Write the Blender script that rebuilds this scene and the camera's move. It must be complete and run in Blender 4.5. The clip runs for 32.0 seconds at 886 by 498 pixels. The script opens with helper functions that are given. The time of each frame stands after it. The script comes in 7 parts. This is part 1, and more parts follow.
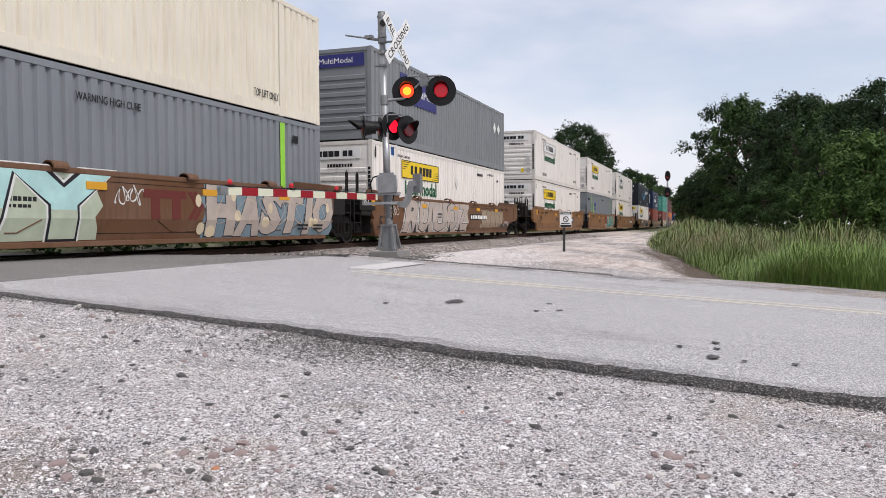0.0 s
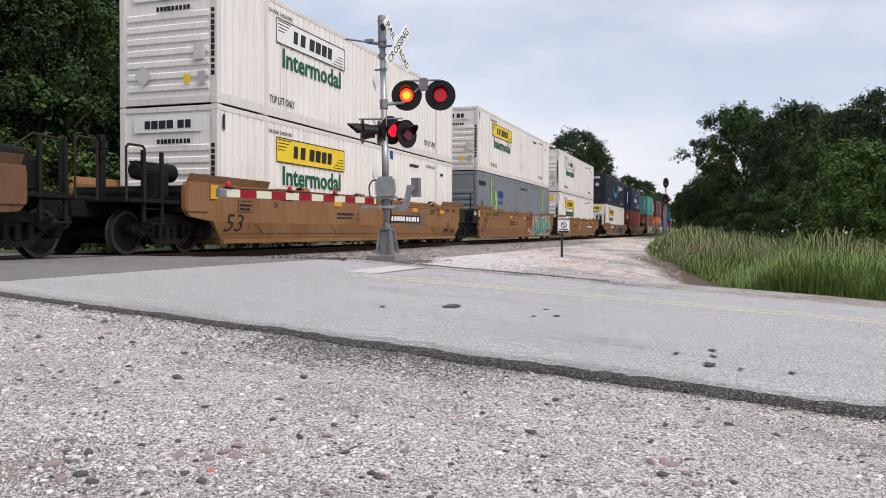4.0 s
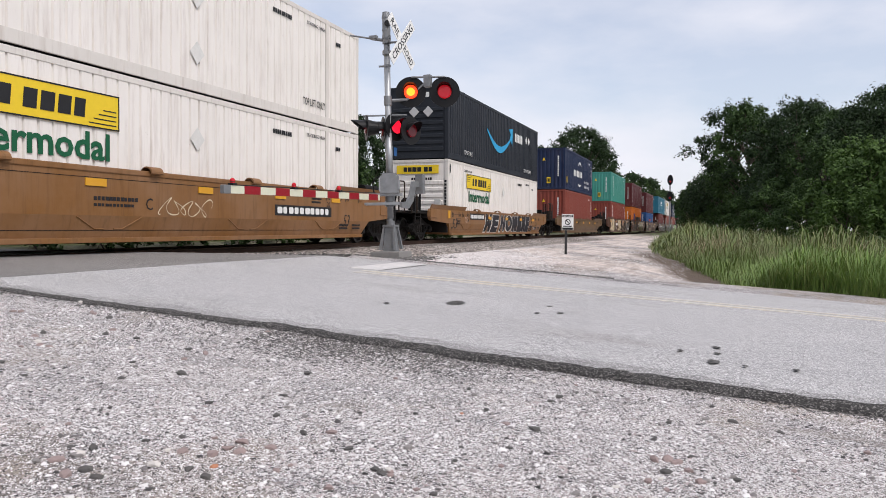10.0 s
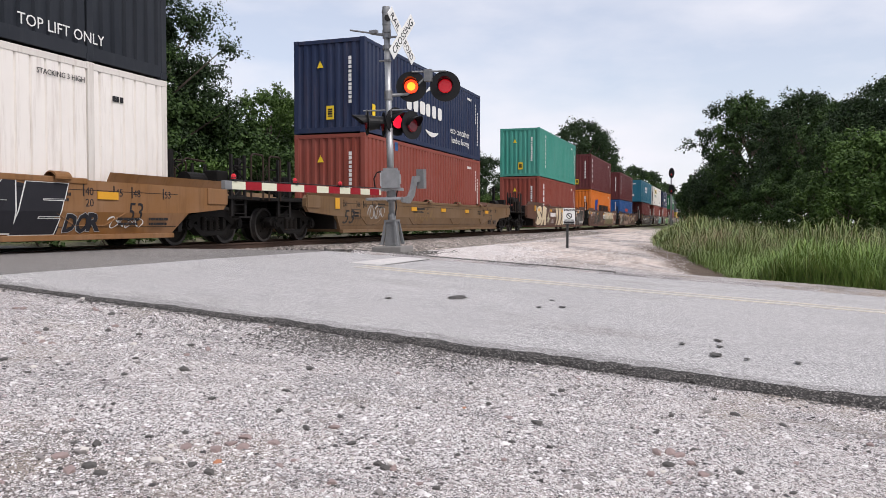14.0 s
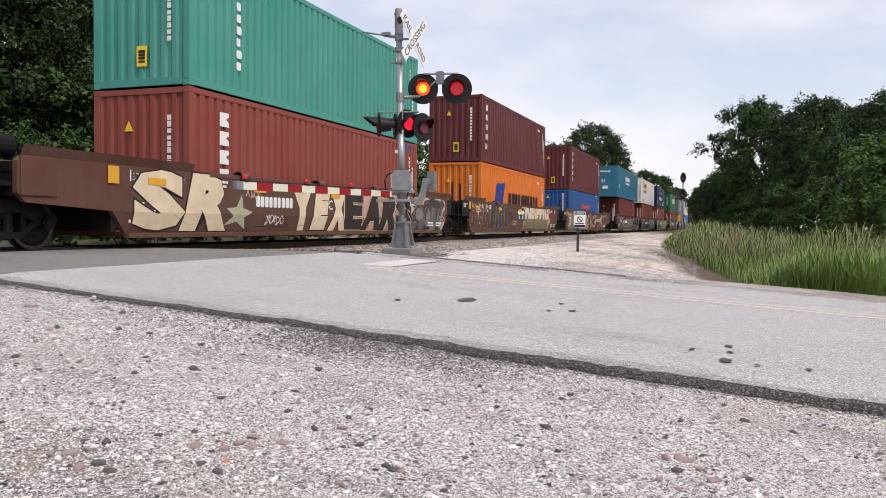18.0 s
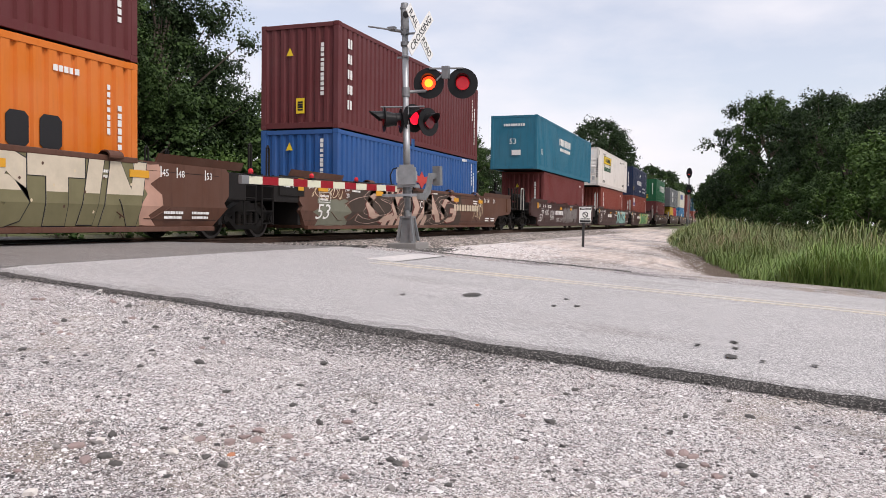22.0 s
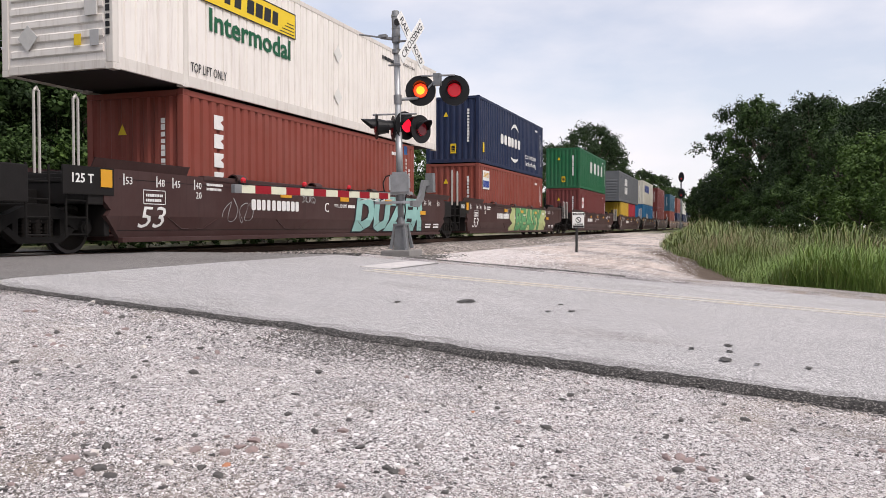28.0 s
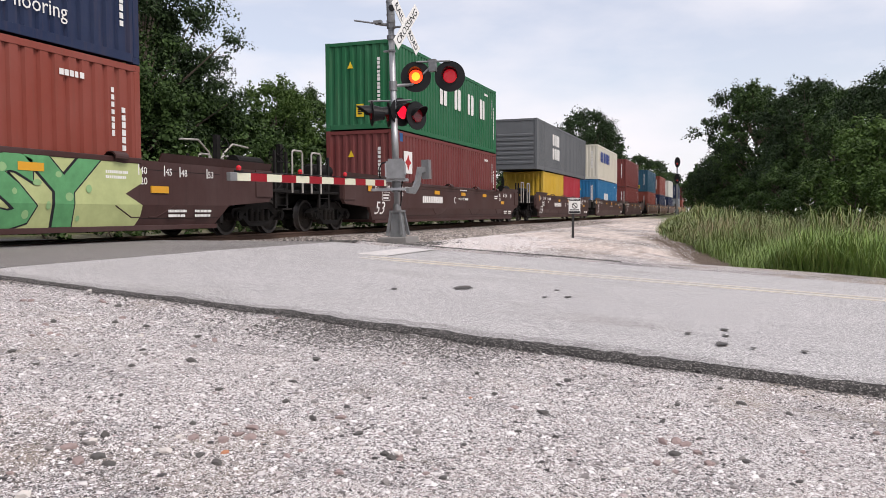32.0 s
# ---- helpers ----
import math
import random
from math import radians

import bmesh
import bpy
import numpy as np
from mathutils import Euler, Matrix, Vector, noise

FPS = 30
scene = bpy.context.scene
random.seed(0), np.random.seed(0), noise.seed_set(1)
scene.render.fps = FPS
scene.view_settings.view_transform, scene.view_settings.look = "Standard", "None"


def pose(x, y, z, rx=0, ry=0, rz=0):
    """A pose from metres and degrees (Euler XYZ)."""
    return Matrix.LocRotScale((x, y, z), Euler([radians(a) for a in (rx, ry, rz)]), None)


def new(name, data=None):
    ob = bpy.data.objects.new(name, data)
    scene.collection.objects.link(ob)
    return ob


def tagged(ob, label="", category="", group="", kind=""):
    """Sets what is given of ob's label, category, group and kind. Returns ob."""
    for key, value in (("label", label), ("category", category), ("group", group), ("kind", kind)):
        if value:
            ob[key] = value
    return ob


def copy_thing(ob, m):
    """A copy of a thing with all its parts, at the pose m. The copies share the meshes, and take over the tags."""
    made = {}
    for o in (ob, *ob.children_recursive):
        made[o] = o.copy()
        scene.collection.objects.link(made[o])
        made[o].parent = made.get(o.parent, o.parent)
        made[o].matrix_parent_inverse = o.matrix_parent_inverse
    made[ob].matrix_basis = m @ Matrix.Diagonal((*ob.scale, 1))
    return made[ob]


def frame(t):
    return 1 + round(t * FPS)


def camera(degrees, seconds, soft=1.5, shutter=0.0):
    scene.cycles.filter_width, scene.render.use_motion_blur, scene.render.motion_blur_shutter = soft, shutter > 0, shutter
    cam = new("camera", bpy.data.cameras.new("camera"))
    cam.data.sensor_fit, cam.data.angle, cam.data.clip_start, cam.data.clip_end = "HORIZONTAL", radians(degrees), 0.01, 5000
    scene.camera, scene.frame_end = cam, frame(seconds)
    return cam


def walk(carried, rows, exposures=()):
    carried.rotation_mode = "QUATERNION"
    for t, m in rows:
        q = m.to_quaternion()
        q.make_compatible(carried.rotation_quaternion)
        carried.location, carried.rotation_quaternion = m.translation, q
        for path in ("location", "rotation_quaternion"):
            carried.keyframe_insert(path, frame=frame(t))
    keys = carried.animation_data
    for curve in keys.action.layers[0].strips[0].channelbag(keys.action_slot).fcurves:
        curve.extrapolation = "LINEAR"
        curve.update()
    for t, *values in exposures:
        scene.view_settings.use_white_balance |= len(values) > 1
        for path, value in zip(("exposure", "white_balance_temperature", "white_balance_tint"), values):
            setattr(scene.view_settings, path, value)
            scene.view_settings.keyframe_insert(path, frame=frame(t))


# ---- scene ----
# The camera stands beside the road and only turns a little in its place.
EYE = (0.0, -10.229, 0.487)
cam = camera(58.34, 32.0, soft=0.75)
walk(cam, [(t, pose(*EYE, rx, ry, rz)) for t, rx, ry, rz in [
    (0, 88.381, 0.372, -70.842), (0.5, 88.434, 0.484, -70.820), (1, 88.514, 0.672, -70.726), (1.5, 88.573, 0.734, -70.634),
    (2, 88.639, 0.572, -70.574), (2.5, 88.726, 0.356, -70.638), (3, 88.808, 0.151, -70.754), (3.5, 88.802, -0.128, -70.920),
    (5.5, 88.584, -0.382, -71.012), (6, 88.571, -0.278, -70.949), (6.5, 88.534, -0.137, -70.879), (7, 88.486, -0.081, -70.778),
    (7.5, 88.449, -0.024, -70.664), (8, 88.447, -0.012, -70.529), (8.5, 88.445, -0.097, -70.481), (9, 88.443, -0.223, -70.508),
    (9.5, 88.445, -0.351, -70.592), (10, 88.466, -0.366, -70.705), (10.5, 88.499, -0.432, -70.806), (11, 88.526, -0.368, -70.872),
    (11.5, 88.522, -0.224, -70.923), (12, 88.466, -0.057, -70.936), (12.5, 88.335, 0.018, -70.908), (13, 88.200, 0.070, -70.829),
    (13.5, 88.081, 0.069, -70.719), (14, 88.075, -0.023, -70.606), (14.5, 88.087, -0.195, -70.541), (16.5, 88.269, -0.469, -70.114),
    (17, 88.235, -0.512, -69.986), (17.5, 88.222, -0.557, -69.913), (18, 88.237, -0.592, -69.864), (18.5, 88.237, -0.640, -69.843),
    (19, 88.157, -0.757, -69.785), (19.5, 88.069, -0.780, -69.725), (20, 87.998, -0.820, -69.663), (20.5, 87.972, -0.850, -69.613),
    (21, 87.970, -0.802, -69.606), (21.5, 87.951, -0.753, -69.543), (22, 87.859, -0.768, -69.480), (22.5, 87.735, -0.753, -69.412),
    (23, 87.607, -0.754, -69.404), (23.5, 87.571, -0.663, -69.482), (24, 87.637, -0.601, -69.630), (24.5, 87.838, -0.392, -69.788),
    (25, 88.035, -0.264, -69.899), (25.5, 88.211, -0.205, -69.954), (27.5, 88.455, -0.135, -70.005), (28, 88.355, -0.098, -69.958),
    (28.5, 88.186, -0.009, -69.872), (29, 87.974, 0.107, -69.828), (29.5, 87.710, 0.156, -69.835), (30, 87.503, 0.190, -69.881),
    (30.5, 87.398, 0.280, -69.950), (31, 87.345, 0.293, -70.060), (31.5, 87.342, 0.283, -70.130), (32, 87.388, 0.262, -70.225),
]], [(0, -0.12, 6430, 14), (12, -0.09, 6430, 14), (17, 0.02, 6660, 16), (32, 0.01, 6700, 16)])

# ---- sky and sun: bright overcast afternoon ----
SUN_UP, SUN_ROUND = radians(50), radians(205)
world = bpy.data.worlds.new("sky")
scene.world = world
world.use_nodes = True
wn, wl = world.node_tree.nodes, world.node_tree.links
wn.clear()
w_out = wn.new("ShaderNodeOutputWorld")
w_bg = wn.new("ShaderNodeBackground")
w_sky = wn.new("ShaderNodeTexSky")
w_sky.sky_type, w_sky.sun_disc = "NISHITA", False
w_sky.sun_elevation, w_sky.sun_rotation = SUN_UP, SUN_ROUND
w_gain = wn.new("ShaderNodeMix")
w_gain.data_type, w_gain.blend_type = "RGBA", "MULTIPLY"
w_gain.inputs[0].default_value = 1.0
w_gain.inputs[7].default_value = (0.15, 0.15, 0.15, 1)
w_co = wn.new("ShaderNodeTexCoord")
w_map = wn.new("ShaderNodeMapping")
w_map.inputs["Scale"].default_value = (1.6, 1.6, 4.5)
w_noise = wn.new("ShaderNodeTexNoise")
w_noise.inputs["Scale"].default_value = 1.7
w_noise.inputs["Detail"].default_value = 7.0
w_ramp = wn.new("ShaderNodeValToRGB")
w_ramp.color_ramp.elements[0].position, w_ramp.color_ramp.elements[0].color = 0.36, (0.46, 0.46, 0.46, 1)
w_ramp.color_ramp.elements[1].position, w_ramp.color_ramp.elements[1].color = 0.62, (1, 1, 1, 1)
w_mix = wn.new("ShaderNodeMix")
w_mix.data_type = "RGBA"
w_mix.inputs[7].default_value = (0.945, 0.965, 1.02, 1)
wl.new(w_co.outputs["Generated"], w_map.inputs[0])
wl.new(w_map.outputs[0], w_noise.inputs["Vector"])
wl.new(w_noise.outputs[0], w_ramp.inputs[0])
wl.new(w_sky.outputs[0], w_gain.inputs[6])
wl.new(w_ramp.outputs[0], w_mix.inputs[0])
wl.new(w_gain.outputs[2], w_mix.inputs[6])
wl.new(w_mix.outputs[2], w_bg.inputs[0])
wl.new(w_bg.outputs[0], w_out.inputs[0])
w_bg.inputs[1].default_value = 1.0
sun_data = bpy.data.lights.new("sun", "SUN")
sun_data.energy, sun_data.angle, sun_data.color = 2.5, radians(24), (1.0, 0.96, 0.90)
sun = new("sun", sun_data)
sun_way = Vector((math.sin(SUN_ROUND) * math.cos(SUN_UP), math.cos(SUN_ROUND) * math.cos(SUN_UP), math.sin(SUN_UP)))
sun.matrix_world = sun_way.to_track_quat("Z", "Y").to_matrix().to_4x4()


# ---- materials ----
MATS = {}


def nodes_of(name):
    m = bpy.data.materials.new(name)
    m.use_nodes = True
    t = m.node_tree
    return m, t.nodes, t.links, t.nodes["Principled BSDF"]


def noise_node(n, l, vec, scale, detail=4.0, rough=0.6):
    x = n.new("ShaderNodeTexNoise")
    x.inputs["Scale"].default_value, x.inputs["Detail"].default_value, x.inputs["Roughness"].default_value = scale, detail, rough
    l.new(vec, x.inputs["Vector"])
    return x.outputs[0]


def ramp_node(n, l, fac, stops):
    r = n.new("ShaderNodeValToRGB")
    e = r.color_ramp.elements
    while len(e) < len(stops):
        e.new(0.5)
    for el, (p, c) in zip(e, stops):
        el.position, el.color = p, (*c, 1) if len(c) == 3 else c
    l.new(fac, r.inputs[0])
    return r.outputs[0]


def mix_node(n, l, fac, a, b, mode="MIX"):
    m = n.new("ShaderNodeMix")
    m.data_type, m.blend_type = "RGBA", mode
    for sock, v in ((m.inputs[0], fac), (m.inputs[6], a), (m.inputs[7], b)):
        if isinstance(v, (int, float)):
            sock.default_value = v
        elif isinstance(v, tuple):
            sock.default_value = (*v, 1)
        else:
            l.new(v, sock)
    return m.outputs[2]


def bump_node(n, l, height, bsdf, strength, dist=0.01):
    b = n.new("ShaderNodeBump")
    b.inputs["Strength"].default_value, b.inputs["Distance"].default_value = strength, dist
    l.new(height, b.inputs["Height"])
    l.new(b.outputs[0], bsdf.inputs["Normal"])


def coords(n, l, stretch=(1, 1, 1), shift_by_object=True):
    c = n.new("ShaderNodeTexCoord")
    m = n.new("ShaderNodeMapping")
    m.inputs["Scale"].default_value = stretch
    l.new(c.outputs["Object"], m.inputs[0])
    if shift_by_object:
        i = n.new("ShaderNodeObjectInfo")
        s = n.new("ShaderNodeVectorMath")
        s.operation = "SCALE"
        s.inputs[3].default_value = 60
        o = n.new("ShaderNodeCombineXYZ")
        for k in range(3):
            l.new(i.outputs["Random"], o.inputs[k])
        l.new(o.outputs[0], s.inputs[0])
        l.new(s.outputs[0], m.inputs["Location"])
    return m.outputs[0]


def paint(name, colour, dirt=(0.10, 0.06, 0.04), amount=0.35, rough=0.5, fade=0.12, streak=True):
    """Weathered paint on steel: blotchy fading, downward streaks of dirt, light dents."""
    if name in MATS:
        return MATS[name]
    m, n, l, b = nodes_of(name)
    v = coords(n, l)
    vs = coords(n, l, (7, 7, 0.5))
    big = noise_node(n, l, v, 0.7, 5)
    fine = noise_node(n, l, v, 28, 3)
    drip = noise_node(n, l, vs, 1.2, 5, 0.7)
    pale = tuple(min(1, c * (1 - fade) + fade * 0.5 * max(colour) + 0.01) for c in colour)
    dark = tuple(c * (1 - fade) for c in colour)
    col = mix_node(n, l, ramp_node(n, l, big, [(0.3, (0, 0, 0)), (0.7, (1, 1, 1))]), dark, pale)
    g = ramp_node(n, l, drip if streak else big, [(0.52, (0, 0, 0)), (0.78, (amount,) * 3)])
    col = mix_node(n, l, g, col, dirt)
    spots = ramp_node(n, l, noise_node(n, l, v, 5, 6, 0.75), [(0.66, (0, 0, 0)), (0.76, (amount,) * 3)])
    col = mix_node(n, l, spots, col, dirt)
    run = ramp_node(n, l, noise_node(n, l, coords(n, l, (2.2, 2.2, 0.16)), 1.6, 6, 0.78), [(0.55, (0, 0, 0)), (0.70, (amount * 0.9,) * 3)])
    col = mix_node(n, l, run, col, tuple(0.5 * (c + d) for c, d in zip(dirt, dark)))
    chips = ramp_node(n, l, noise_node(n, l, v, 17, 5, 0.8), [(0.70, (0, 0, 0)), (0.74, (min(1, amount * 2.2),) * 3)])
    col = mix_node(n, l, chips, col, (0.13, 0.06, 0.035))
    l.new(col, b.inputs["Base Color"])
    b.inputs["Roughness"].default_value = rough
    b.inputs["Specular IOR Level"].default_value = 0.13
    bump_node(n, l, mix_node(n, l, 0.5, fine, big), b, 0.12, 0.02)
    MATS[name] = m
    return m


def plain(name, colour, rough=0.5, metal=0.0, vary=0.15, scale=9, bump=0.15):
    if name in MATS:
        return MATS[name]
    m, n, l, b = nodes_of(name)
    v = coords(n, l)
    f = noise_node(n, l, v, scale, 5, 0.65)
    col = mix_node(n, l, f, tuple(c * (1 - vary) for c in colour), tuple(min(1, c * (1 + vary)) for c in colour))
    l.new(col, b.inputs["Base Color"])
    b.inputs["Roughness"].default_value, b.inputs["Metallic"].default_value = rough, metal
    b.inputs["Specular IOR Level"].default_value = 0.22
    bump_node(n, l, noise_node(n, l, v, scale * 6, 3), b, bump, 0.01)
    MATS[name] = m
    return m


def glow(name, colour, strength):
    if name in MATS:
        return MATS[name]
    m, n, l, b = nodes_of(name)
    b.inputs["Base Color"].default_value = (*colour, 1)
    b.inputs["Emission Color"].default_value = (*colour, 1)
    b.inputs["Emission Strength"].default_value = strength
    b.inputs["Roughness"].default_value = 0.25
    MATS[name] = m
    return m


def leaf_mat(name, dark, light):
    if name in MATS:
        return MATS[name]
    m, n, l, b = nodes_of(name)
    g = n.new("ShaderNodeNewGeometry")
    c = n.new("ShaderNodeTexCoord")
    patch = noise_node(n, l, c.outputs["Object"], 0.9, 3)
    col = mix_node(n, l, g.outputs["Random Per Island"], dark, light)
    col = mix_node(n, l, ramp_node(n, l, patch, [(0.45, (0, 0, 0)), (0.62, (0.6, 0.6, 0.6))]), col, tuple(x * 0.7 for x in dark))
    l.new(col, b.inputs["Base Color"])
    b.inputs["Roughness"].default_value = 0.7
    b.inputs["Specular IOR Level"].default_value = 0.25
    MATS[name] = m
    return m


# ---- mesh helpers ----
def quads(bm, pts, faces):
    vs = [bm.verts.new(p) for p in pts]
    for f in faces:
        try:
            bm.faces.new([vs[i] for i in f])
        except ValueError:
            pass
    return vs


def box(bm, x0, x1, y0, y1, z0, z1):
    return quads(bm, [(x0, y0, z0), (x1, y0, z0), (x1, y1, z0), (x0, y1, z0), (x0, y0, z1), (x1, y0, z1), (x1, y1, z1), (x0, y1, z1)],
                 [(0, 3, 2, 1), (4, 5, 6, 7), (0, 1, 5, 4), (1, 2, 6, 5), (2, 3, 7, 6), (3, 0, 4, 7)])


def soft_box(x0, x1, y0, y1, z0, z1, r=0.01):
    bm = bmesh.new()
    box(bm, x0, x1, y0, y1, z0, z1)
    bmesh.ops.bevel(bm, geom=bm.edges[:], offset=r, segments=2, affect="EDGES", profile=0.6)
    return bm


def prism(bm, poly, axis, a, b):
    """A polygon of (p, q) pushed along an axis from a to b; x: (y, z), y: (x, z), z: (x, y)."""
    def at(p, q, k):
        return {"x": (k, p, q), "y": (p, k, q), "z": (p, q, k)}[axis]
    n = len(poly)
    vs = quads(bm, [at(p, q, a) for p, q in poly] + [at(p, q, b) for p, q in poly],
               [tuple(range(n)), tuple(range(2 * n - 1, n - 1, -1))] + [(i, i + n, (i + 1) % n + n, (i + 1) % n) for i in range(n)])
    bmesh.ops.recalc_face_normals(bm, faces=list({f for v in vs for f in v.link_faces}))
    return vs


def tube(bm, p, q, r0, r1=None, seg=10, cap=True):
    p, q = Vector(p), Vector(q)
    r1 = r0 if r1 is None else r1
    d = (q - p).normalized()
    a = d.orthogonal().normalized()
    c = d.cross(a)
    ring = [[bm.verts.new(o + (a * math.cos(2 * math.pi * i / seg) + c * math.sin(2 * math.pi * i / seg)) * r) for i in range(seg)] for o, r in ((p, r0), (q, r1))]
    for i in range(seg):
        bm.faces.new((ring[0][i], ring[0][(i + 1) % seg], ring[1][(i + 1) % seg], ring[1][i]))
    if cap:
        bm.faces.new(ring[0][::-1])
        bm.faces.new(ring[1])


def pipe(bm, pts, r, seg=8):
    for a, b in zip(pts, pts[1:]):
        tube(bm, a, b, r, seg=seg)


def to_mesh(bm, name, smooth=False):
    me = bpy.data.meshes.new(name)
    bm.to_mesh(me)
    bm.free()
    if smooth:
        me.polygons.foreach_set("use_smooth", [True] * len(me.polygons))
    return me


def part(name, bm, material, parent, label="", smooth=False):
    """One mesh object under a thing or a part; bm may be a mesh that is shared."""
    me = to_mesh(bm, name, smooth) if isinstance(bm, bmesh.types.BMesh) else bm
    ob = new(name, me)
    if not me.materials:
        me.materials.append(None)
    ob.material_slots[0].link = "OBJECT"
    ob.material_slots[0].material = material
    ob.parent = parent
    if label:
        tagged(ob, label)
    return ob


def thing(name, label, category, group="", kind="", at=None):
    ob = new(name)
    ob.empty_display_size = 0.2
    if at is not None:
        ob.matrix_basis = at
    return tagged(ob, label, category, group, kind)


def single(name, bm, material, label, category, group="", kind="", at=None, smooth=False):
    ob = part(name, bm, material, None, "", smooth)
    if at is not None:
        ob.matrix_basis = at
    return tagged(ob, label, category, group, kind)


SHARED = {}


def shared(key, build):
    if key not in SHARED:
        bm = build()
        SHARED[key] = to_mesh(bm, key.split("|")[0])
    return SHARED[key]


def from_arrays(name, verts, faces_flat, per):
    me = bpy.data.meshes.new(name)
    nf = len(faces_flat) // per
    me.vertices.add(len(verts))
    me.vertices.foreach_set("co", np.asarray(verts, dtype=np.float32).ravel())
    me.loops.add(len(faces_flat))
    me.loops.foreach_set("vertex_index", np.asarray(faces_flat, dtype=np.int32))
    me.polygons.add(nf)
    me.polygons.foreach_set("loop_start", np.arange(nf, dtype=np.int32) * per)
    me.polygons.foreach_set("loop_total", np.full(nf, per, dtype=np.int32))
    me.update(calc_edges=True)
    return me


def lettering(text, size, italic=False, bold=0.0):
    """Flat raised letters as a mesh: x to the right, y up, thin in z."""
    key = "lettering|%s|%g|%s|%g" % (text, size, italic, bold)
    if key not in SHARED:
        cu = bpy.data.curves.new("lettering", "FONT")
        cu.body, cu.size, cu.extrude, cu.resolution_u = text, size, 0.002, 2
        cu.shear = 0.2 if italic else 0
        cu.offset = bold * size
        ob = bpy.data.objects.new("lettering", cu)
        scene.collection.objects.link(ob)
        SHARED[key] = bpy.data.meshes.new_from_object(ob)
        bpy.data.objects.remove(ob)
    return SHARED[key]


FACE = Matrix.Rotation(radians(90), 4, "X")  # letters upright on a face that looks towards -y
LEFT_FACE = Matrix.Rotation(radians(-90), 4, "Z") @ FACE  # on a face that looks towards -x


def write(parent, text, size, x, y, z, mat, name="lettering", label="", stretch=1.0, left=False, italic=False, bold=0.0, width=None):
    me = lettering(text, size, italic, bold)
    ob = part(name, me, mat, parent, label)
    if width:
        stretch = width / max(v.co.x for v in me.vertices)
    ob.matrix_basis = Matrix.Translation((x, y, z)) @ (LEFT_FACE if left else FACE) @ Matrix.Diagonal((stretch, 1, 1, 1))
    return ob


def plate(parent, name, poly, y, mat, label="", thick=0.006, left=False):
    """A thin flat shape (x, z) on a face; on a left face the numbers are (y, z) and y gives x."""
    bm = bmesh.new()
    prism(bm, poly, "x" if left else "y", y - thick, y)
    return part(name, bm, mat, parent, label)


def rect(x, z, w, h):
    return [(x, z), (x + w, z), (x + w, z + h), (x, z + h)]


def bars(parent, x, z, w, h, n, y, mat, upright=False, left=False, name="marking"):
    """Writing that nobody can read, or a company's mark, as a row of plain blocks."""
    rng = random.Random(int(abs(x * 31 + z * 17 + w * 7) * 100))
    big = name == "company_mark" and h > .3
    bm = bmesh.new()
    for i in range(n):
        k = 0.62 + 0.26 * rng.random()
        if upright:
            r = rect(x, z + h * i / n, w, h / n * k)
        else:
            r = rect(x + w * i / n, z, w / n * k, h)
        if not upright and h > .12:
            c = min(w / n * k, h) * .18
            (x0, z0), (x1, z1) = r[0], r[2]
            r = [(x0 + c, z0), (x1 - c, z0), (x1, z0 + c), (x1, z1 - c), (x1 - c, z1), (x0 + c, z1), (x0, z1 - c), (x0, z0 + c)]
        prism(bm, r, "x" if left else "y", y - 0.005, y)
        if big:
            part(name, bm, mat, parent)
            bm = bmesh.new()
    if not big:
        return tagged(part(name, bm, mat, parent), kind="stuff")


# ---- ground, road and track ----
SLOPE = 0.06


def base_z(y):
    """The fall of the land away from the track."""
    if y > 8:
        return -0.04 * min(y - 8, 12)
    if y > -3.8:
        return 0.0
    return SLOPE * (max(y, -14.0) + 3.8) + (0.02 * (max(y, -30) + 14) if y < -14 else 0)


def road_span(y):
    """Where the pavement's two edges lie at a distance y; it widens a little towards the track."""
    flare = max(0.0, min(1.0, (y + 11) / 7)) if y < 0 else 0.6
    return 4.62 + 0.45 * flare, 12.6 + 0.3 * flare


def near_edge(y):
    """The broken line at which the pavement's near side ends."""
    return road_span(y)[0] + 0.09 * (noise.noise((y * 1.3, 3, 0)) + 0.5 * noise.noise((y * 5.1, 7, 0)))


def step_height(y):
    """How far the pavement's broken edge stands above the gravel; less towards the track."""
    return 0.016 + 0.030 * max(0.0, min(1.0, (-6.0 - y) / 3.5))


def ground_z(x, y):
    z = base_z(y)
    a, b = near_edge(y), road_span(y)[1]
    off = max(a - x, x - b, 0.0)
    s = min(1.0, off / 0.5)
    z -= step_height(y) + (0.07 - step_height(y)) * s if x < a else 0.07 * s
    if a <= x < b - 0.05 or (4.0 < x < 13.0 and -4.0 < y < 7.2):
        z -= 0.16  # under the pavement
    if x > b:  # ballast bed and hollow beside the track
        k = min(1.0, (x - b) / 3.0)
        if -6.5 < y < 6.5:
            c = abs(y - 1.3)
            z += k * (-0.08 if c < 2.1 else -0.08 - 0.16 * min(1, (c - 2.1) / 1.6) if c < 4 else -0.24 + 0.24 * min(1.0, (c - 4) / 2.0))
        if y < -8.2:
            z -= 0.35 * min(1.0, max(0.0, x - b - 1.8) / 3.0) * min(1.0, (-8.2 - y) / 2.5)
    if x < a and -4 < y < 6:
        z -= 0.05 * min(1.0, (a - x) / 3.0)
    z += 0.02 * noise.noise((x * 0.6, y * 0.6, 0)) * s
    return z


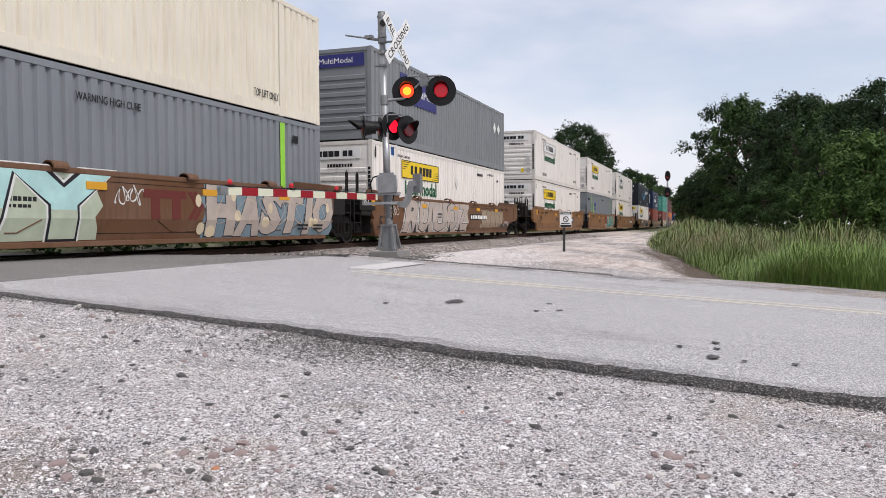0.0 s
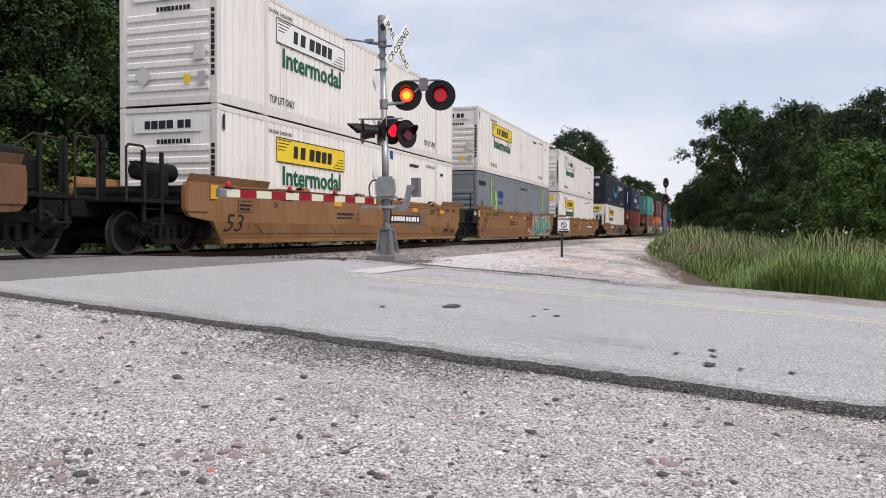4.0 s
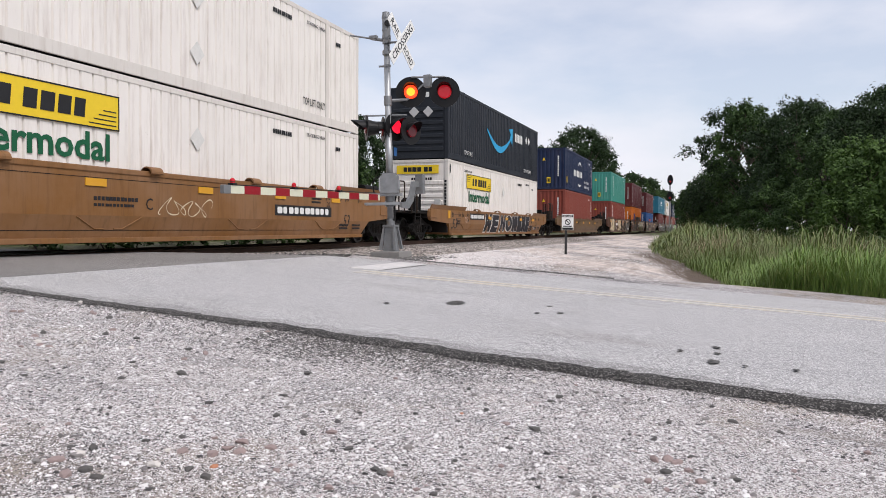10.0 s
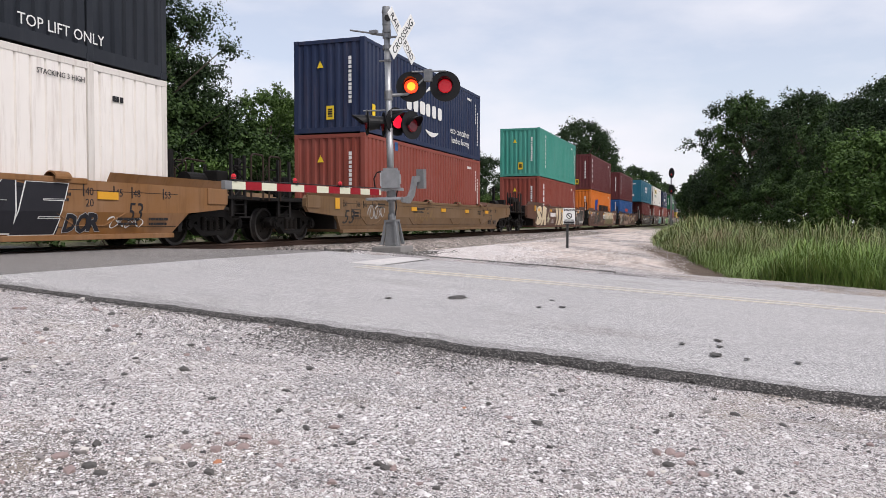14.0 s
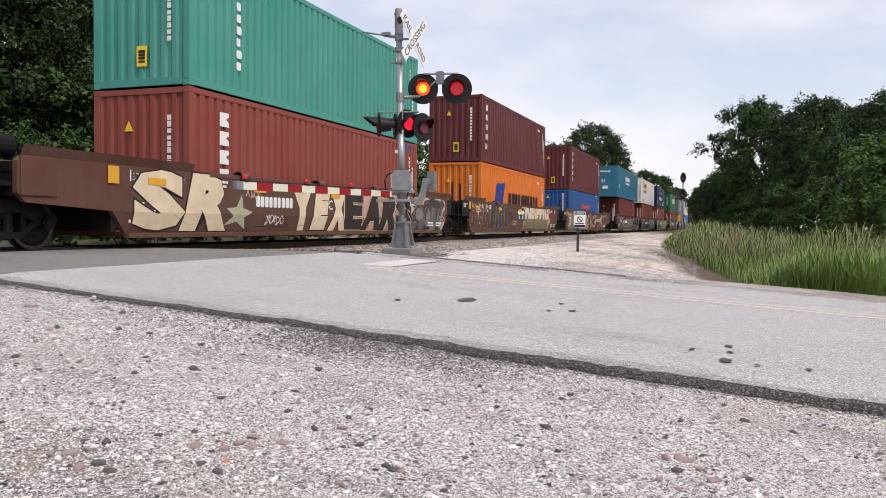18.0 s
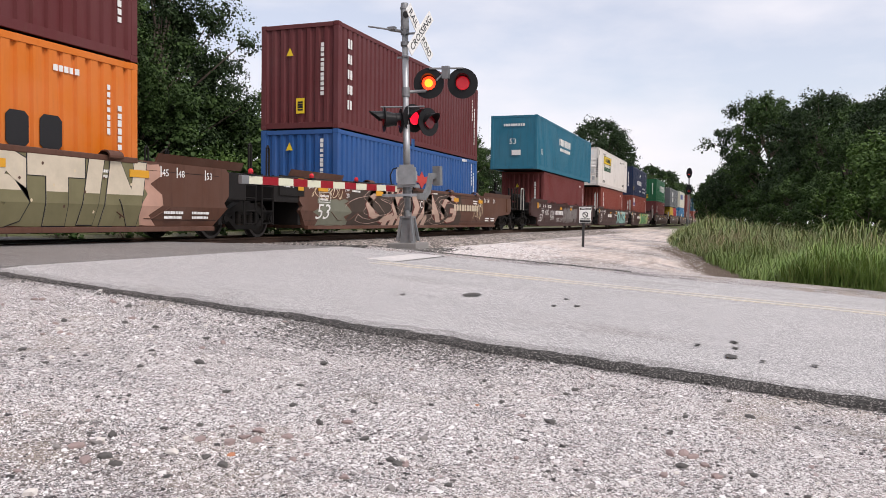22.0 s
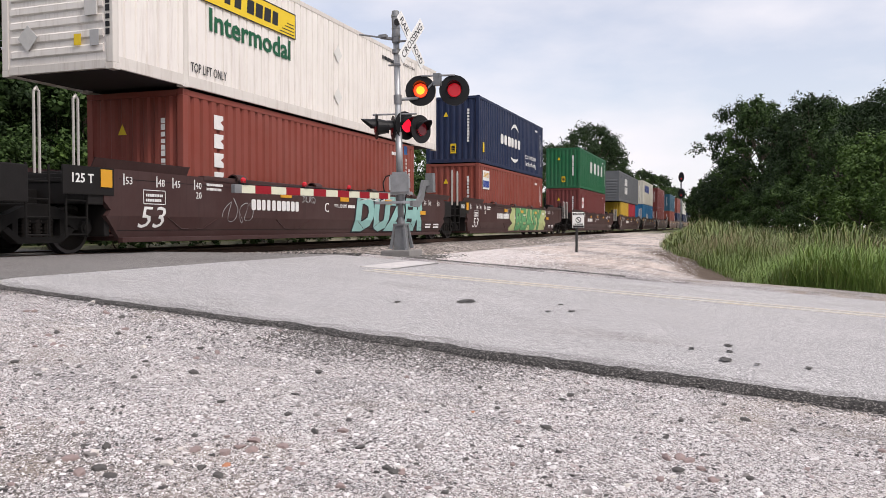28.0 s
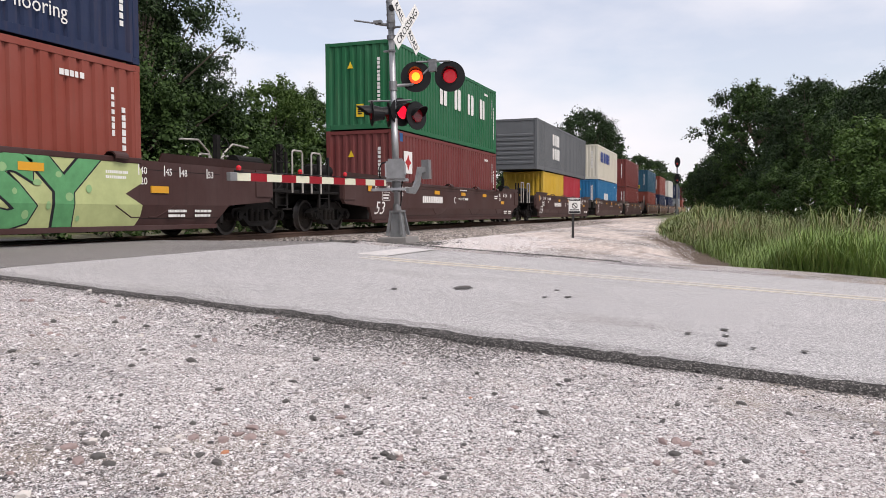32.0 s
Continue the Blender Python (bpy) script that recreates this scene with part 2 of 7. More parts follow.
def ground_material():
    m, n, l, b = nodes_of("earth_gravel_and_grass")
    v = coords(n, l, shift_by_object=False)
    sep = n.new("ShaderNodeSeparateXYZ")
    l.new(v, sep.inputs[0])
    big = noise_node(n, l, v, 0.35, 5)
    mid = noise_node(n, l, v, 3.0, 5)
    # small stones lying tight, each its own colour; gaps hold grit and painted crevice shade
    vor = n.new("ShaderNodeTexVoronoi")
    vor.inputs["Scale"].default_value = 90
    l.new(v, vor.inputs["Vector"])
    gap = n.new("ShaderNodeTexVoronoi")
    gap.feature = "DISTANCE_TO_EDGE"
    gap.inputs["Scale"].default_value = 90
    l.new(v, gap.inputs["Vector"])
    grit = n.new("ShaderNodeTexVoronoi")
    grit.inputs["Scale"].default_value = 290
    l.new(v, grit.inputs["Vector"])
    pick = n.new("ShaderNodeSeparateXYZ")
    l.new(vor.outputs["Color"], pick.inputs[0])
    speck = n.new("ShaderNodeSeparateXYZ")
    l.new(grit.outputs["Color"], speck.inputs[0])
    hue = ramp_node(n, l, pick.outputs[0], [(0.0, (0.05, 0.047, 0.048)), (0.12, (0.13, 0.122, 0.121)), (0.22, (0.37, 0.34, 0.335)), (0.32, (0.50, 0.42, 0.41)), (0.46, (0.64, 0.605, 0.60)), (0.75, (0.77, 0.74, 0.735)), (1.0, (0.89, 0.87, 0.865))])
    fill = ramp_node(n, l, speck.outputs[0], [(0.0, (0.025, 0.022, 0.021)), (0.50, (0.10, 0.09, 0.086)), (0.80, (0.38, 0.35, 0.335)), (1.0, (0.66, 0.63, 0.61))])
    dust = mix_node(n, l, ramp_node(n, l, gap.outputs[0], [(0.04, (1, 1, 1)), (0.13, (0, 0, 0))]), hue, fill)
    # sandy, damp grey and brown earthy patches
    sand = ramp_node(n, l, noise_node(n, l, v, 1.1, 6, 0.65), [(0.50, (0, 0, 0)), (0.72, (0.42, 0.42, 0.42))])
    dust = mix_node(n, l, sand, dust, (0.58, 0.53, 0.50))
    damp = ramp_node(n, l, noise_node(n, l, coords(n, l, (1.5, 0.8, 1), False), 1.3, 6, 0.7), [(0.48, (0, 0, 0)), (0.62, (0.60, 0.60, 0.60))])
    dust = mix_node(n, l, damp, dust, (0.30, 0.30, 0.32), "MULTIPLY")
    earth = ramp_node(n, l, noise_node(n, l, v, 0.62, 7, 0.72), [(0.52, (0, 0, 0)), (0.64, (0.62, 0.62, 0.62))])
    dust = mix_node(n, l, earth, dust, mix_node(n, l, speck.outputs[1], (0.17, 0.125, 0.085), (0.50, 0.42, 0.33)))
    dirt = mix_node(n, l, mid, (0.66, 0.55, 0.48), (0.84, 0.75, 0.69))
    dirt = mix_node(n, l, ramp_node(n, l, big, [(0.45, (0, 0, 0)), (0.6, (1, 1, 1))]), dirt, dust)
    ruts = noise_node(n, l, coords(n, l, (0.25, 2.6, 1), False), 1.6, 6, 0.75)
    dirt = mix_node(n, l, ramp_node(n, l, ruts, [(0.44, (0, 0, 0)), (0.60, (0.48, 0.48, 0.48))]), dirt, (0.20, 0.145, 0.11))
    clods = noise_node(n, l, v, 14, 5, 0.8)
    dirt = mix_node(n, l, ramp_node(n, l, clods, [(0.49, (0, 0, 0)), (0.60, (0.5, 0.5, 0.5))]), dirt, (0.13, 0.105, 0.085))
    grass = mix_node(n, l, mid, (0.05, 0.08, 0.02), (0.16, 0.15, 0.06))

    def step(sock, lo, hi):
        r = n.new("ShaderNodeMapRange")
        r.inputs[1].default_value, r.inputs[2].default_value = lo, hi
        l.new(sock, r.inputs[0])
        return r.outputs[0]

    wob = n.new("ShaderNodeMath")
    wob.operation = "MULTIPLY_ADD"
    wob.inputs[1].default_value = 2.0
    l.new(big, wob.inputs[0])
    l.new(sep.outputs[1], wob.inputs[2])
    far_dirt = step(sep.outputs[0], 13.7, 15.6)
    col = mix_node(n, l, far_dirt, dust, dirt)
    gx = step(sep.outputs[0], 14.4, 15.4)
    # the meadow's rim runs aslant, with a bare brown bank in front of it
    slant = n.new("ShaderNodeMath")
    slant.operation = "MULTIPLY_ADD"
    slant.inputs[1].default_value = -0.2
    near_x = n.new("ShaderNodeMath")
    near_x.operation = "MINIMUM"
    near_x.inputs[1].default_value = 31.0
    l.new(sep.outputs[0], near_x.inputs[0])
    l.new(near_x.outputs[0], slant.inputs[0])
    l.new(wob.outputs[0], slant.inputs[2])
    bank = mix_node(n, l, mid, (0.050, 0.034, 0.024), (0.16, 0.115, 0.08))
    upto = step(sep.outputs[0], 31.0, 26.0)
    near_bank = n.new("ShaderNodeMath")
    near_bank.operation = "MULTIPLY"
    l.new(step(slant.outputs[0], -11.6, -12.3), near_bank.inputs[0])
    l.new(upto, near_bank.inputs[1])
    inside = n.new("ShaderNodeMath")
    inside.operation = "MULTIPLY"
    l.new(near_bank.outputs[0], inside.inputs[0])
    l.new(step(sep.outputs[0], 14.6, 15.8), inside.inputs[1])
    col = mix_node(n, l, inside.outputs[0], col, bank)
    gy = step(slant.outputs[0], -13.4, -14.0)
    both = n.new("ShaderNodeMath")
    both.operation = "MULTIPLY"
    l.new(gx, both.inputs[0])
    l.new(gy, both.inputs[1])
    col = mix_node(n, l, both.outputs[0], col, grass)
    far = step(sep.outputs[0], 75, 120)
    col = mix_node(n, l, far, col, grass)
    back = step(sep.outputs[1], 5.0, 7.0)
    col = mix_node(n, l, back, col, grass)
    l.new(col, b.inputs["Base Color"])
    b.inputs["Roughness"].default_value = 0.95
    bump_node(n, l, gap.outputs[0], b, 0.7, 0.02)
    return m


def ground_sheet():
    def axis(lo, hi, fine_lo, fine_hi, step):
        a = [fine_lo + i * step for i in range(int((fine_hi - fine_lo) / step) + 1)]
        s, x = step, fine_hi
        while x < hi:
            s *= 1.35
            x += s
            a.append(min(x, hi))
        s, x = step, fine_lo
        while x > lo:
            s *= 1.35
            x -= s
            a.insert(0, max(x, lo))
        return a
    xs = sorted(set(axis(-2500, 2500, -3.0, 42.0, 0.3)) | {4.32 + 0.045 * i for i in range(24)})
    ys = axis(-2500, 2500, -16.0, 8.0, 0.25)
    verts = [(x, y, ground_z(x, y)) for y in ys for x in xs]
    nx = len(xs)
    faces = []
    for j in range(len(ys) - 1):
        for i in range(nx - 1):
            k = j * nx + i
            faces += [k, k + 1, k + nx + 1, k + nx]
    me = from_arrays("ground", verts, faces, 4)
    me.polygons.foreach_set("use_smooth", [True] * len(me.polygons))
    return single("ground", me, ground_material(), "pale gravel, dirt and grass beside the road", "ground", kind="structure")


ground_sheet()


def asphalt(name, lo, hi, speck, crack=True):
    m, n, l, b = nodes_of(name)
    v = coords(n, l, shift_by_object=False)
    big = noise_node(n, l, v, 0.5, 6)
    tracks = noise_node(n, l, coords(n, l, (2.2, 0.12, 1), False), 1.0, 4)
    vor = n.new("ShaderNodeTexVoronoi")
    vor.inputs["Scale"].default_value = 150
    l.new(v, vor.inputs["Vector"])
    col = mix_node(n, l, big, lo, hi)
    col = mix_node(n, l, ramp_node(n, l, tracks, [(0.4, (0, 0, 0)), (0.75, (0.35, 0.35, 0.35))]), col, tuple(c * 0.72 for c in lo))
    col = mix_node(n, l, ramp_node(n, l, vor.outputs["Color"], [(0.0, (0.95, 0.95, 0.95)), (0.28, (0.5, 0.5, 0.5)), (0.5, (0, 0, 0))]), col, tuple(c * 0.22 for c in lo))
    col = mix_node(n, l, ramp_node(n, l, vor.outputs["Color"], [(0.62, (0, 0, 0)), (0.85, (0.95, 0.95, 0.95))]), col, speck)
    stain = ramp_node(n, l, noise_node(n, l, coords(n, l, (1.0, 0.45, 1), False), 0.9, 7, 0.72), [(0.54, (0, 0, 0)), (0.70, (0.34, 0.34, 0.34))])
    col = mix_node(n, l, stain, col, (0.52, 0.47, 0.43), "MULTIPLY")
    scuff = ramp_node(n, l, noise_node(n, l, coords(n, l, (1.6, 9.0, 1), False), 1.4, 6, 0.75), [(0.64, (0, 0, 0)), (0.72, (0.45, 0.45, 0.45))])
    col = mix_node(n, l, scuff, col, tuple(c * 0.45 for c in lo))
    l.new(col, b.inputs["Base Color"])
    b.inputs["Roughness"].default_value = 0.9
    bump_node(n, l, vor.outputs["Distance"], b, 0.35, 0.01)
    return m


ASPHALT_OLD = asphalt("worn_pale_asphalt", (0.37, 0.361, 0.36), (0.49, 0.476, 0.473), (0.78, 0.76, 0.755))
ASPHALT_DARK = asphalt("dark_patched_asphalt", (0.172, 0.162, 0.156), (0.24, 0.226, 0.216), (0.41, 0.385, 0.365))
TAR = plain("worn_tar", (0.20, 0.195, 0.19), 0.9, 0, 0.3, 22, 0.6)
# dark broken asphalt, with the shade of the low face put into its colour
CRUMBS_SHADED = asphalt("crumbled_shaded_asphalt", (0.020, 0.019, 0.018), (0.062, 0.058, 0.055), (0.22, 0.205, 0.195))
WORN_RIM = asphalt("worn_asphalt_rim", (0.22, 0.213, 0.21), (0.40, 0.387, 0.382), (0.68, 0.66, 0.65))


def strip(name, y_rows, span, lift, mat, label, drop=0.14, jag=0.0):
    """A pavement slab across rows of y, with side faces down to the ground."""
    top, bot = [], []
    for i, y in enumerate(y_rows):
        a, b = span(y)
        ja = jag * (noise.noise((y * 1.3, 3, 0)) + 0.5 * noise.noise((y * 5.1, 7, 0)))
        jb = jag * (noise.noise((y * 1.1, 9, 0)) + 0.5 * noise.noise((y * 4.7, 5, 0)))
        row = [a + ja] + [a + ja + (b + jb - a - ja) * k / 12 for k in range(1, 12)] + [b + jb]
        z = base_z(y) + lift
        top.append([(x, y, z - (0.05 if k in (0, 12) else 0.012 * abs(k - 6) / 6)) for k, x in enumerate(row)])
        bot.append([(row[0] + 0.03, y, z - drop), (row[-1] + 0.10, y, z - drop)])
    bm = bmesh.new()
    vt = [[bm.verts.new(p) for p in r] for r in top]
    vb = [[bm.verts.new(p) for p in r] for r in bot]
    for i in range(len(y_rows) - 1):
        for k in range(12):
            bm.faces.new((vt[i][k], vt[i][k + 1], vt[i + 1][k + 1], vt[i + 1][k]))
        bm.faces.new((vb[i][0], vt[i][0], vt[i + 1][0], vb[i + 1][0]))
        bm.faces.new((vt[i][12], vb[i][1], vb[i + 1][1], vt[i + 1][12]))
    for i in (0, len(y_rows) - 1):
        bm.faces.new([vb[i][0]] + vt[i] + [vb[i][1]])
    bmesh.ops.recalc_face_normals(bm, faces=bm.faces[:])
    return single(name, bm, mat, label, "road", kind="structure")


def steps(a, b, s):
    n = max(1, int(round((b - a) / s)))
    return [a + (b - a) * i / n for i in range(n + 1)]


ROAD = strip("road", steps(-120, -30, 6) + steps(-29.7, -3.8, 0.12), road_span, 0.0, ASPHALT_OLD, "worn pale grey asphalt road with a crumbling edge", jag=0.09)
CROSSING_SPAN = lambda y: (3.6, 13.25)
CROSS = strip("crossing_pavement", steps(-3.79, 0.38, 0.2), CROSSING_SPAN, 0.0, ASPHALT_DARK, "darker patched asphalt at the railway crossing", jag=0.08)
strip("crossing_pavement", steps(0.80, 1.80, 0.2), CROSSING_SPAN, 0.0, ASPHALT_DARK, "dark asphalt between the rails")
strip("crossing_pavement", steps(2.2, 7.0, 0.4), CROSSING_SPAN, 0.0, ASPHALT_DARK, "dark asphalt behind the rails")
strip("road", steps(7.01, 120, 4), road_span, 0.0, ASPHALT_OLD, "worn pale asphalt road beyond the railway")



def crumbled_edge():
    """The broken dark rim along the near side of the road: a worn shoulder above, a steep face below, black with dark
    asphalt and painted-in shade.
    """
    rim, face = bmesh.new(), bmesh.new()
    upper, lower = [], []
    for y in steps(-24, -3.9, 0.035):
        e, z = near_edge(y), base_z(y)
        w = 0.23 + 0.15 * noise.noise((y * 0.9, 1, 5)) + 0.05 * noise.noise((y * 6, 2, 5)) + 0.03 * noise.noise((y * 17, 2, 8)) + 0.10 * max(0, noise.noise((y * .35, 6, 1)))
        w, h = max(.05, w), step_height(y)
        n1, n2, n3 = noise.noise((y * 9, 4, 2)) * .012, noise.noise((y * 11, 8, 2)) * .030, noise.noise((y * 23, 5, 3)) * .016
        mid = .015 + w * (.20 + .22 * noise.noise((y * 5, 3, 7)) + .15 * noise.noise((y * 19, 3, 7)))
        upper.append([rim.verts.new(p) for p in ((e + w + .02, y, z - .008), (e + w, y, z + .005), (e + (w + mid) / 2, y, z + .004 + n1 * .3), (e + mid - .01, y, z - .004 + n1 * .4))])
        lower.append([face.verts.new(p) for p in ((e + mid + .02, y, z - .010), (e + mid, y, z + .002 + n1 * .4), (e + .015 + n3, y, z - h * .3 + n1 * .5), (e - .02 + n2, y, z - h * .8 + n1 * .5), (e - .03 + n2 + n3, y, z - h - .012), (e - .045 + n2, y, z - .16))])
    for bm, rows in ((rim, upper), (face, lower)):
        for p, q in zip(rows, rows[1:]):
            for k in range(len(p) - 1):
                bm.faces.new((p[k], p[k + 1], q[k + 1], q[k]))
        bmesh.ops.recalc_face_normals(bm, faces=bm.faces[:])
    part("worn_rim", rim, WORN_RIM, ROAD, "worn grey shoulder of the asphalt")
    part("crumbled_edge", face, CRUMBS_SHADED, ROAD, "dark crumbling asphalt edge with shade in its colour")


crumbled_edge()

# markings: double yellow line, white stop bar
def worn_line(name, colour):
    """Road paint that is worn through to the asphalt in places."""
    m, n, l, b = nodes_of(name)
    v = coords(n, l, shift_by_object=False)
    thin = ramp_node(n, l, noise_node(n, l, v, 26, 6, 0.75), [(0.40, (0, 0, 0)), (0.62, (0.9, 0.9, 0.9))])
    gone = ramp_node(n, l, noise_node(n, l, v, 1.6, 4), [(0.40, (0, 0, 0)), (0.65, (0.7, 0.7, 0.7))])
    col = mix_node(n, l, thin, colour, (0.46, 0.45, 0.445))
    l.new(mix_node(n, l, gone, col, (0.50, 0.487, 0.48)), b.inputs["Base Color"])
    b.inputs["Roughness"].default_value = 0.88
    return m


YELLOW_LINE = worn_line("faded_yellow_road_paint", (0.66, 0.57, 0.42))
WHITE_LINE = worn_line("worn_white_road_paint", (0.70, 0.66, 0.63))


def painted_line(x0, x1, y0, y1, mat, name, label):
    bm = bmesh.new()
    ys = steps(y0, y1, 0.5)
    rows = [[bm.verts.new((x, y, base_z(y) + h)) for x, h in ((x0, -0.03), (x0, 0.004), (x1, 0.004), (x1, -0.03))] for y in ys]
    for a, b in zip(rows, rows[1:]):
        for k in range(3):
            bm.faces.new((a[k], a[k + 1], b[k + 1], b[k]))
    return part(name, bm, mat, ROAD, label)


painted_line(9.55, 9.66, -60, -5.6, YELLOW_LINE, "yellow_line", "faded yellow centre line")
painted_line(9.84, 9.95, -60, -5.6, YELLOW_LINE, "yellow_line", "faded yellow centre line")
painted_line(10.2, 12.15, -5.72, -5.25, WHITE_LINE, "stop_line", "worn white stop bar")
rng = random.Random(5)
for x, y, rx, ry in ((7.29, -7.82, 0.24, 0.12), (5.51, -10.2, 0.10, 0.055), (6.18, -10.21, 0.07, 0.04), (5.9, -10.22, 0.06, 0.035), (5.84, -9.97, 0.05, 0.03), (5.55, -10.7, 0.055, 0.03), (5.47, -10.39, 0.04, 0.025), (6.74, -7.32, 0.08, 0.04), (7.15, -8.65, 0.06, 0.035), (7.81, -8.63, 0.07, 0.04), (7.33, -8.83, 0.08, 0.045)):
    bm = bmesh.new()
    rx, ry = rx * .8, ry * .7
    ring = [(x + rx * (0.6 + 0.7 * rng.random()) * math.cos(a), y + ry * (0.8 + 0.4 * rng.random()) * math.sin(a)) for a in [i * math.tau / 14 for i in range(14)]]
    quads(bm, [(p, q, base_z(q) + 0.002) for p, q in ring], [tuple(range(14))])
    bmesh.ops.solidify(bm, geom=bm.faces[:], thickness=0.02)
    part("tar_patch", bm, TAR, ROAD, "dark tar patch in the asphalt")

# rails, ties and ballast
RAIL_SIDE = plain("rusty_rail_steel", (0.10, 0.065, 0.05), 0.75, 0.4, 0.3, 14, 0.4)
TIE = plain("creosoted_wooden_tie", (0.075, 0.062, 0.052), 0.9, 0, 0.35, 10, 0.6)
for yc in (1.3 - 0.7525, 1.3 + 0.7525):
    bm = bmesh.new()
    prism(bm, [(yc - 0.07, -0.18), (yc + 0.07, -0.18), (yc + 0.07, -0.165), (yc + 0.01, -0.14), (yc + 0.01, -0.05), (yc + 0.037, -0.035), (yc + 0.037, -0.004), (yc + 0.03, 0.0), (yc - 0.03, 0.0), (yc - 0.037, -0.004), (yc - 0.037, -0.035), (yc - 0.01, -0.05), (yc - 0.01, -0.14), (yc - 0.07, -0.165)], "x", -300, 900)
    single("rail", bm, RAIL_SIDE, "rusty steel rail on wooden ties", "rail", "rails of the track", "structure")
bm = soft_box(-0.115, 0.115, -1.3, 1.3, -0.18, 0, 0.012)
tie_mesh = to_mesh(bm, "tie")
TRACKBED = thing("trackbed", "ballasted railway track bed with wooden ties", "track bed", kind="structure", at=pose(0, 1.3, 0))
rng = random.Random(3)
for i in range(110):
    x = 13.4 + i * 0.55
    o = part("tie", tie_mesh, TIE, TRACKBED)
    o.matrix_basis = pose(x, rng.uniform(-0.04, 0.04), -0.185, 0, 0, rng.uniform(-1, 1))
bm = bmesh.new()
for i in range(400):
    x = 13.4 + (110 + i) * 0.55
    box(bm, x - 0.115, x + 0.115, -1.3, 1.3, -0.36, -0.185)
tagged(part("far_ties", bm, TIE, TRACKBED), "wooden ties far along the track", kind="stuff")


def stone_mat(name, stops):
    m, n, l, b = nodes_of(name)
    g = n.new("ShaderNodeNewGeometry")
    c = n.new("ShaderNodeTexCoord")
    col = ramp_node(n, l, g.outputs["Random Per Island"], stops)
    f = noise_node(n, l, c.outputs["Object"], 60, 4)
    col = mix_node(n, l, ramp_node(n, l, f, [(0.45, (0, 0, 0)), (0.75, (0.25, 0.25, 0.25))]), col, (0.26, 0.235, 0.22))
    l.new(col, b.inputs["Base Color"])
    b.inputs["Roughness"].default_value = 0.95
    return m


GRAVEL = stone_mat("crushed_limestone", [(0.0, (0.030, 0.028, 0.029)), (0.15, (0.075, 0.070, 0.070)), (0.25, (0.22, 0.20, 0.198)), (0.36, (0.45, 0.375, 0.365)), (0.50, (0.62, 0.585, 0.58)), (0.75, (0.79, 0.765, 0.76)), (1.0, (0.92, 0.90, 0.895))])
BANK_GRAVEL = stone_mat("white_limestone", [(0.0, (0.08, 0.076, 0.076)), (0.08, (0.30, 0.275, 0.27)), (0.25, (0.58, 0.50, 0.48)), (0.6, (0.74, 0.70, 0.685)), (1.0, (0.86, 0.84, 0.825))])
BALLAST = stone_mat("brown_grey_ballast", [(0.0, (0.045, 0.040, 0.037)), (0.3, (0.14, 0.122, 0.11)), (0.6, (0.24, 0.205, 0.18)), (1.0, (0.46, 0.42, 0.39))])

ROCK_V = np.array([(-1, -1, -.7), (1, -1, -.7), (1, 1, -.7), (-1, 1, -.7), (-.7, -.7, .6), (.7, -.7, .7), (.6, .7, .55), (-.7, .6, .7)], dtype=np.float32)
ROCK_F = np.array([(4, 5, 6), (4, 6, 7), (0, 1, 5), (0, 5, 4), (1, 2, 6), (1, 6, 5), (2, 3, 7), (2, 7, 6), (3, 0, 4), (3, 4, 7)], dtype=np.int32)


CHIP_V = np.array([(-1, -1, -.6), (1, -1, -.6), (1, 1, -.6), (-1, 1, -.6), (-.75, -.15, .65), (.7, .2, .6)], dtype=np.float32)
CHIP_F = np.array([(0, 1, 5), (0, 5, 4), (1, 2, 5), (2, 3, 4), (2, 4, 5), (3, 0, 4)], dtype=np.int32)


def scatter(name, pts, sizes, mat, label, category, seed, flat=0.6, V=ROCK_V, F=ROCK_F):
    """Many small angular stones as one mesh."""
    r = np.random.RandomState(seed)
    n = len(pts)
    v = V[None] * (1 + r.uniform(-.35, .35, (n, len(V), 3))) * sizes[:, None, None] * r.uniform(.6, 1.25, (n, 1, 3)) * np.array([1, 1, flat])
    a, t1, t2 = r.uniform(0, math.tau, n), r.uniform(-.5, .5, n), r.uniform(-.5, .5, n)
    v[:, :, 2] += v[:, :, 0] * t1[:, None] * .6 + v[:, :, 1] * t2[:, None] * .6
    ca, sa = np.cos(a)[:, None], np.sin(a)[:, None]
    x = v[:, :, 0] * ca - v[:, :, 1] * sa
    y = v[:, :, 0] * sa + v[:, :, 1] * ca
    w = np.stack([x, y, v[:, :, 2]], 2) + np.asarray(pts)[:, None, :]
    f = F[None] + (np.arange(n) * len(V))[:, None, None]
    return single(name, from_arrays(name, w.reshape(-1, 3), f.ravel(), 3), mat, label, category, kind="stuff")


def wedge_points(n, seed, lo, hi, a0, a1, power=1.0):
    """Points on the ground round the gravel lay-by, denser where one stands."""
    r = np.random.RandomState(seed)
    d = lo + (hi - lo) * r.uniform(0, 1, n) ** power
    a = np.radians(r.uniform(a0, a1, n))
    x, y = d * np.cos(a), -10.23 + d * np.sin(a)
    out, keep = [], []
    for i in range(n):
        if x[i] < near_edge(y[i]) - 0.05 and y[i] < -4.0:
            out.append((x[i], y[i], ground_z(x[i], y[i])))
            keep.append(i)
    return np.array(out), np.array(keep)


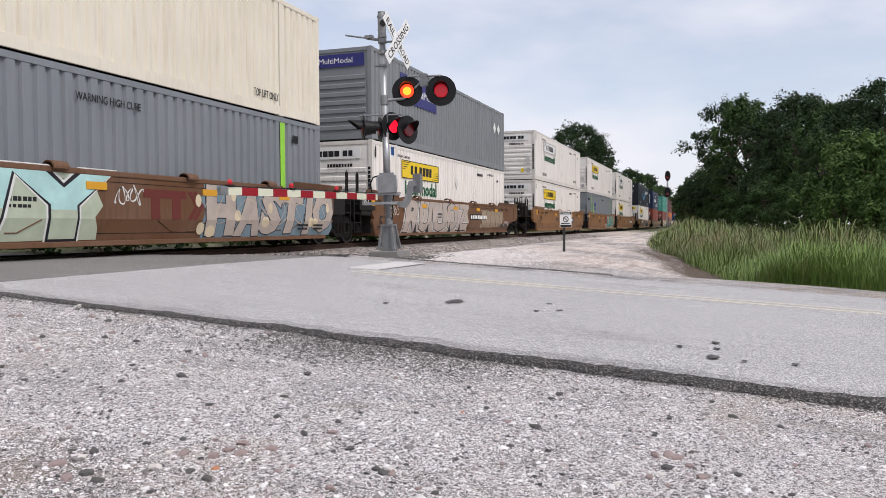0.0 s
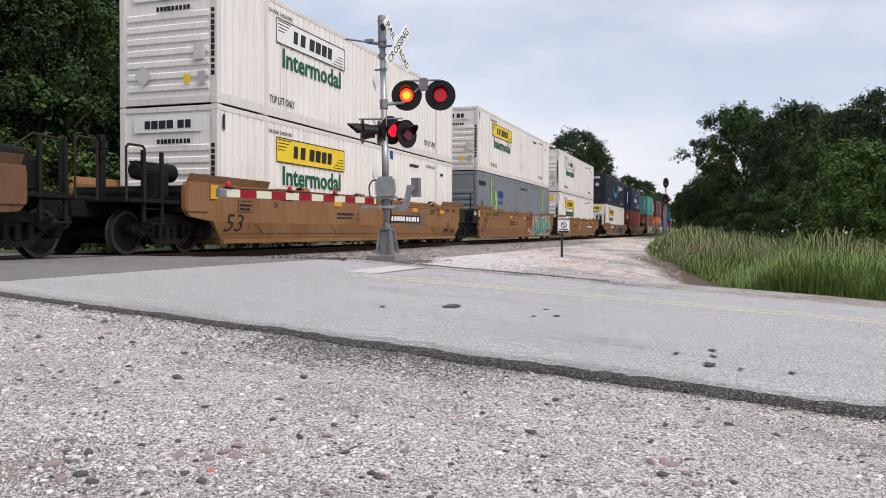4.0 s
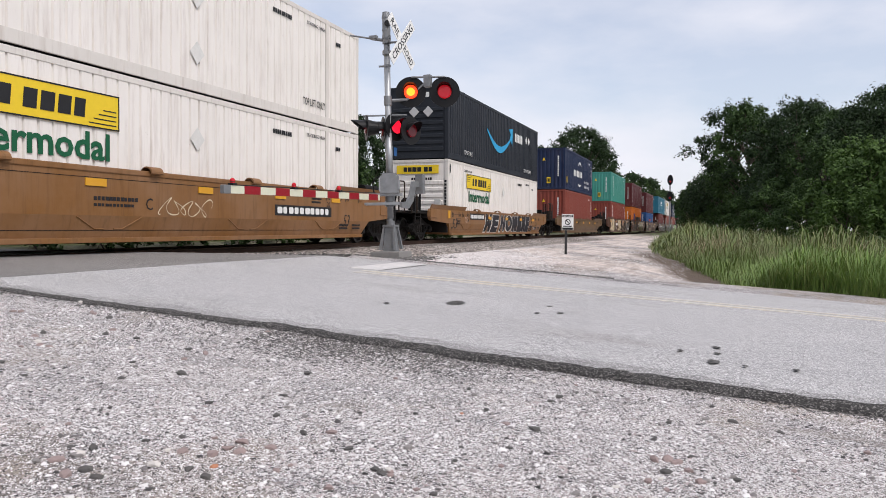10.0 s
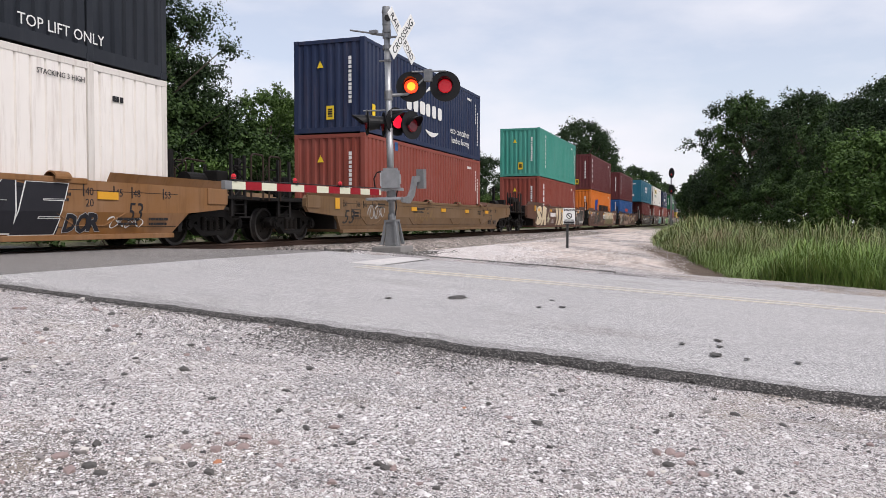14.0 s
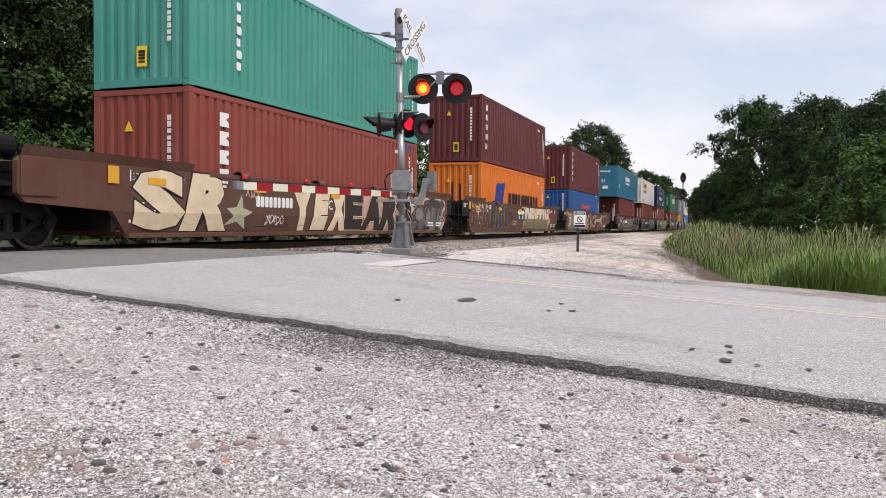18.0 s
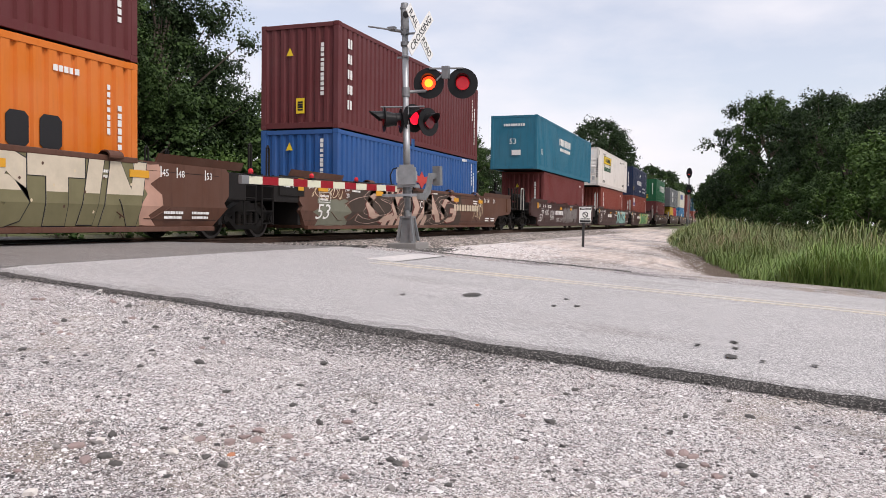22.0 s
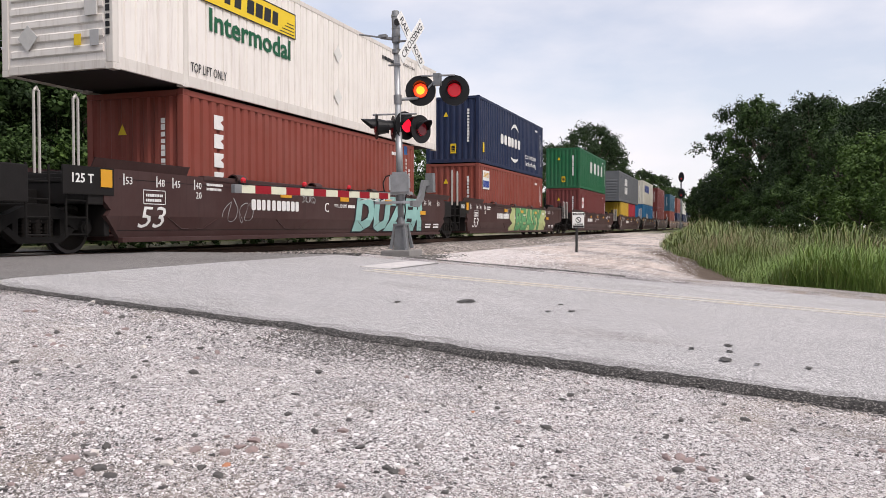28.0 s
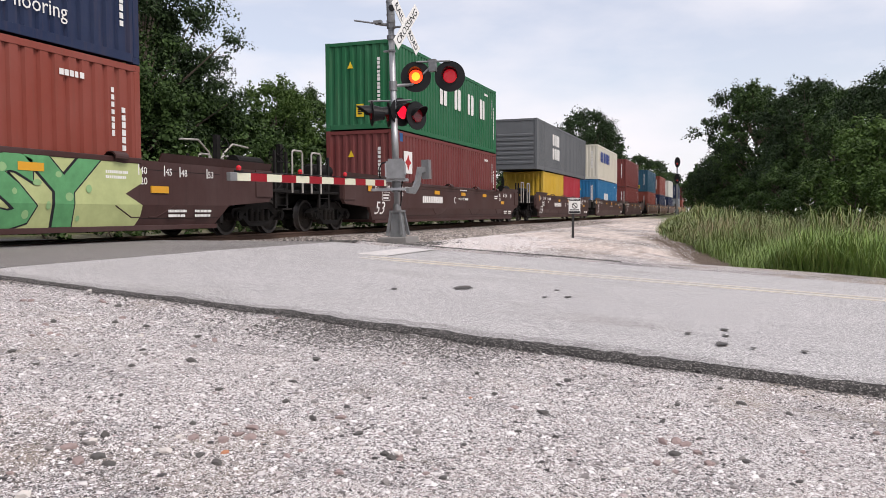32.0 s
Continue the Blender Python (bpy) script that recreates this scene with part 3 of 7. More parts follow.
p, k = wedge_points(110000, 11, 1.9, 7.8, -20, 52, 0.8)
r = np.random.RandomState(12)
scatter("gravel", p, r.uniform(.0031, .0060, len(p)) * (0.8 + 0.9 * r.uniform(0, 1, len(p)) ** 4), GRAVEL, "pale crushed limestone gravel of the lay-by", "gravel", 13, .75, CHIP_V, CHIP_F)
SHARD_V = np.array([(-1, -.8, -.5), (1, -.7, -.5), (0, 1.1, -.5), (.1, -.1, .8)], dtype=np.float32)
SHARD_F = np.array([(0, 1, 3), (1, 2, 3), (2, 0, 3)], dtype=np.int32)
p, k = wedge_points(230000, 14, 1.9, 7.4, -20, 52, 0.85)
r = np.random.RandomState(15)
scatter("fine_gravel", p, r.uniform(.0030, .0058, len(p)), GRAVEL, "fine pale limestone grit of the lay-by", "gravel", 16, .8, SHARD_V, SHARD_F)
# dark crumbs of asphalt along the road's rim
r = np.random.RandomState(17)
n = 8000
ey = np.concatenate([r.uniform(-15, -4.1, n), r.normal(-8.05, .6, n)])
ee = np.array([near_edge(q) for q in ey])
ex = ee + np.concatenate([r.normal(-.045, .05, n), -.04 - np.abs(r.normal(0, .26, n))])
keep = ex < ee + .06
scatter("asphalt_crumbs", np.array([(p, q, ground_z(p, q) if p < e - .03 else base_z(q) - .05 + .9 * (p - e)) for p, q, e in zip(ex[keep], ey[keep], ee[keep])]), r.uniform(.003, .010, keep.sum()), stone_mat("dark_asphalt_crumbs", [(0.0, (.02, .02, .02)), (.5, (.07, .067, .064)), (.85, (.17, .16, .15)), (1.0, (.45, .42, .40))]), "dark loose crumbs along the broken road edge", "gravel", 18, .8, CHIP_V, CHIP_F)
p, k = wedge_points(3600, 21, 1.6, 7.6, -22, 55, 0.75)
r = np.random.RandomState(22)
scatter("coarse_gravel", p, r.uniform(.007, .013, len(p)), GRAVEL, "scattered coarser pebbles on the gravel", "gravel", 23, .7)

# ballast on the shoulder, and the small heap at the foot of the gate
r = np.random.RandomState(31)
n = 30000
bx = 13.3 + 45 * r.uniform(0, 1, n) ** 1.6
by = r.uniform(-2.9, 2.6, n)
scatter("ballast", np.array([(x, y, ground_z(x, y)) for x, y in zip(bx, by)]), r.uniform(.02, .04, n), BALLAST, "grey crushed stone ballast of the railway", "ballast", 32, .9, CHIP_V, CHIP_F)
n = 22000
bx = r.normal(15.6, 2.4, n)
by = r.normal(-4.9, 0.85, n)
ok = (bx > 13.05) & (by > -7.2)
scatter("gravel", np.array([(x, y, ground_z(x, y)) for x, y in zip(bx[ok], by[ok])]), r.uniform(.007, .017, ok.sum()), BANK_GRAVEL, "loose gravel bank beside the road at the crossing", "gravel", 33, .8)

n = 6000
bx = np.concatenate([r.normal(14.2, .7, n), 12.98 + np.abs(r.normal(0, .13, n))])
by = np.concatenate([r.normal(-3.7, .55, n), r.uniform(-8.6, -4.0, n)])
ok = (bx > 12.95) & (by > -8.6) & ((by > -5.0) | (bx < 13.5))
scatter("ballast", np.array([(x, y, ground_z(x, y) + .01) for x, y in zip(bx[ok], by[ok])]), r.uniform(.009, .026, ok.sum()), stone_mat("dark_wet_stones", [(0.0, (.03, .03, .03)), (.6, (.10, .095, .09)), (1.0, (.34, .32, .30))]), "dark loose stones round the foot of the mast", "ballast", 35, .8)

n = 11000
bx = 13.2 + 30 * r.uniform(0, 1, n) ** 1.5
by = r.uniform(-9.5, -2.8, n)
scatter("gravel", np.array([(x, y, ground_z(x, y)) for x, y in zip(bx, by)]), r.uniform(.006, .014, n), BANK_GRAVEL, "stones strewn over the dirt track", "gravel", 34, .7)

# single stones
ROCKS = [plain("dark_stone", (0.11, 0.105, 0.10), 0.9, 0, 0.3, 30, 0.5), plain("pinkish_stone", (0.33, 0.255, 0.24), 0.9, 0, 0.25, 30, 0.5), plain("pale_stone", (0.66, 0.62, 0.58), 0.9, 0, 0.15, 30, 0.4), plain("orange_stone", (0.52, 0.24, 0.14), 0.9, 0, 0.2, 30, 0.4), plain("grey_stone", (0.28, 0.26, 0.25), 0.9, 0, 0.25, 30, 0.5)]
ROCK_WORDS = ["dark grey stone", "pinkish stone", "pale limestone chip", "orange stone", "grey stone"]


def rock(x, y, size, kind, seed):
    g = random.Random(seed)
    bm = bmesh.new()
    bmesh.ops.create_icosphere(bm, subdivisions=1, radius=1)
    sx, sy, sz = size * g.uniform(.9, 1.35), size * g.uniform(.7, 1.0), size * g.uniform(.45, .7)
    for v in bm.verts:
        k = 1 + 0.55 * noise.noise(v.co * 1.3 + Vector((seed * 3.7, 0, 0))) + 0.35 * noise.noise(v.co * 2.7 + Vector((0, seed * 1.3, 0)))
        v.co = Vector((v.co.x * sx * k, v.co.y * sy * k, v.co.z * sz * k))
    single("stone", bm, ROCKS[kind], ROCK_WORDS[kind] + " lying on the gravel", "stone", "loose stones", at=pose(x, y, ground_z(x, y) + size * 0.22, 0, 0, g.uniform(0, 360)))


# ---- the train ----
MID = 1.3  # the track's middle line
F40, F53 = 12.192, 16.154


def corrugated(L, z0, z1, pitch, depth, flat):
    """A side sheet with upright folds, running along x; it looks towards -y and is closed behind."""
    bm = bmesh.new()
    xs, ds = [-L / 2], [0.0]
    n = int(L / pitch)
    p = L / n
    fold = p * (1 - flat) / 4
    for i in range(n):
        x = -L / 2 + i * p
        for dx, d in ((p * flat / 2, 0), (p * flat / 2 + fold, depth), (p - p * flat / 2 - fold, depth), (p - p * flat / 2, 0)):
            xs.append(x + dx)
            ds.append(d)
    xs.append(L / 2)
    ds.append(0.0)
    lo = [bm.verts.new((x, d, z0)) for x, d in zip(xs, ds)]
    hi = [bm.verts.new((x, d, z1)) for x, d in zip(xs, ds)]
    for i in range(len(xs) - 1):
        bm.faces.new((lo[i], lo[i + 1], hi[i + 1], hi[i]))
    b = quads(bm, [(-L / 2, depth + .01, z0), (L / 2, depth + .01, z0), (L / 2, depth + .01, z1), (-L / 2, depth + .01, z1)], [(1, 0, 3, 2)])
    return bm


def flat_end(W, z0, z1):
    bm = bmesh.new()
    box(bm, 0.0, 0.03, -W / 2 + .1, W / 2 - .1, z0, z1)
    return bm


def end_rib(W, h):
    """One wide level rib of the front wall of a 53-foot box, looking towards -x."""
    bm = bmesh.new()
    prism(bm, [(0.0, 0), (-0.035, 0.03), (-0.035, h - .03), (0.0, h)], "y", -W / 2 + .22, W / 2 - .22)
    return bm


def end_sheet(W, z0, z1):
    bm = corrugated(W - .24, z0, z1, 0.25, 0.04, 0.36)
    bmesh.ops.rotate(bm, verts=bm.verts[:], cent=(0, 0, 0), matrix=Matrix.Rotation(radians(-90), 3, "Z"))
    return bm


def casting(big):
    bm = soft_box(-.089, .089, -.081, .081, 0, .118, .008)
    prism(bm, [(-.03, .03), (.03, .03), (.03, .085), (-.03, .085)], "y", -.084, -.070)
    return bm


def container(name, feet, colour, label, height=2.896, rail=None, end="", dirt=(0.12, 0.07, 0.05), amount=0.3, group="containers on the train"):
    """A shipping container standing on its own base, its length along x. Returns the thing and its half length and width."""
    L, W = (F53, 2.591) if feet == 53 else (F40, 2.438) if feet == 40 else (6.058, 2.438)
    big = feet == 53
    t = thing(name, label, "container", group)
    H = height
    mat = paint("paint_" + "_".join("%02d" % int(c * 99) for c in colour) + ("_worn" if amount > .4 else ""), colour, dirt, amount)
    rmat = mat if rail is None else paint("paint_" + "_".join("%02d" % int(c * 99) for c in rail), rail, dirt, amount)
    key = "|%d|%.2f" % (feet, H)
    pitch, depth, flat = (0.292, 0.036, 0.80) if big and end == "smooth" else (0.285, 0.052, 0.55)
    side = shared("side_panel" + key + end, lambda: corrugated(L - .30, .17, H - .12, pitch, depth, flat))
    for s in (-1, 1):
        o = part("side_panel", side, mat, t)
        o.matrix_basis = pose(0, s * (W / 2 - .012), 0, 0, 0, 0 if s < 0 else 180)
        part("bottom_rail", shared("bottom_rail" + key, lambda: soft_box(-L / 2 + .16, L / 2 - .16, -.03, .03, .02, .24 if big else .175, .006)), rmat, t).matrix_basis = pose(0, s * (W / 2 - .035), 0)
        part("top_rail", shared("top_rail" + key, lambda: soft_box(-L / 2 + .16, L / 2 - .16, -.03, .03, H - .125, H - .01, .006)), rmat, t).matrix_basis = pose(0, s * (W / 2 - .032), 0)
        for e in (-1, 1):
            part("corner_post", shared("corner_post" + key, lambda: soft_box(-.075, .075, -.075, .075, .118, H - .118, .012)), rmat, t).matrix_basis = pose(e * (L / 2 - .076), s * (W / 2 - .076), 0)
            for z in (0, H - .118):
                part("corner_casting", shared("corner_casting", lambda: casting(big)), rmat, t).matrix_basis = pose(e * (L / 2 - .089), s * (W / 2 - .081), z)
            if big:
                part("lift_post", shared("lift_post" + key, lambda: soft_box(-.07, .07, -.02, .02, .02, H - .01, .008)), rmat, t).matrix_basis = pose(e * 6.096, s * (W / 2 - .016), 0)
                for z in (0, H - .118):
                    part("corner_casting", shared("corner_casting", lambda: casting(big)), rmat, t).matrix_basis = pose(e * 6.096, s * (W / 2 - .078), z)
    part("roof", shared("roof" + key, lambda: soft_box(-L / 2 + .1, L / 2 - .1, -W / 2 + .05, W / 2 - .05, H - .05, H - .02, .005)), mat, t)
    part("floor", shared("floor" + key, lambda: soft_box(-L / 2 + .1, L / 2 - .1, -W / 2 + .05, W / 2 - .05, .06, .17, .005)), plain("dark_underframe", (.05, .045, .045), .8), t)
    if big and end != "upright":
        part("front_wall", shared("front_wall" + key, lambda: flat_end(W, .17, H - .12)), mat, t).matrix_basis = pose(-L / 2 + .03, 0, 0)
        for k in range(7):
            part("end_rib", shared("end_rib", lambda: end_rib(W, .17)), mat, t).matrix_basis = pose(-L / 2 + .03, 0, .30 + k * .262)
    else:
        part("front_wall", shared("front_wall" + key, lambda: end_sheet(W, .17, H - .12)), mat, t).matrix_basis = pose(-L / 2 + .02, 0, 0)
    part("front_sill", shared("front_sill" + key, lambda: soft_box(-.04, .04, -W / 2 + .17, W / 2 - .17, .02, .175, .006)), rmat, t).matrix_basis = pose(-L / 2 + .045, 0, 0)
    part("front_header", shared("front_header" + key, lambda: soft_box(-.04, .04, -W / 2 + .17, W / 2 - .17, H - .13, H - .012, .006)), rmat, t).matrix_basis = pose(-L / 2 + .045, 0, 0)
    for s in (-1, 1):
        part("door", shared("door" + key, lambda: soft_box(-.025, .025, -W / 4 + .09, W / 4 - .09, .12, H - .12, .008)), mat, t).matrix_basis = pose(L / 2 - .03, s * (W / 4 - .04), 0)
        bm = bmesh.new()
        tube(bm, (L / 2 + .012, s * W / 5, .14), (L / 2 + .012, s * W / 5, H - .14), .018)
        part("lock_bar", bm, plain("galvanised_steel", (.45, .46, .47), .45, .8), t)
    return t, L, W, H


BLACK_INK = plain("black_ink", (.02, .02, .022), .5)
WHITE_INK = plain("white_lettering_paint", (.72, .72, .70), .6)
YELLOW_INK = plain("yellow_sign_paint", (.78, .55, .03), .5, 0, .08)
GREEN_INK = plain("dark_green_lettering", (.01, .10, .045), .5)


def freight_sign(t, x, y, z, w, h, plate_mat, ink):
    """A framed panel with a row of plain dark blocks and a fan of lines at two corners."""
    s = plate(t, "sign_panel", rect(x, z, w, h), y - .004, plate_mat, "framed company sign panel")
    bm = bmesh.new()
    for r in (rect(x, z, w, .025), rect(x, z + h - .025, w, .025), rect(x, z, .025, h), rect(x + w - .025, z, .025, h)):
        prism(bm, r, "y", y - .016, y - .011)
    part("sign_frame", bm, ink, s)
    a = x + w * .22
    for k in (.062, .010, .072, .030, .078, .082, .080, .070):
        q = w * k
        if k > .05:
            plate(s, "company_mark", [(a, z + h * .25), (a + q - .03, z + h * .25), (a + q, z + h * .75), (a + .03, z + h * .75)], y - .011, ink)
        a += q + w * .012
    for m, b in ((.02, 1), (.98, -1)):
        bm = bmesh.new()
        for k in range(4):
            zz = z + h * (.88 - .13 * k if b > 0 else .12 + .13 * k)
            prism(bm, [(x + w * m, zz), (x + w * (m + b * (.17 - .03 * k)), zz), (x + w * (m + b * (.175 - .03 * k)), zz + .02), (x + w * m, zz + .02)], "y", y - .015, y - .011)
        part("flourish", bm, ink, s)


def white_box(yellow, label, logo=True, end_sign="plain", stained=.34):
    """A white 53-foot domestic container with its sign and the green word under it."""
    t, L, W, H = container("white_container", 53, (.86, .815, .765), label, end="smooth", dirt=(.22, .13, .08), amount=stained, rail=(.72, .68, .63))
    y = -W / 2
    if logo:
        freight_sign(t, -5.65, y, 1.84, 3.75, .62, YELLOW_INK if yellow else plain("white_sign_panel", (.76, .76, .74), .5), BLACK_INK)
        write(t, "Intermodal", .66, -5.38, y - .006, 1.30, GREEN_INK, "word", bold=.022, width=3.25)
    write(t, "TOP LIFT ONLY", .27, -5.95, y - .006, .34, BLACK_INK, "word", width=1.2)
    write(t, "STACKING 3 HIGH ONLY", .13, -6.0, y - .006, 2.52, BLACK_INK, "word", width=1.15)
    for a, b in ((.35, 1.95), (.35, .8)):
        plate(t, "placard", [(a, b - .24), (a + .24, b), (a, b + .24), (a - .24, b)], y - .012, plain("off_white_placard", (.66, .65, .62), .5), "pale diamond placard holder")
    bars(t, 3.3, 2.42, .9, .11, 9, y - .004, BLACK_INK)
    write(t, "TOP LIFT ONLY", .27, 4.75, y - .006, .42, BLACK_INK, "word", width=1.2)
    write(t, "STACKING 3 HIGH", .13, 4.95, y - .006, 2.52, BLACK_INK, "word", width=1.0)
    bars(t, -7.9, 2.35, .10, .34, 2, y - .02, BLACK_INK)
    bars(t, 6.6, 2.30, .28, .10, 3, y - .004, BLACK_INK)
    x = -L / 2
    plate(t, "end_sign", rect(-.9, 2.32, 1.8, .34), x - .002, YELLOW_INK if end_sign == "yellow" else plain("white_sign_panel", (.76, .76, .74), .5), "company sign on the end wall", left=True)
    for k, (a, q) in enumerate(((-.62, .14), (-.44, .16), (-.16, .17), (.04, .18), (.25, .17), (.45, .15))):
        plate(t, "company_mark", rect(a, 2.40, q, .18), x - .010, BLACK_INK, left=True)
    plate(t, "placard", [(.62, .42), (.86, .66), (.62, .90), (.38, .66)], x - .034, plain("pale_grey_placard", (.55, .54, .52), .5), "pale diamond placard holder", left=True)
    plate(t, "door_box", rect(-1.0, .95, .26, .34), x - .036, plain("pale_grey_placard", (.55, .54, .52), .5), "small pale box on the end wall", thick=.04, left=True)
    bars(t, -.62, 2.06, .9, .10, 9, x - .030, BLACK_INK, left=True)
    plate(t, "notice", rect(-1.02, .42, .20, .28), x - .034, plain("grey_plate", (.4, .4, .4), .5), "small grey notice plate", left=True)
    plate(t, "notice", rect(-.62, .45, .16, .20), x - .034, YELLOW_INK, "small yellow sticker", left=True)
    bars(t, -1.235, .6, .09, 1.5, 11, x - .006, BLACK_INK, upright=True, left=True)
    return t


def iso_marks(t, L, W, H, ink=None, yellow=True):
    ink = ink or WHITE_INK
    y, x = -W / 2, -L / 2
    bars(t, -.78, .9, .10, 1.45, 11, x - .004, ink, upright=True, left=True)
    bars(t, L / 2 - .50, .62, .09, 1.5, 11, y - .004, ink, upright=True)
    bars(t, L / 2 - .75, 1.55, .07, .9, 7, y - .004, ink, upright=True)
    bars(t, L / 2 - 1.9, 2.45, .55, .10, 5, y - .004, ink)
    if yellow:
        plate(t, "caution_label", rect(-.18, .42, .26, .42), x - .004, YELLOW_INK, "yellow caution label", left=True)
        bars(t, -.13, .50, .16, .26, 4, x - .012, BLACK_INK, upright=True, left=True)
        plate(t, "caution_label", [(.18, 2.02), (.40, 2.02), (.29, 2.24)], x - .004, YELLOW_INK, "yellow warning triangle", left=True)


def iso(colour, label, marks=True, height=2.896, feet=40, amount=.3, yellow=True, dirt=(0.12, 0.07, 0.05), name="container"):
    t, L, W, H = container(name, feet, colour, label, height, amount=amount, dirt=dirt)
    if marks:
        iso_marks(t, L, W, H, yellow=yellow)
    return t, L, W, H


# car paint
CAR_PAINTS = {
    "tan": ((.29, .132, .040), (.08, .045, .025), .5),
    "ochre": ((.20, .115, .052), (.05, .035, .025), .6),
    "rust": ((.185, .088, .042), (.06, .035, .025), .6),
    "brown": ((.135, .058, .036), (.05, .03, .022), .6),
    "maroon": ((.075, .035, .032), (.03, .02, .018), .4),
}
# grease and grime, blackened further to hold the shade under and between cars
GRIME_SHADED = plain("greasy_shaded_paint", (.011, .0095, .009), .6, .0, .4, 6, .3)
STEEL_SHADED = plain("grimy_shaded_steel", (.009, .008, .0075), .8, .1, .4, 12, .4)
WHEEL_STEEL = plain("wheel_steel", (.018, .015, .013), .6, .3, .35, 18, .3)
TREAD = plain("bright_wheel_tread", (.075, .07, .068), .45, .7, .3)
WHEELS = []


def wheel_mesh(side):
    """A wheel with a dished plate, hub and flange; it turns about y."""
    bm = bmesh.new()
    prof = [(0.0, .07), (.09, .07), (.11, .035), (.32, .015), (.36, .05), (.42, .05), (.425, -.05), (.445, -.06), (.445, -.085), (.36, -.085), (.33, -.03), (.10, -.03), (0.0, -.05)]
    seg = 28
    rings = []
    for r, d in prof:
        rings.append([bm.verts.new((r * math.cos(math.tau * i / seg), -d * side, r * math.sin(math.tau * i / seg))) for i in range(seg)] if r else [bm.verts.new((0, -d * side, 0))])
    for a, b in zip(rings, rings[1:]):
        for i in range(seg):
            j = (i + 1) % seg
            if len(a) == 1:
                bm.faces.new((a[0], b[i], b[j]))
            elif len(b) == 1:
                bm.faces.new((a[i], a[j], b[0]))
            else:
                bm.faces.new((a[i], a[j], b[j], b[i]))
    for i in range(3):
        a = math.tau * i / 3
        box(bm, .20 * math.cos(a) - .02, .20 * math.cos(a) + .02, -.045 * side, -.020 * side, .20 * math.sin(a) - .02, .20 * math.sin(a) + .02)
    bmesh.ops.recalc_face_normals(bm, faces=bm.faces[:])
    return bm


def side_frame_mesh():
    bm = bmesh.new()
    outer = [(-1.12, .50), (-1.05, .60), (-.62, .66), (-.30, .80), (.30, .80), (.62, .66), (1.05, .60), (1.12, .50), (1.05, .40), (.72, .42), (.42, .20), (-.42, .20), (-.72, .42), (-1.05, .40)]
    n = len(outer)
    prism(bm, [outer[i] for i in (0, 1, 2, 3, 4, 5, 6, 7, 8, 9)] + [(.40, .60), (-.40, .60), outer[12], outer[13]], "y", -.09, .09)
    prism(bm, [(-.72, .42), (-.42, .20), (.42, .20), (.72, .42), (.60, .46), (.38, .30), (-.38, .30), (-.60, .46)], "y", -.09, .09)
    for s in (-1, 1):
        box(bm, s * .46 - .05, s * .46 + .05, -.07, .07, .28, .62)
        tube(bm, (s * .89, -.16, .45), (s * .89, .09, .45), .12, seg=14)
        tube(bm, (s * .89, -.19, .45), (s * .89, -.15, .45), .085, seg=10)
    return bm


def spring_mesh():
    bm = bmesh.new()
    for x in (0,):
        for i in range(5):
            tube(bm, (x, 0, .31 + i * .058), (x, 0, .34 + i * .058), .085, seg=12)
            tube(bm, (x, 0, .34 + i * .058), (x, 0, .368 + i * .058), .062, seg=10)
    return bm


def truck(car, x):
    """A two-axle truck at x along the car, as a part of it."""
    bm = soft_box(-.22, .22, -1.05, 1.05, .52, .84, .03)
    t = part("truck", bm, STEEL_SHADED, car, "dark steel wheel truck")
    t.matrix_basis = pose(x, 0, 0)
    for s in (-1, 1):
        part("side_frame", shared("side_frame", side_frame_mesh), STEEL_SHADED, t).matrix_basis = pose(0, s * 1.0, 0, 0, 0, 0 if s < 0 else 180)
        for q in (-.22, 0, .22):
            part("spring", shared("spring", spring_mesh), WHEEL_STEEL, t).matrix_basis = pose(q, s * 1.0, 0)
        for a in (-1, 1):
            o = part("wheel", wheel_shape(-s), WHEEL_STEEL, t)
            o.matrix_basis = pose(a * .89, s * .745, .425)
            WHEELS.append(o)
    for a in (-1, 1):
        part("axle", shared("axle", lambda: axle_mesh()), STEEL_SHADED, t).matrix_basis = pose(a * .89, 0, .425)


def wheel_shape(side):
    """The wheel's mesh, with a polished tread."""
    key = "wheel|%d" % side
    if key not in SHARED:
        me = to_mesh(wheel_mesh(side), "wheel")
        me.materials.append(None)
        me.materials.append(TREAD)
        for f in me.polygons:
            if math.hypot(f.center.x, f.center.z) > .385 and abs(f.normal.y) < .98 or math.hypot(f.center.x, f.center.z) > .385 and f.normal.y * side < 0:
                f.material_index = 1
        SHARED[key] = me
    return SHARED[key]


def axle_mesh():
    bm = bmesh.new()
    tube(bm, (0, -.72, 0), (0, .72, 0), .085, seg=12)
    return bm


def ladder(car, x, y, z0, z1, w, n, mat):
    bm = bmesh.new()
    for s in (-1, 1):
        box(bm, x + s * w / 2 - .018, x + s * w / 2 + .018, y - .012, y + .012, z0, z1)
    for i in range(n):
        z = z0 + .06 + (z1 - z0 - .12) * i / max(1, n - 1)
        tube(bm, (x - w / 2, y, z), (x + w / 2, y, z), .013, seg=6)
    return part("ladder", bm, mat, car)


def hoop(car, x, y, z0, z1, w, mat, r=.024):
    bm = bmesh.new()
    pipe(bm, [(x - w / 2, y, z0), (x - w / 2, y, z1 - .06), (x - w / 2 + .06, y, z1), (x + w / 2 - .06, y, z1), (x + w / 2, y, z1 - .06), (x + w / 2, y, z0)], r, 6)
    return part("grab_rail", bm, mat, car)


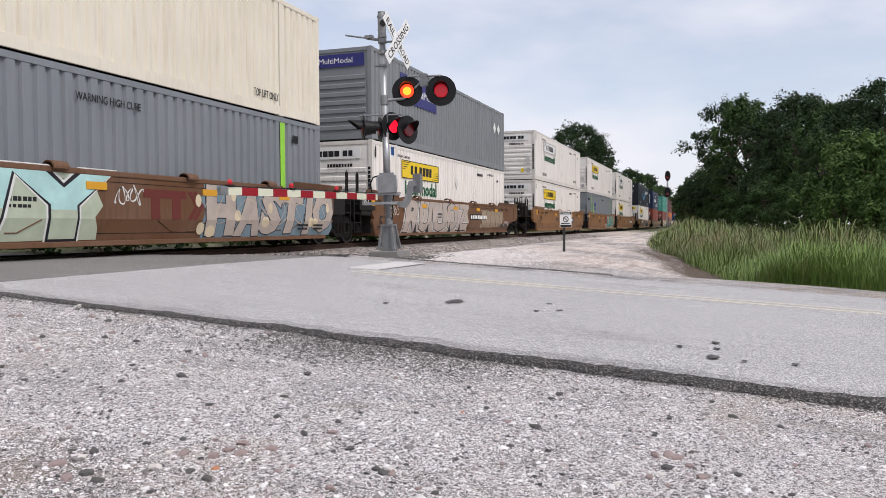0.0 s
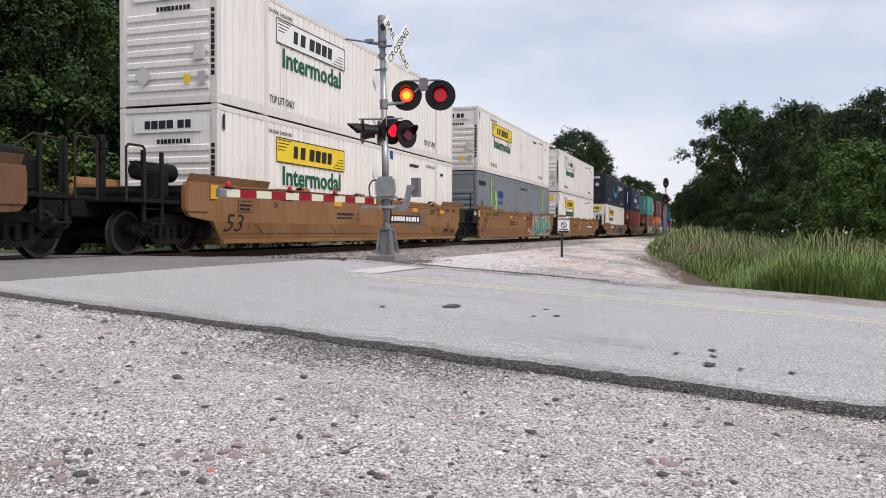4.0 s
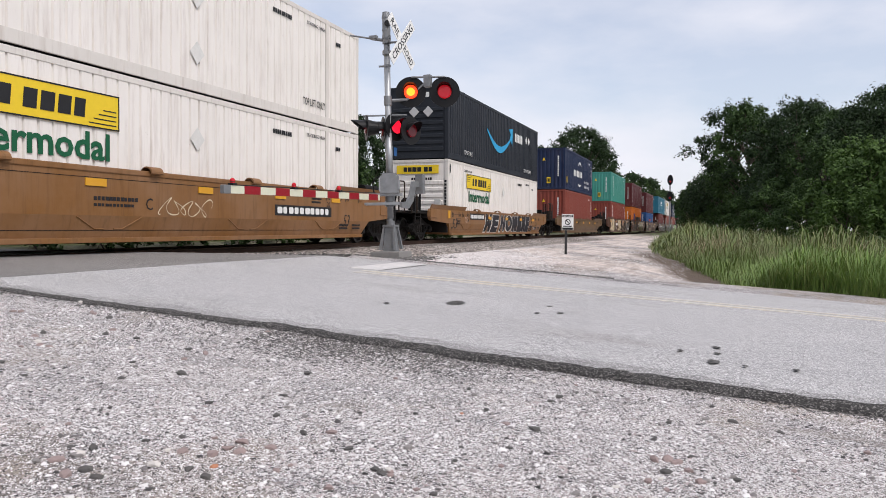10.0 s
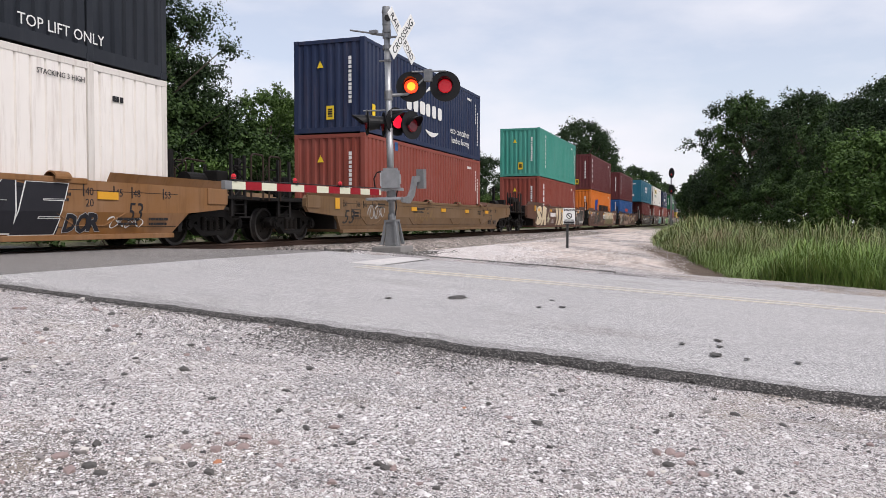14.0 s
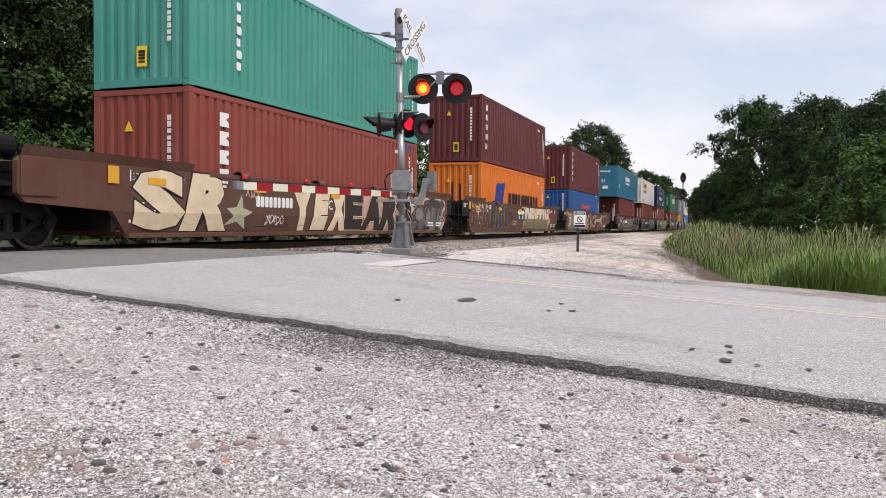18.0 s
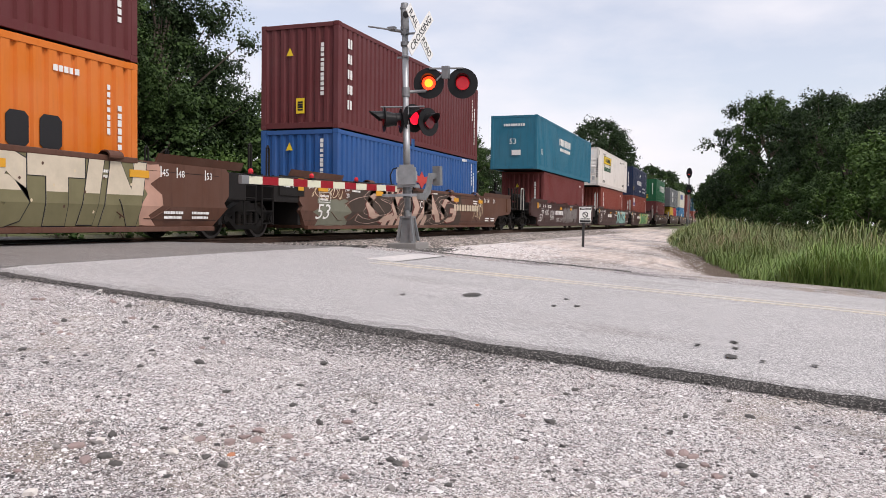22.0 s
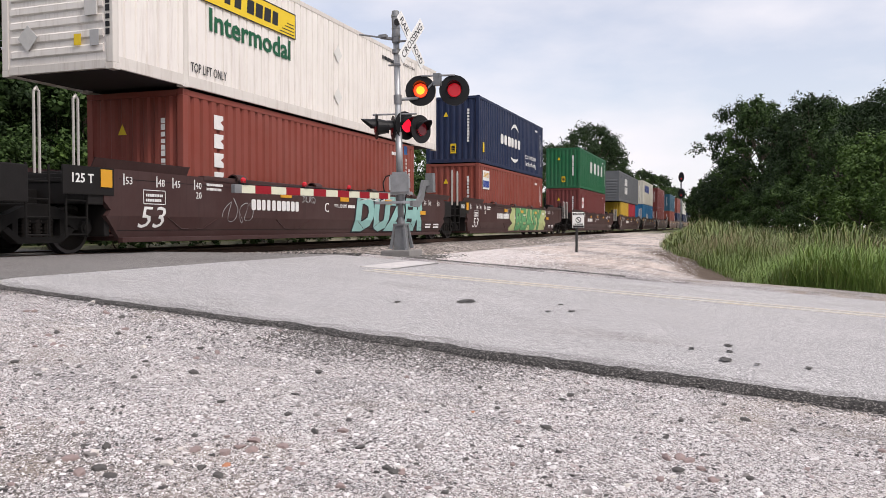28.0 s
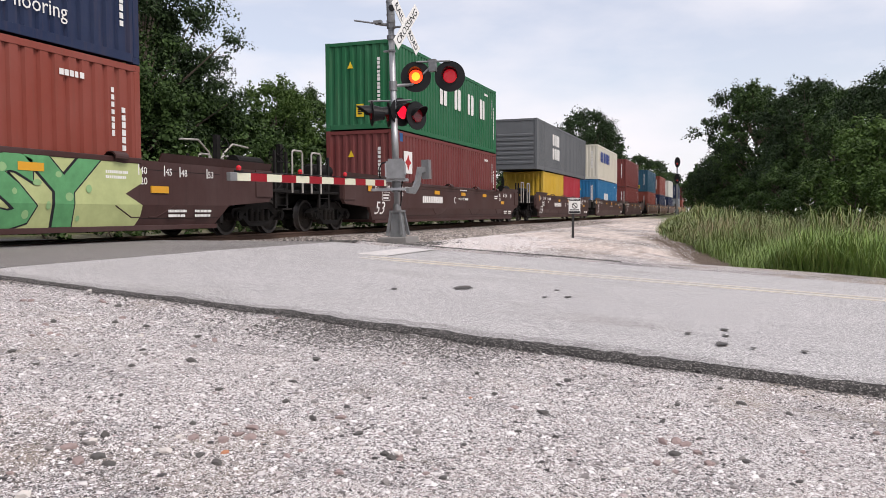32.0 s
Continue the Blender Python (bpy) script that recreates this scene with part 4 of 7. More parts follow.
def on_wall(y, x, z, lift):
    """A point on the side of a car, which leans inwards below its crease."""
    return (x, y - lift + max(0.0, .66 - z) * .25, z)


def lay_on_wall(bm, y, lift):
    """Bends a flat shape (x, z) in the plane y = 0 along the crease of a car's side."""
    bmesh.ops.bisect_plane(bm, geom=bm.verts[:] + bm.edges[:] + bm.faces[:], plane_co=(0, 0, .66), plane_no=(0, 0, 1))
    for v in bm.verts:
        v.co = Vector(on_wall(y, v.co.x, v.co.z, lift - v.co.y))
    return bm


def wall_text(car, y, text, x0, x1, z0, z1, mat, name="lettering", italic=False, bold=0.0, lift=.001, label="", below=None):
    """Painted letters that fill a box on a car's side."""
    bm = bmesh.new()
    bm.from_mesh(lettering(text, 1.0, italic, bold))
    xs, zs = [v.co.x for v in bm.verts], [v.co.y for v in bm.verts]
    a, b, c, d = min(xs), max(xs), min(zs), max(zs)
    for v in bm.verts:
        v.co = Vector((x0 + (x1 - x0) * (v.co.x - a) / (b - a), -.003 if v.co.z > 0 else 0.0, z0 + (z1 - z0) * (v.co.y - c) / (d - c)))
    if below:  # only the part of the letters under a level
        bmesh.ops.bisect_plane(bm, geom=bm.verts[:] + bm.edges[:] + bm.faces[:], plane_co=(0, 0, below), plane_no=(0, 0, 1), clear_outer=True)
    if not name.startswith("graffiti"):
        return part(name, lay_on_wall(bm, y, lift), mat, car, label)
    todo = set(bm.verts)
    while todo:
        seen, edge = set(), [todo.pop()]
        while edge:
            v = edge.pop()
            seen.add(v)
            for e in v.link_edges:
                o = e.other_vert(v)
                if o in todo:
                    todo.discard(o)
                    edge.append(o)
        one, place = bmesh.new(), {}
        for v in seen:
            place[v] = one.verts.new(v.co)
        for f in {f for v in seen for f in v.link_faces}:
            one.faces.new([place[v] for v in f.verts])
        part(name, lay_on_wall(one, y, lift), mat, car, label)
    bm.free()


def well_car(u, half_l, half_r, left, right, tone, top=1.50, label="", number=True, seed=0, guides=True):
    """A well car with its middle at u along the train. half_l and half_r: from the middle to the pivot or coupler at each end.
    left, right: 'shared' (its truck carries the next unit as well), 'hung' (hangs on the neighbour's truck) or 'end'."""
    colour, dirt, amount = CAR_PAINTS[tone]
    mat = paint("car_paint_" + tone, colour, dirt, amount, .48, .28)
    car = thing("well_car", label, "railway car", "well cars of the train")
    Y = 1.47
    hw = 8.05
    g = random.Random(seed)
    ends = []
    for s, kind, half in ((-1, left, half_l), (1, right, half_r)):
        e = half - (1.9 if kind == "end" else .55)
        e = max(e, 8.75)
        ends.append((s, kind, half, e))
    el, er = ends[0][3], ends[1][3]
    for s in (-1, 1):
        f = s  # outward direction in y
        bm = bmesh.new()
        cl, cr = (el if left == 'end' else 8.5), (er if right == 'end' else 8.5)
        poly = [(-cl + .15, .76), (-hw - .38, .66), (hw + .38, .66), (cr - .15, .76), (cr, .90), (cr, top - .12), (cr - .10, top - .03), (-cl + .10, top - .03), (-cl, top - .12), (-cl, .90)]
        prism(bm, poly, "y", f * Y, f * (Y - .10))
        part("side_wall", bm, mat, car)
        for k0, k1, dark_end in ((-el, -cl, left), (cr, er, right)):
            if k1 - k0 > .15:
                part("end_cheek", soft_box(k0, k1, min(f * (Y - .02), f * (Y - .12)), max(f * (Y - .02), f * (Y - .12)), .84, top - .08, .02), GRIME_SHADED, car, "dark greasy end of the side wall, shade in its colour")
        bm = bmesh.new()
        for (ya, za, yb, zb) in ((Y, .66, Y - .10, .26),):
            quads(bm, [(-hw - .42, f * ya, za), (hw + .42, f * ya, za), (hw, f * yb, zb), (-hw, f * yb, zb), (-hw - .42, f * (ya - .1), za), (hw + .42, f * (ya - .1), za), (hw, f * (yb - .1), zb), (-hw, f * (yb - .1), zb)],
                  [(0, 1, 2, 3), (7, 6, 5, 4), (0, 3, 7, 4), (1, 5, 6, 2), (3, 2, 6, 7)])
        bmesh.ops.recalc_face_normals(bm, faces=bm.faces[:])
        part("lower_wall", bm, mat, car)
        part("bottom_sill", soft_box(-hw, hw, f * Y - .13 if f > 0 else f * Y + .02, f * Y - .02 if f > 0 else f * Y + .13, .19, .28, .01), mat, car)
        part("top_chord", soft_box(-5.8, 5.8, min(f * (Y + .02), f * (Y - .14)), max(f * (Y + .02), f * (Y - .14)), top - .10, top, .02), mat, car)
        if guides:
            for s2, kind, half, e in ends:
                bm = bmesh.new()
                x0, x1 = sorted((s2 * 6.3, s2 * (e - .1 if kind == 'end' else min(e - .1, 8.95))))
                quads(bm, [(x0, f * (Y - .02), top - .04), (x1, f * (Y - .02), top - .04), (x1, f * (Y + .06), top + .13), (x0, f * (Y + .06), top + .13), (x0, f * (Y - .06), top - .04), (x1, f * (Y - .06), top - .04), (x1, f * (Y + .03), top + .13), (x0, f * (Y + .03), top + .13)],
                      [(0, 1, 2, 3), (7, 6, 5, 4), (3, 2, 6, 7), (0, 3, 7, 4), (1, 5, 6, 2)])
                bmesh.ops.recalc_face_normals(bm, faces=bm.faces[:])
                part("container_guide", bm, mat, car)
        if f < 0:
            for z in (.40, top - .20):
                bm = bmesh.new()
                lift = max(0.0, .66 - z) * .25
                box(bm, -hw - .1, hw + .1, f * (Y + .004) + lift, f * (Y - .004) + lift, z, z + .010)
                part("weld_seam", bm, GRIME_SHADED, car)
            for x in (-6.1, -2.3, 2.0, 5.9):
                for q in (-1, 1):
                    bm = bmesh.new()
                    pts = [(x + q * .78, .64), (x + q * .34, .43), (x + q * .12, .43)]
                    pipe(bm, [(px, f * (Y + .004) + max(0.0, .66 - pz) * .25, pz) for px, pz in pts], .012, 5)
                    part("lifting_lug", bm, mat, car)
            for x in (-4.6, -1.2, 2.2, 5.2):
                bm = bmesh.new()
                ring = [(f * (Y - .02 + .13 * math.sin(a)), top - .02 + .11 * math.cos(a)) for a in [radians(-80 + 20 * k) for k in range(10)]]
                prism(bm, ring + [(p * .985, q - .02) for p, q in ring[::-1]], "x", x - .16, x + .16)
                part("edge_clip", bm, mat, car)
    part("well_floor", soft_box(-hw, hw, -Y + .12, Y - .12, .22, .30, .01), mat, car)
    for s, kind, half, e in ends:
        part("end_bulkhead", soft_box(min(s * 8.28, s * 8.4), max(s * 8.28, s * 8.4), -Y + .1, Y - .1, .30, top - .05, .02), GRIME_SHADED, car)
        part("end_platform", soft_box(min(s * 8.4, s * e), max(s * 8.4, s * e), -Y + .1, Y - .1, top - .28, top - .2, .015), GRIME_SHADED, car)
        part("end_sill", soft_box(min(s * (e - .12), s * (e - .02)), max(s * (e - .12), s * (e - .02)), -Y + .1, Y - .1, .85, top - .12, .02), GRIME_SHADED, car)
        part("centre_sill", soft_box(min(s * 8.3, s * (half - .12)), max(s * 8.3, s * (half - .12)), -.32, .32, .72, 1.10, .02), STEEL_SHADED, car)
        pale = plain("worn_pale_rail", (.42, .40, .37), .5, .3)
        if kind == "end":
            truck(car, s * (half - 1.9))
            part("coupler", soft_box(min(s * (half - .7), s * (half - .02)), max(s * (half - .7), s * (half - .02)), -.16, .16, .72, 1.02, .04), STEEL_SHADED, car)
            part("crossover_platform", soft_box(min(s * e, s * (half - .45)), max(s * e, s * (half - .45)), -Y + .12, Y - .12, 1.00, 1.07, .012), STEEL_SHADED, car)
            rail_mat = pale if tone == "maroon" else plain("rusty_brown_rail", (.034, .023, .017), .7, .2, .3)
            for f in (-1, 1):
                hoop(car, s * (half - .58), f * (Y - .10), 1.0, 2.05, .50, rail_mat)
                for q in (1.45, .92):
                    part("stanchion", soft_box(s * (half - q) - .035, s * (half - q) + .035, f * (Y - .22) - .03, f * (Y - .22) + .03, .62, 2.0, .008), GRIME_SHADED, car)
                part("step_rung", soft_box(min(s * (half - 1.40), s * (half - .95)), max(s * (half - 1.40), s * (half - .95)), f * (Y - .14) - .10, f * (Y - .14) + .10, .58, .62, .008), STEEL_SHADED, car)
                ladder(car, s * (half - 1.18), f * (Y - .20), .62, 1.15, .45, 3, STEEL_SHADED)
                part("end_box", soft_box(min(s * (e - .72), s * (e - .04)), max(s * (e - .72), s * (e - .04)), min(f * (Y - .02), f * (Y + .03)), max(f * (Y - .02), f * (Y + .03)), .86, top - .03, .015), mat, car)
            bm = bmesh.new()
            prism(bm, [(s * (half - 1.62), 1.1), (s * (half - 1.62), top + .92), (s * (half - 1.48), top + .92), (s * (half - 1.48), 1.1)], "y", .25, .37)
            part("bracket_post", bm, GRIME_SHADED, car)
            bm = bmesh.new()
            tube(bm, (s * (half - 1.46), .3, top + .62), (s * (half - 1.42), .3, top + .62), .27, seg=20, cap=False)
            tube(bm, (s * (half - 1.48), .3, top + .62), (s * (half - 1.36), .3, top + .62), .04, seg=8)
            for k in range(4):
                a = math.tau * k / 8
                tube(bm, (s * (half - 1.44), .3 - .27 * math.cos(a), top + .62 - .27 * math.sin(a)), (s * (half - 1.44), .3 + .27 * math.cos(a), top + .62 + .27 * math.sin(a)), .014, seg=6)
            part("brake_wheel", bm, STEEL_SHADED, car)
            bm = bmesh.new()
            tube(bm, (s * (e + .55), -.72, top + .16), (s * (e - .50), -.72, top + .16), .19, seg=16)
            tube(bm, (s * (e + .60), -.72, top + .16), (s * (e + .55), -.72, top + .16), .12, .18, seg=16)
            part("air_tank", bm, STEEL_SHADED, car)
            part("valve_box", soft_box(min(s * (e + .1), s * (e + .5)), max(s * (e + .1), s * (e + .5)), -1.15, -.80, 1.12, 1.62, .03), STEEL_SHADED, car)
            bm = bmesh.new()
            pipe(bm, [(s * (half - .4), Y - .1, 1.0), (s * (half - .4), Y - .1, top + .60), (s * (half - .85), Y - .1, top + .90), (s * (half - 1.6), Y - .1, top + .86)], .025, 6)
            part("bent_rail", bm, rail_mat, car)
            for name, pts, rr in (("hand_rail", [(s * (half - 1.3), -Y + .25, 1.75), (s * (half - .6), -Y + .25, 1.75)], .018), ("hose", [(s * (half - .2), -.25, .85), (s * (half - .05), -.28, .52), (s * (half + .05), -.25, .50)], .03), ("hose", [(s * (half - 1.7), -1.1, 1.3), (s * (half - 1.2), -1.15, 1.05), (s * (half - .8), -1.1, 1.25)], .02)):
                bm = bmesh.new()
                pipe(bm, pts, rr, 6)
                part(name, bm, STEEL_SHADED, car)
        elif kind == "shared":
            truck(car, s * half)
        if kind != "end":
            for f in (-1, 1):
                bm = bmesh.new()
                x = s * (half - .35)
                ya = f * (Y - .06)
                pipe(bm, [(x - .22, ya, .30), (x - .22, ya, 1.45)], .022, 6)
                pipe(bm, [(x + .22, ya, .30), (x + .22, ya, 1.45)], .022, 6)
                for k in range(4):
                    tube(bm, (x - .22, ya, .34 + k * .28), (x + .22, ya, .34 + k * .28), .015, seg=6)
                part("ladder", bm, STEEL_SHADED, car)
                if tone != "tan" or s < 0:
                    hoop(car, x, ya, 1.3, 2.62 if tone == "maroon" else 2.1, .10, pale if tone == "maroon" else GRIME_SHADED)
    if left != "end":
        part("end_beam", soft_box(-9.4, -8.28, -Y - .012, -Y + .02, 1.0, top - .03, .008), GRIME_SHADED, car, "black beam with a load stencil")
        write(car, "125 T", .21, -9.25, -Y - .016, 1.2, WHITE_INK, "stencil", bold=.02)
    ink = BLACK_INK if tone in ("tan", "rust", "ochre") else WHITE_INK
    reflect = plain("yellow_reflective_tape", (.64, .32, .03), .4, 0, .08)
    y = -Y - .002
    for x in ((-7.6, -4.2, -.6, 2.6, 5.6) if tone in ("brown", "rust") else (-2.9, .15, 3.1, 6.02)):
        plate(car, "reflector", rect(x, top - (.34 if x < 5.9 or tone != "maroon" else .62), .48, .13), y, reflect, "yellow reflective strip", .022)
    plate(car, "reflector", rect(-8.60, top - .36, .26, .30), y - .02, reflect, "yellow reflective strip")
    n53 = -8.05 if tone in ("tan", "rust", "ochre") or left == "end" else -7.66
    wall_text(car, y, "53", n53, n53 + .72, .45, .84, ink, "number", True)
    if tone in ("tan", "rust", "ochre"):
        wall_text(car, y, "53", 6.75, 7.15, .50, .84, ink, "number", True)
    if number:
        bars(car, -4.1, .84, 2.1, .24, 10, y, ink, name="car_number")
    if tone in ("maroon", "brown"):
        wall_text(car, y, "C", -.72, -.50, .85, 1.10, ink, "stencil")
        wall_text(car, y, "WELL LD LMT", -.19, .55, .99, 1.08, ink, "stencil")
        bars(car, .62, .99, .42, .08, 7, y, ink)
        bars(car, 0.0, 1.36, .9, .08, 9, y, ink)
    else:
        wall_text(car, y, "C", -1.40, -1.22, .78, 1.0, ink, "stencil")
        bars(car, -2.7, .92, 1.1, .07, 12, y, ink)
        bars(car, -2.7, .82, 1.0, .05, 11, y, ink)
    for i, x in enumerate((-8.05, -7.2, -6.75, -6.1, 5.7, 6.4, 6.85, 7.7)):
        word = ("53", "48", "45", "40")[i if i < 4 else 7 - i]
        write(car, word, .19, x + .05, y, top - .28, ink, "stencil")
        plate(car, "tick_mark", rect(x, top - .30, .025, .2), y, ink)
        if word == "40":
            write(car, "20", .19, x + .05, y, top - .47, ink, "stencil")
    frame_z = top - .62
    bm = bmesh.new()
    for r4 in (rect(-7.55, frame_z, .6, .015), rect(-7.55, frame_z + .25, .6, .015), rect(-7.55, frame_z, .015, .26), rect(-6.965, frame_z, .015, .26)):
        prism(bm, r4, "y", y - .004, y)
    part("stencil_frame", bm, ink, car)
    bars(car, -7.48, frame_z + .14, .46, .05, 10, y, ink)
    bars(car, -7.48, frame_z + .05, .42, .05, 9, y, ink)
    for x, z in ((-5.7, top - .2), (4.9, top - .3), (6.5, .52), (7.3, .52)):
        bars(car, x, z, .55, .05, 12, y, ink)
        bars(car, x, z - .09, .5, .05, 11, y, ink)
    return car, y


def ribbon(bm, y, pts, r, lift, z0, z1):
    """A soft bent band of paint along a line of points."""
    dense = []
    for a, b, c in zip(pts, pts[1:], pts[2:]):
        for k in range(6):
            t = k / 6
            dense.append(tuple((a[m] + b[m]) / 2 * (1 - t) ** 2 + 2 * b[m] * t * (1 - t) + (b[m] + c[m]) / 2 * t * t for m in (0, 1)))
    rows = []
    for i, p in enumerate(dense):
        q, o = dense[min(i + 1, len(dense) - 1)], dense[max(i - 1, 0)]
        dx, dz = q[0] - o[0], q[1] - o[1]
        n = math.hypot(dx, dz) or 1
        k = r * (.75 + .35 * math.sin(i * .5))
        rows.append([bm.verts.new(on_wall(y, p[0] - s * dz / n * k, min(z1, max(z0, p[1] + s * dx / n * k)), lift)) for s in (1, -1)])
    for a, b in zip(rows, rows[1:]):
        bm.faces.new((a[0], a[1], b[1], b[0]))


def scribble(car, y, x0, x1, z0, z1, colour, seed, loops=6, r=.016):
    """A single looping line of spray paint."""
    g = random.Random(seed)
    n = loops * 6
    pts = []
    for k in range(n + 1):
        a = k / n
        pts.append((x0 + (x1 - x0) * a + .5 * (x1 - x0) / loops * math.sin(k * 1.9 + seed), (z0 + z1) / 2 + (z1 - z0) * .46 * math.cos(k * 1.3 + seed) * g.uniform(.5, 1.05)))
    bm = bmesh.new()
    ribbon(bm, y, pts, r, .004, z0 - .05, z1 + .05)
    part("graffiti_line", bm, plain(colour[0], colour[1], .6), car, "thin looping line of spray paint")


# ---- the consist: cars and their boxes, in the order in which they pass ----
MOVERS = []  # (thing, place along the train, height)


def load(t, u, z):
    MOVERS.append((t, u, z))


RED_BOX = (.255, .060, .042)
MAROON_BOX = (.125, .030, .032)
GREY_BOX = (.215, .236, .256)
NAVY_BOX = (.018, .030, .075)
FLOOR_Z = .33

# middle of each unit along the train, its ends, paint and height of the side
UNITS = [
    (11.25, 10.0, 9.8, "end", "shared", "rust", 1.50),
    (30.84, 9.79, 11.9, "hung", "end", "rust", 1.50),
    (54.1, 11.3, 9.9, "end", "shared", "tan", 1.50),
    (73.90, 9.9, 9.57, "hung", "shared", "tan", 1.50),
    (93.4, 9.93, 11.9, "hung", "end", "tan", 1.50),
    (117.8, 12.5, 11.7, "end", "end", "tan", 1.22),
    (141.2, 12.1, 12.3, "end", "end", "ochre", 1.22),
    (165.7, 12.3, 9.6, "end", "shared", "brown", 1.50),
    (185.3, 9.8, 9.7, "hung", "shared", "brown", 1.50),
    (205.15, 10.15, 12.35, "hung", "end", "brown", 1.50),
    (229.35, 11.85, 10.05, "end", "shared", "maroon", 1.50),
    (248.88, 9.4, 9.85, "hung", "shared", "maroon", 1.50),
    (268.5, 9.85, 12.1, "hung", "end", "maroon", 1.50),
    (292.5, 12.1, 11.1, "end", "end", "maroon", 1.50),
    (314.85, 11.1, 10.3, "end", "shared", "maroon", 1.50),
    (335.5, 10.3, 9.7, "hung", "shared", "maroon", 1.50),
    (355.0, 9.7, 11.9, "hung", "end", "maroon", 1.50),
    (379.0, 11.9, 9.75, "end", "shared", "brown", 1.50),
    (398.5, 9.75, 9.75, "hung", "shared", "brown", 1.50),
    (418.0, 9.75, 12.0, "hung", "end", "brown", 1.50),
    (442.0, 12.0, 9.75, "end", "shared", "tan", 1.50),
    (461.5, 9.75, 12.0, "hung", "end", "tan", 1.50),
]
CARS = []
WORDS = {"ochre": "dull ochre-brown steel well car with heavy grime", "rust": "grimy rust-brown steel well car", "tan": "tan-painted steel well car with grime on its sides", "brown": "weathered brown steel well car", "maroon": "dark maroon-brown steel well car with white lettering"}
SPRAYED = {0, 1, 2, 3, 5, 7, 8, 9, 10, 11, 12, 13}
for i, (u, hl, hr, a, b, tone, top) in enumerate(UNITS):
    cover = WORDS[tone] + (" and sprayed graffiti" if i in SPRAYED else "")
    car, cy = well_car(u, hl, hr, a, b, tone, top, cover, seed=i, number=i in (10, 11, 12, 13, 14))
    CARS.append(car)
    MOVERS.append((car, u, 0.0))

TEAL_SPRAY, BLACK_SPRAY, CREAM_SPRAY, PINK_SPRAY = ("teal_spray_paint", (.16, .42, .38)), ("black_spray_paint", (.02, .02, .025)), ("cream_spray_paint", (.62, .52, .36)), ("pale_pink_spray_paint", (.50, .36, .30))
GREEN_SPRAY, SILVER_SPRAY, WHITE_SPRAY, BROWN_SPRAY = ("green_spray_paint", (.10, .30, .13)), ("silver_spray_paint", (.36, .37, .37)), ("white_spray_fill", (.66, .66, .64)), ("umber_spray_paint", (.10, .055, .04))
BLUE_SPRAY = ("grey_blue_spray_paint", (.16, .22, .27))
def shape(car, y, pts, mat, lift=.002, name="graffiti_fill", label="sprayed patch of graffiti"):
    """A flat sprayed patch with the outline (x, z)."""
    bm = bmesh.new()
    f = bm.faces.new([bm.verts.new((p, 0, q)) for p, q in pts])
    f.normal_update()
    if f.normal.y > 0:
        f.normal_flip()
    bmesh.ops.triangulate(bm, faces=[f])
    return part(name, lay_on_wall(bm, y, lift), mat, car, label)


def wavy(x0, x1, z0, z1, wave=.06, n=26, seed=1):
    """A long patch with uneven upper, lower and end lines."""
    up = [(x0 + (x1 - x0) * k / n, z1 - wave * abs(noise.noise((k * .7, seed, 1))) * 1.6) for k in range(n + 1)]
    low = [(x0 + (x1 - x0) * k / n, z0 + wave * .5 * abs(noise.noise((k * .8, seed, 5)))) for k in range(n + 1)]
    ends = [(x1 + wave * 2.2 * math.sin(k * 2.1 + seed), z1 + (z0 - z1) * k / 6) for k in range(1, 6)]
    starts = [(x0 + wave * 2.2 * math.sin(k * 2.3 + seed * 2), z0 + (z1 - z0) * k / 6) for k in range(1, 6)]
    return up + ends + low[::-1] + starts


def dot(car, y, x, z, rx, rz, mat, lift=.014):
    shape(car, y, [(x + rx * math.cos(math.tau * k / 12), z + rz * math.sin(math.tau * k / 12)) for k in range(12)], mat, lift, "graffiti_dot", "small sprayed dot")


def spray(c, vary=.3):
    return plain(c[0], c[1], .6, 0, vary, 2.5)


def piece(car, y, word, x0, x1, z0, z1, fill, rim, bold=.05, edge=.03, seed=0, halo=None, low=None, words="sprayed letter of graffiti"):
    """A sprayed word, letter by letter: each leans and sits a little differently and overlaps the next."""
    g = random.Random(seed)
    wide = [g.uniform(.85, 1.15) * (.55 if c in "IL" else 1) for c in word]
    k = (x1 - x0) / sum(wide)
    a = x0
    for i, (c, w) in enumerate(zip(word, wide)):
        p, q = a + g.uniform(-.03, .05), a + w * k * 1.07
        lo, hi = z0 + g.uniform(0, .05), z1 - g.uniform(0, .06)
        tilt, step = g.random() < .5, (i % 3) * .0007
        if halo:
            wall_text(car, y, c, p - edge * 1.9, q + edge * 1.9, lo - edge * 1.2, hi + edge * 1.2, spray(halo), "graffiti_halo", tilt, bold + edge * .8, .003 + step * .5, words)
        wall_text(car, y, c, p - edge, q + edge, lo - edge * .8, hi + edge * .8, spray(rim), "graffiti_outline", tilt, bold + edge * .45, .006 + step, words)
        wall_text(car, y, c, p, q, lo, hi, spray(fill), "graffiti_fill", tilt, bold, .009 + step, words)
        if low:
            wall_text(car, y, c, p, q, lo, hi, spray(low[0]), "graffiti_fill", tilt, bold, .0125 + step, words, low[1])
        a += w * k


INK_SPRAY = ("black_spray_paint", (.02, .02, .025))
UMBER, RUST_DARK = ("dark_umber_spray_paint", (.055, .040, .032)), ("dark_red_spray_paint", (.13, .035, .03))
TAUPE, SLATE, AQUA = ("taupe_spray_paint", (.42, .36, .315)), ("slate_blue_spray_paint", (.17, .235, .275)), ("aqua_spray_paint", (.40, .62, .60))
MARK = plain("faded_maroon_mark", (.13, .03, .025), .6)


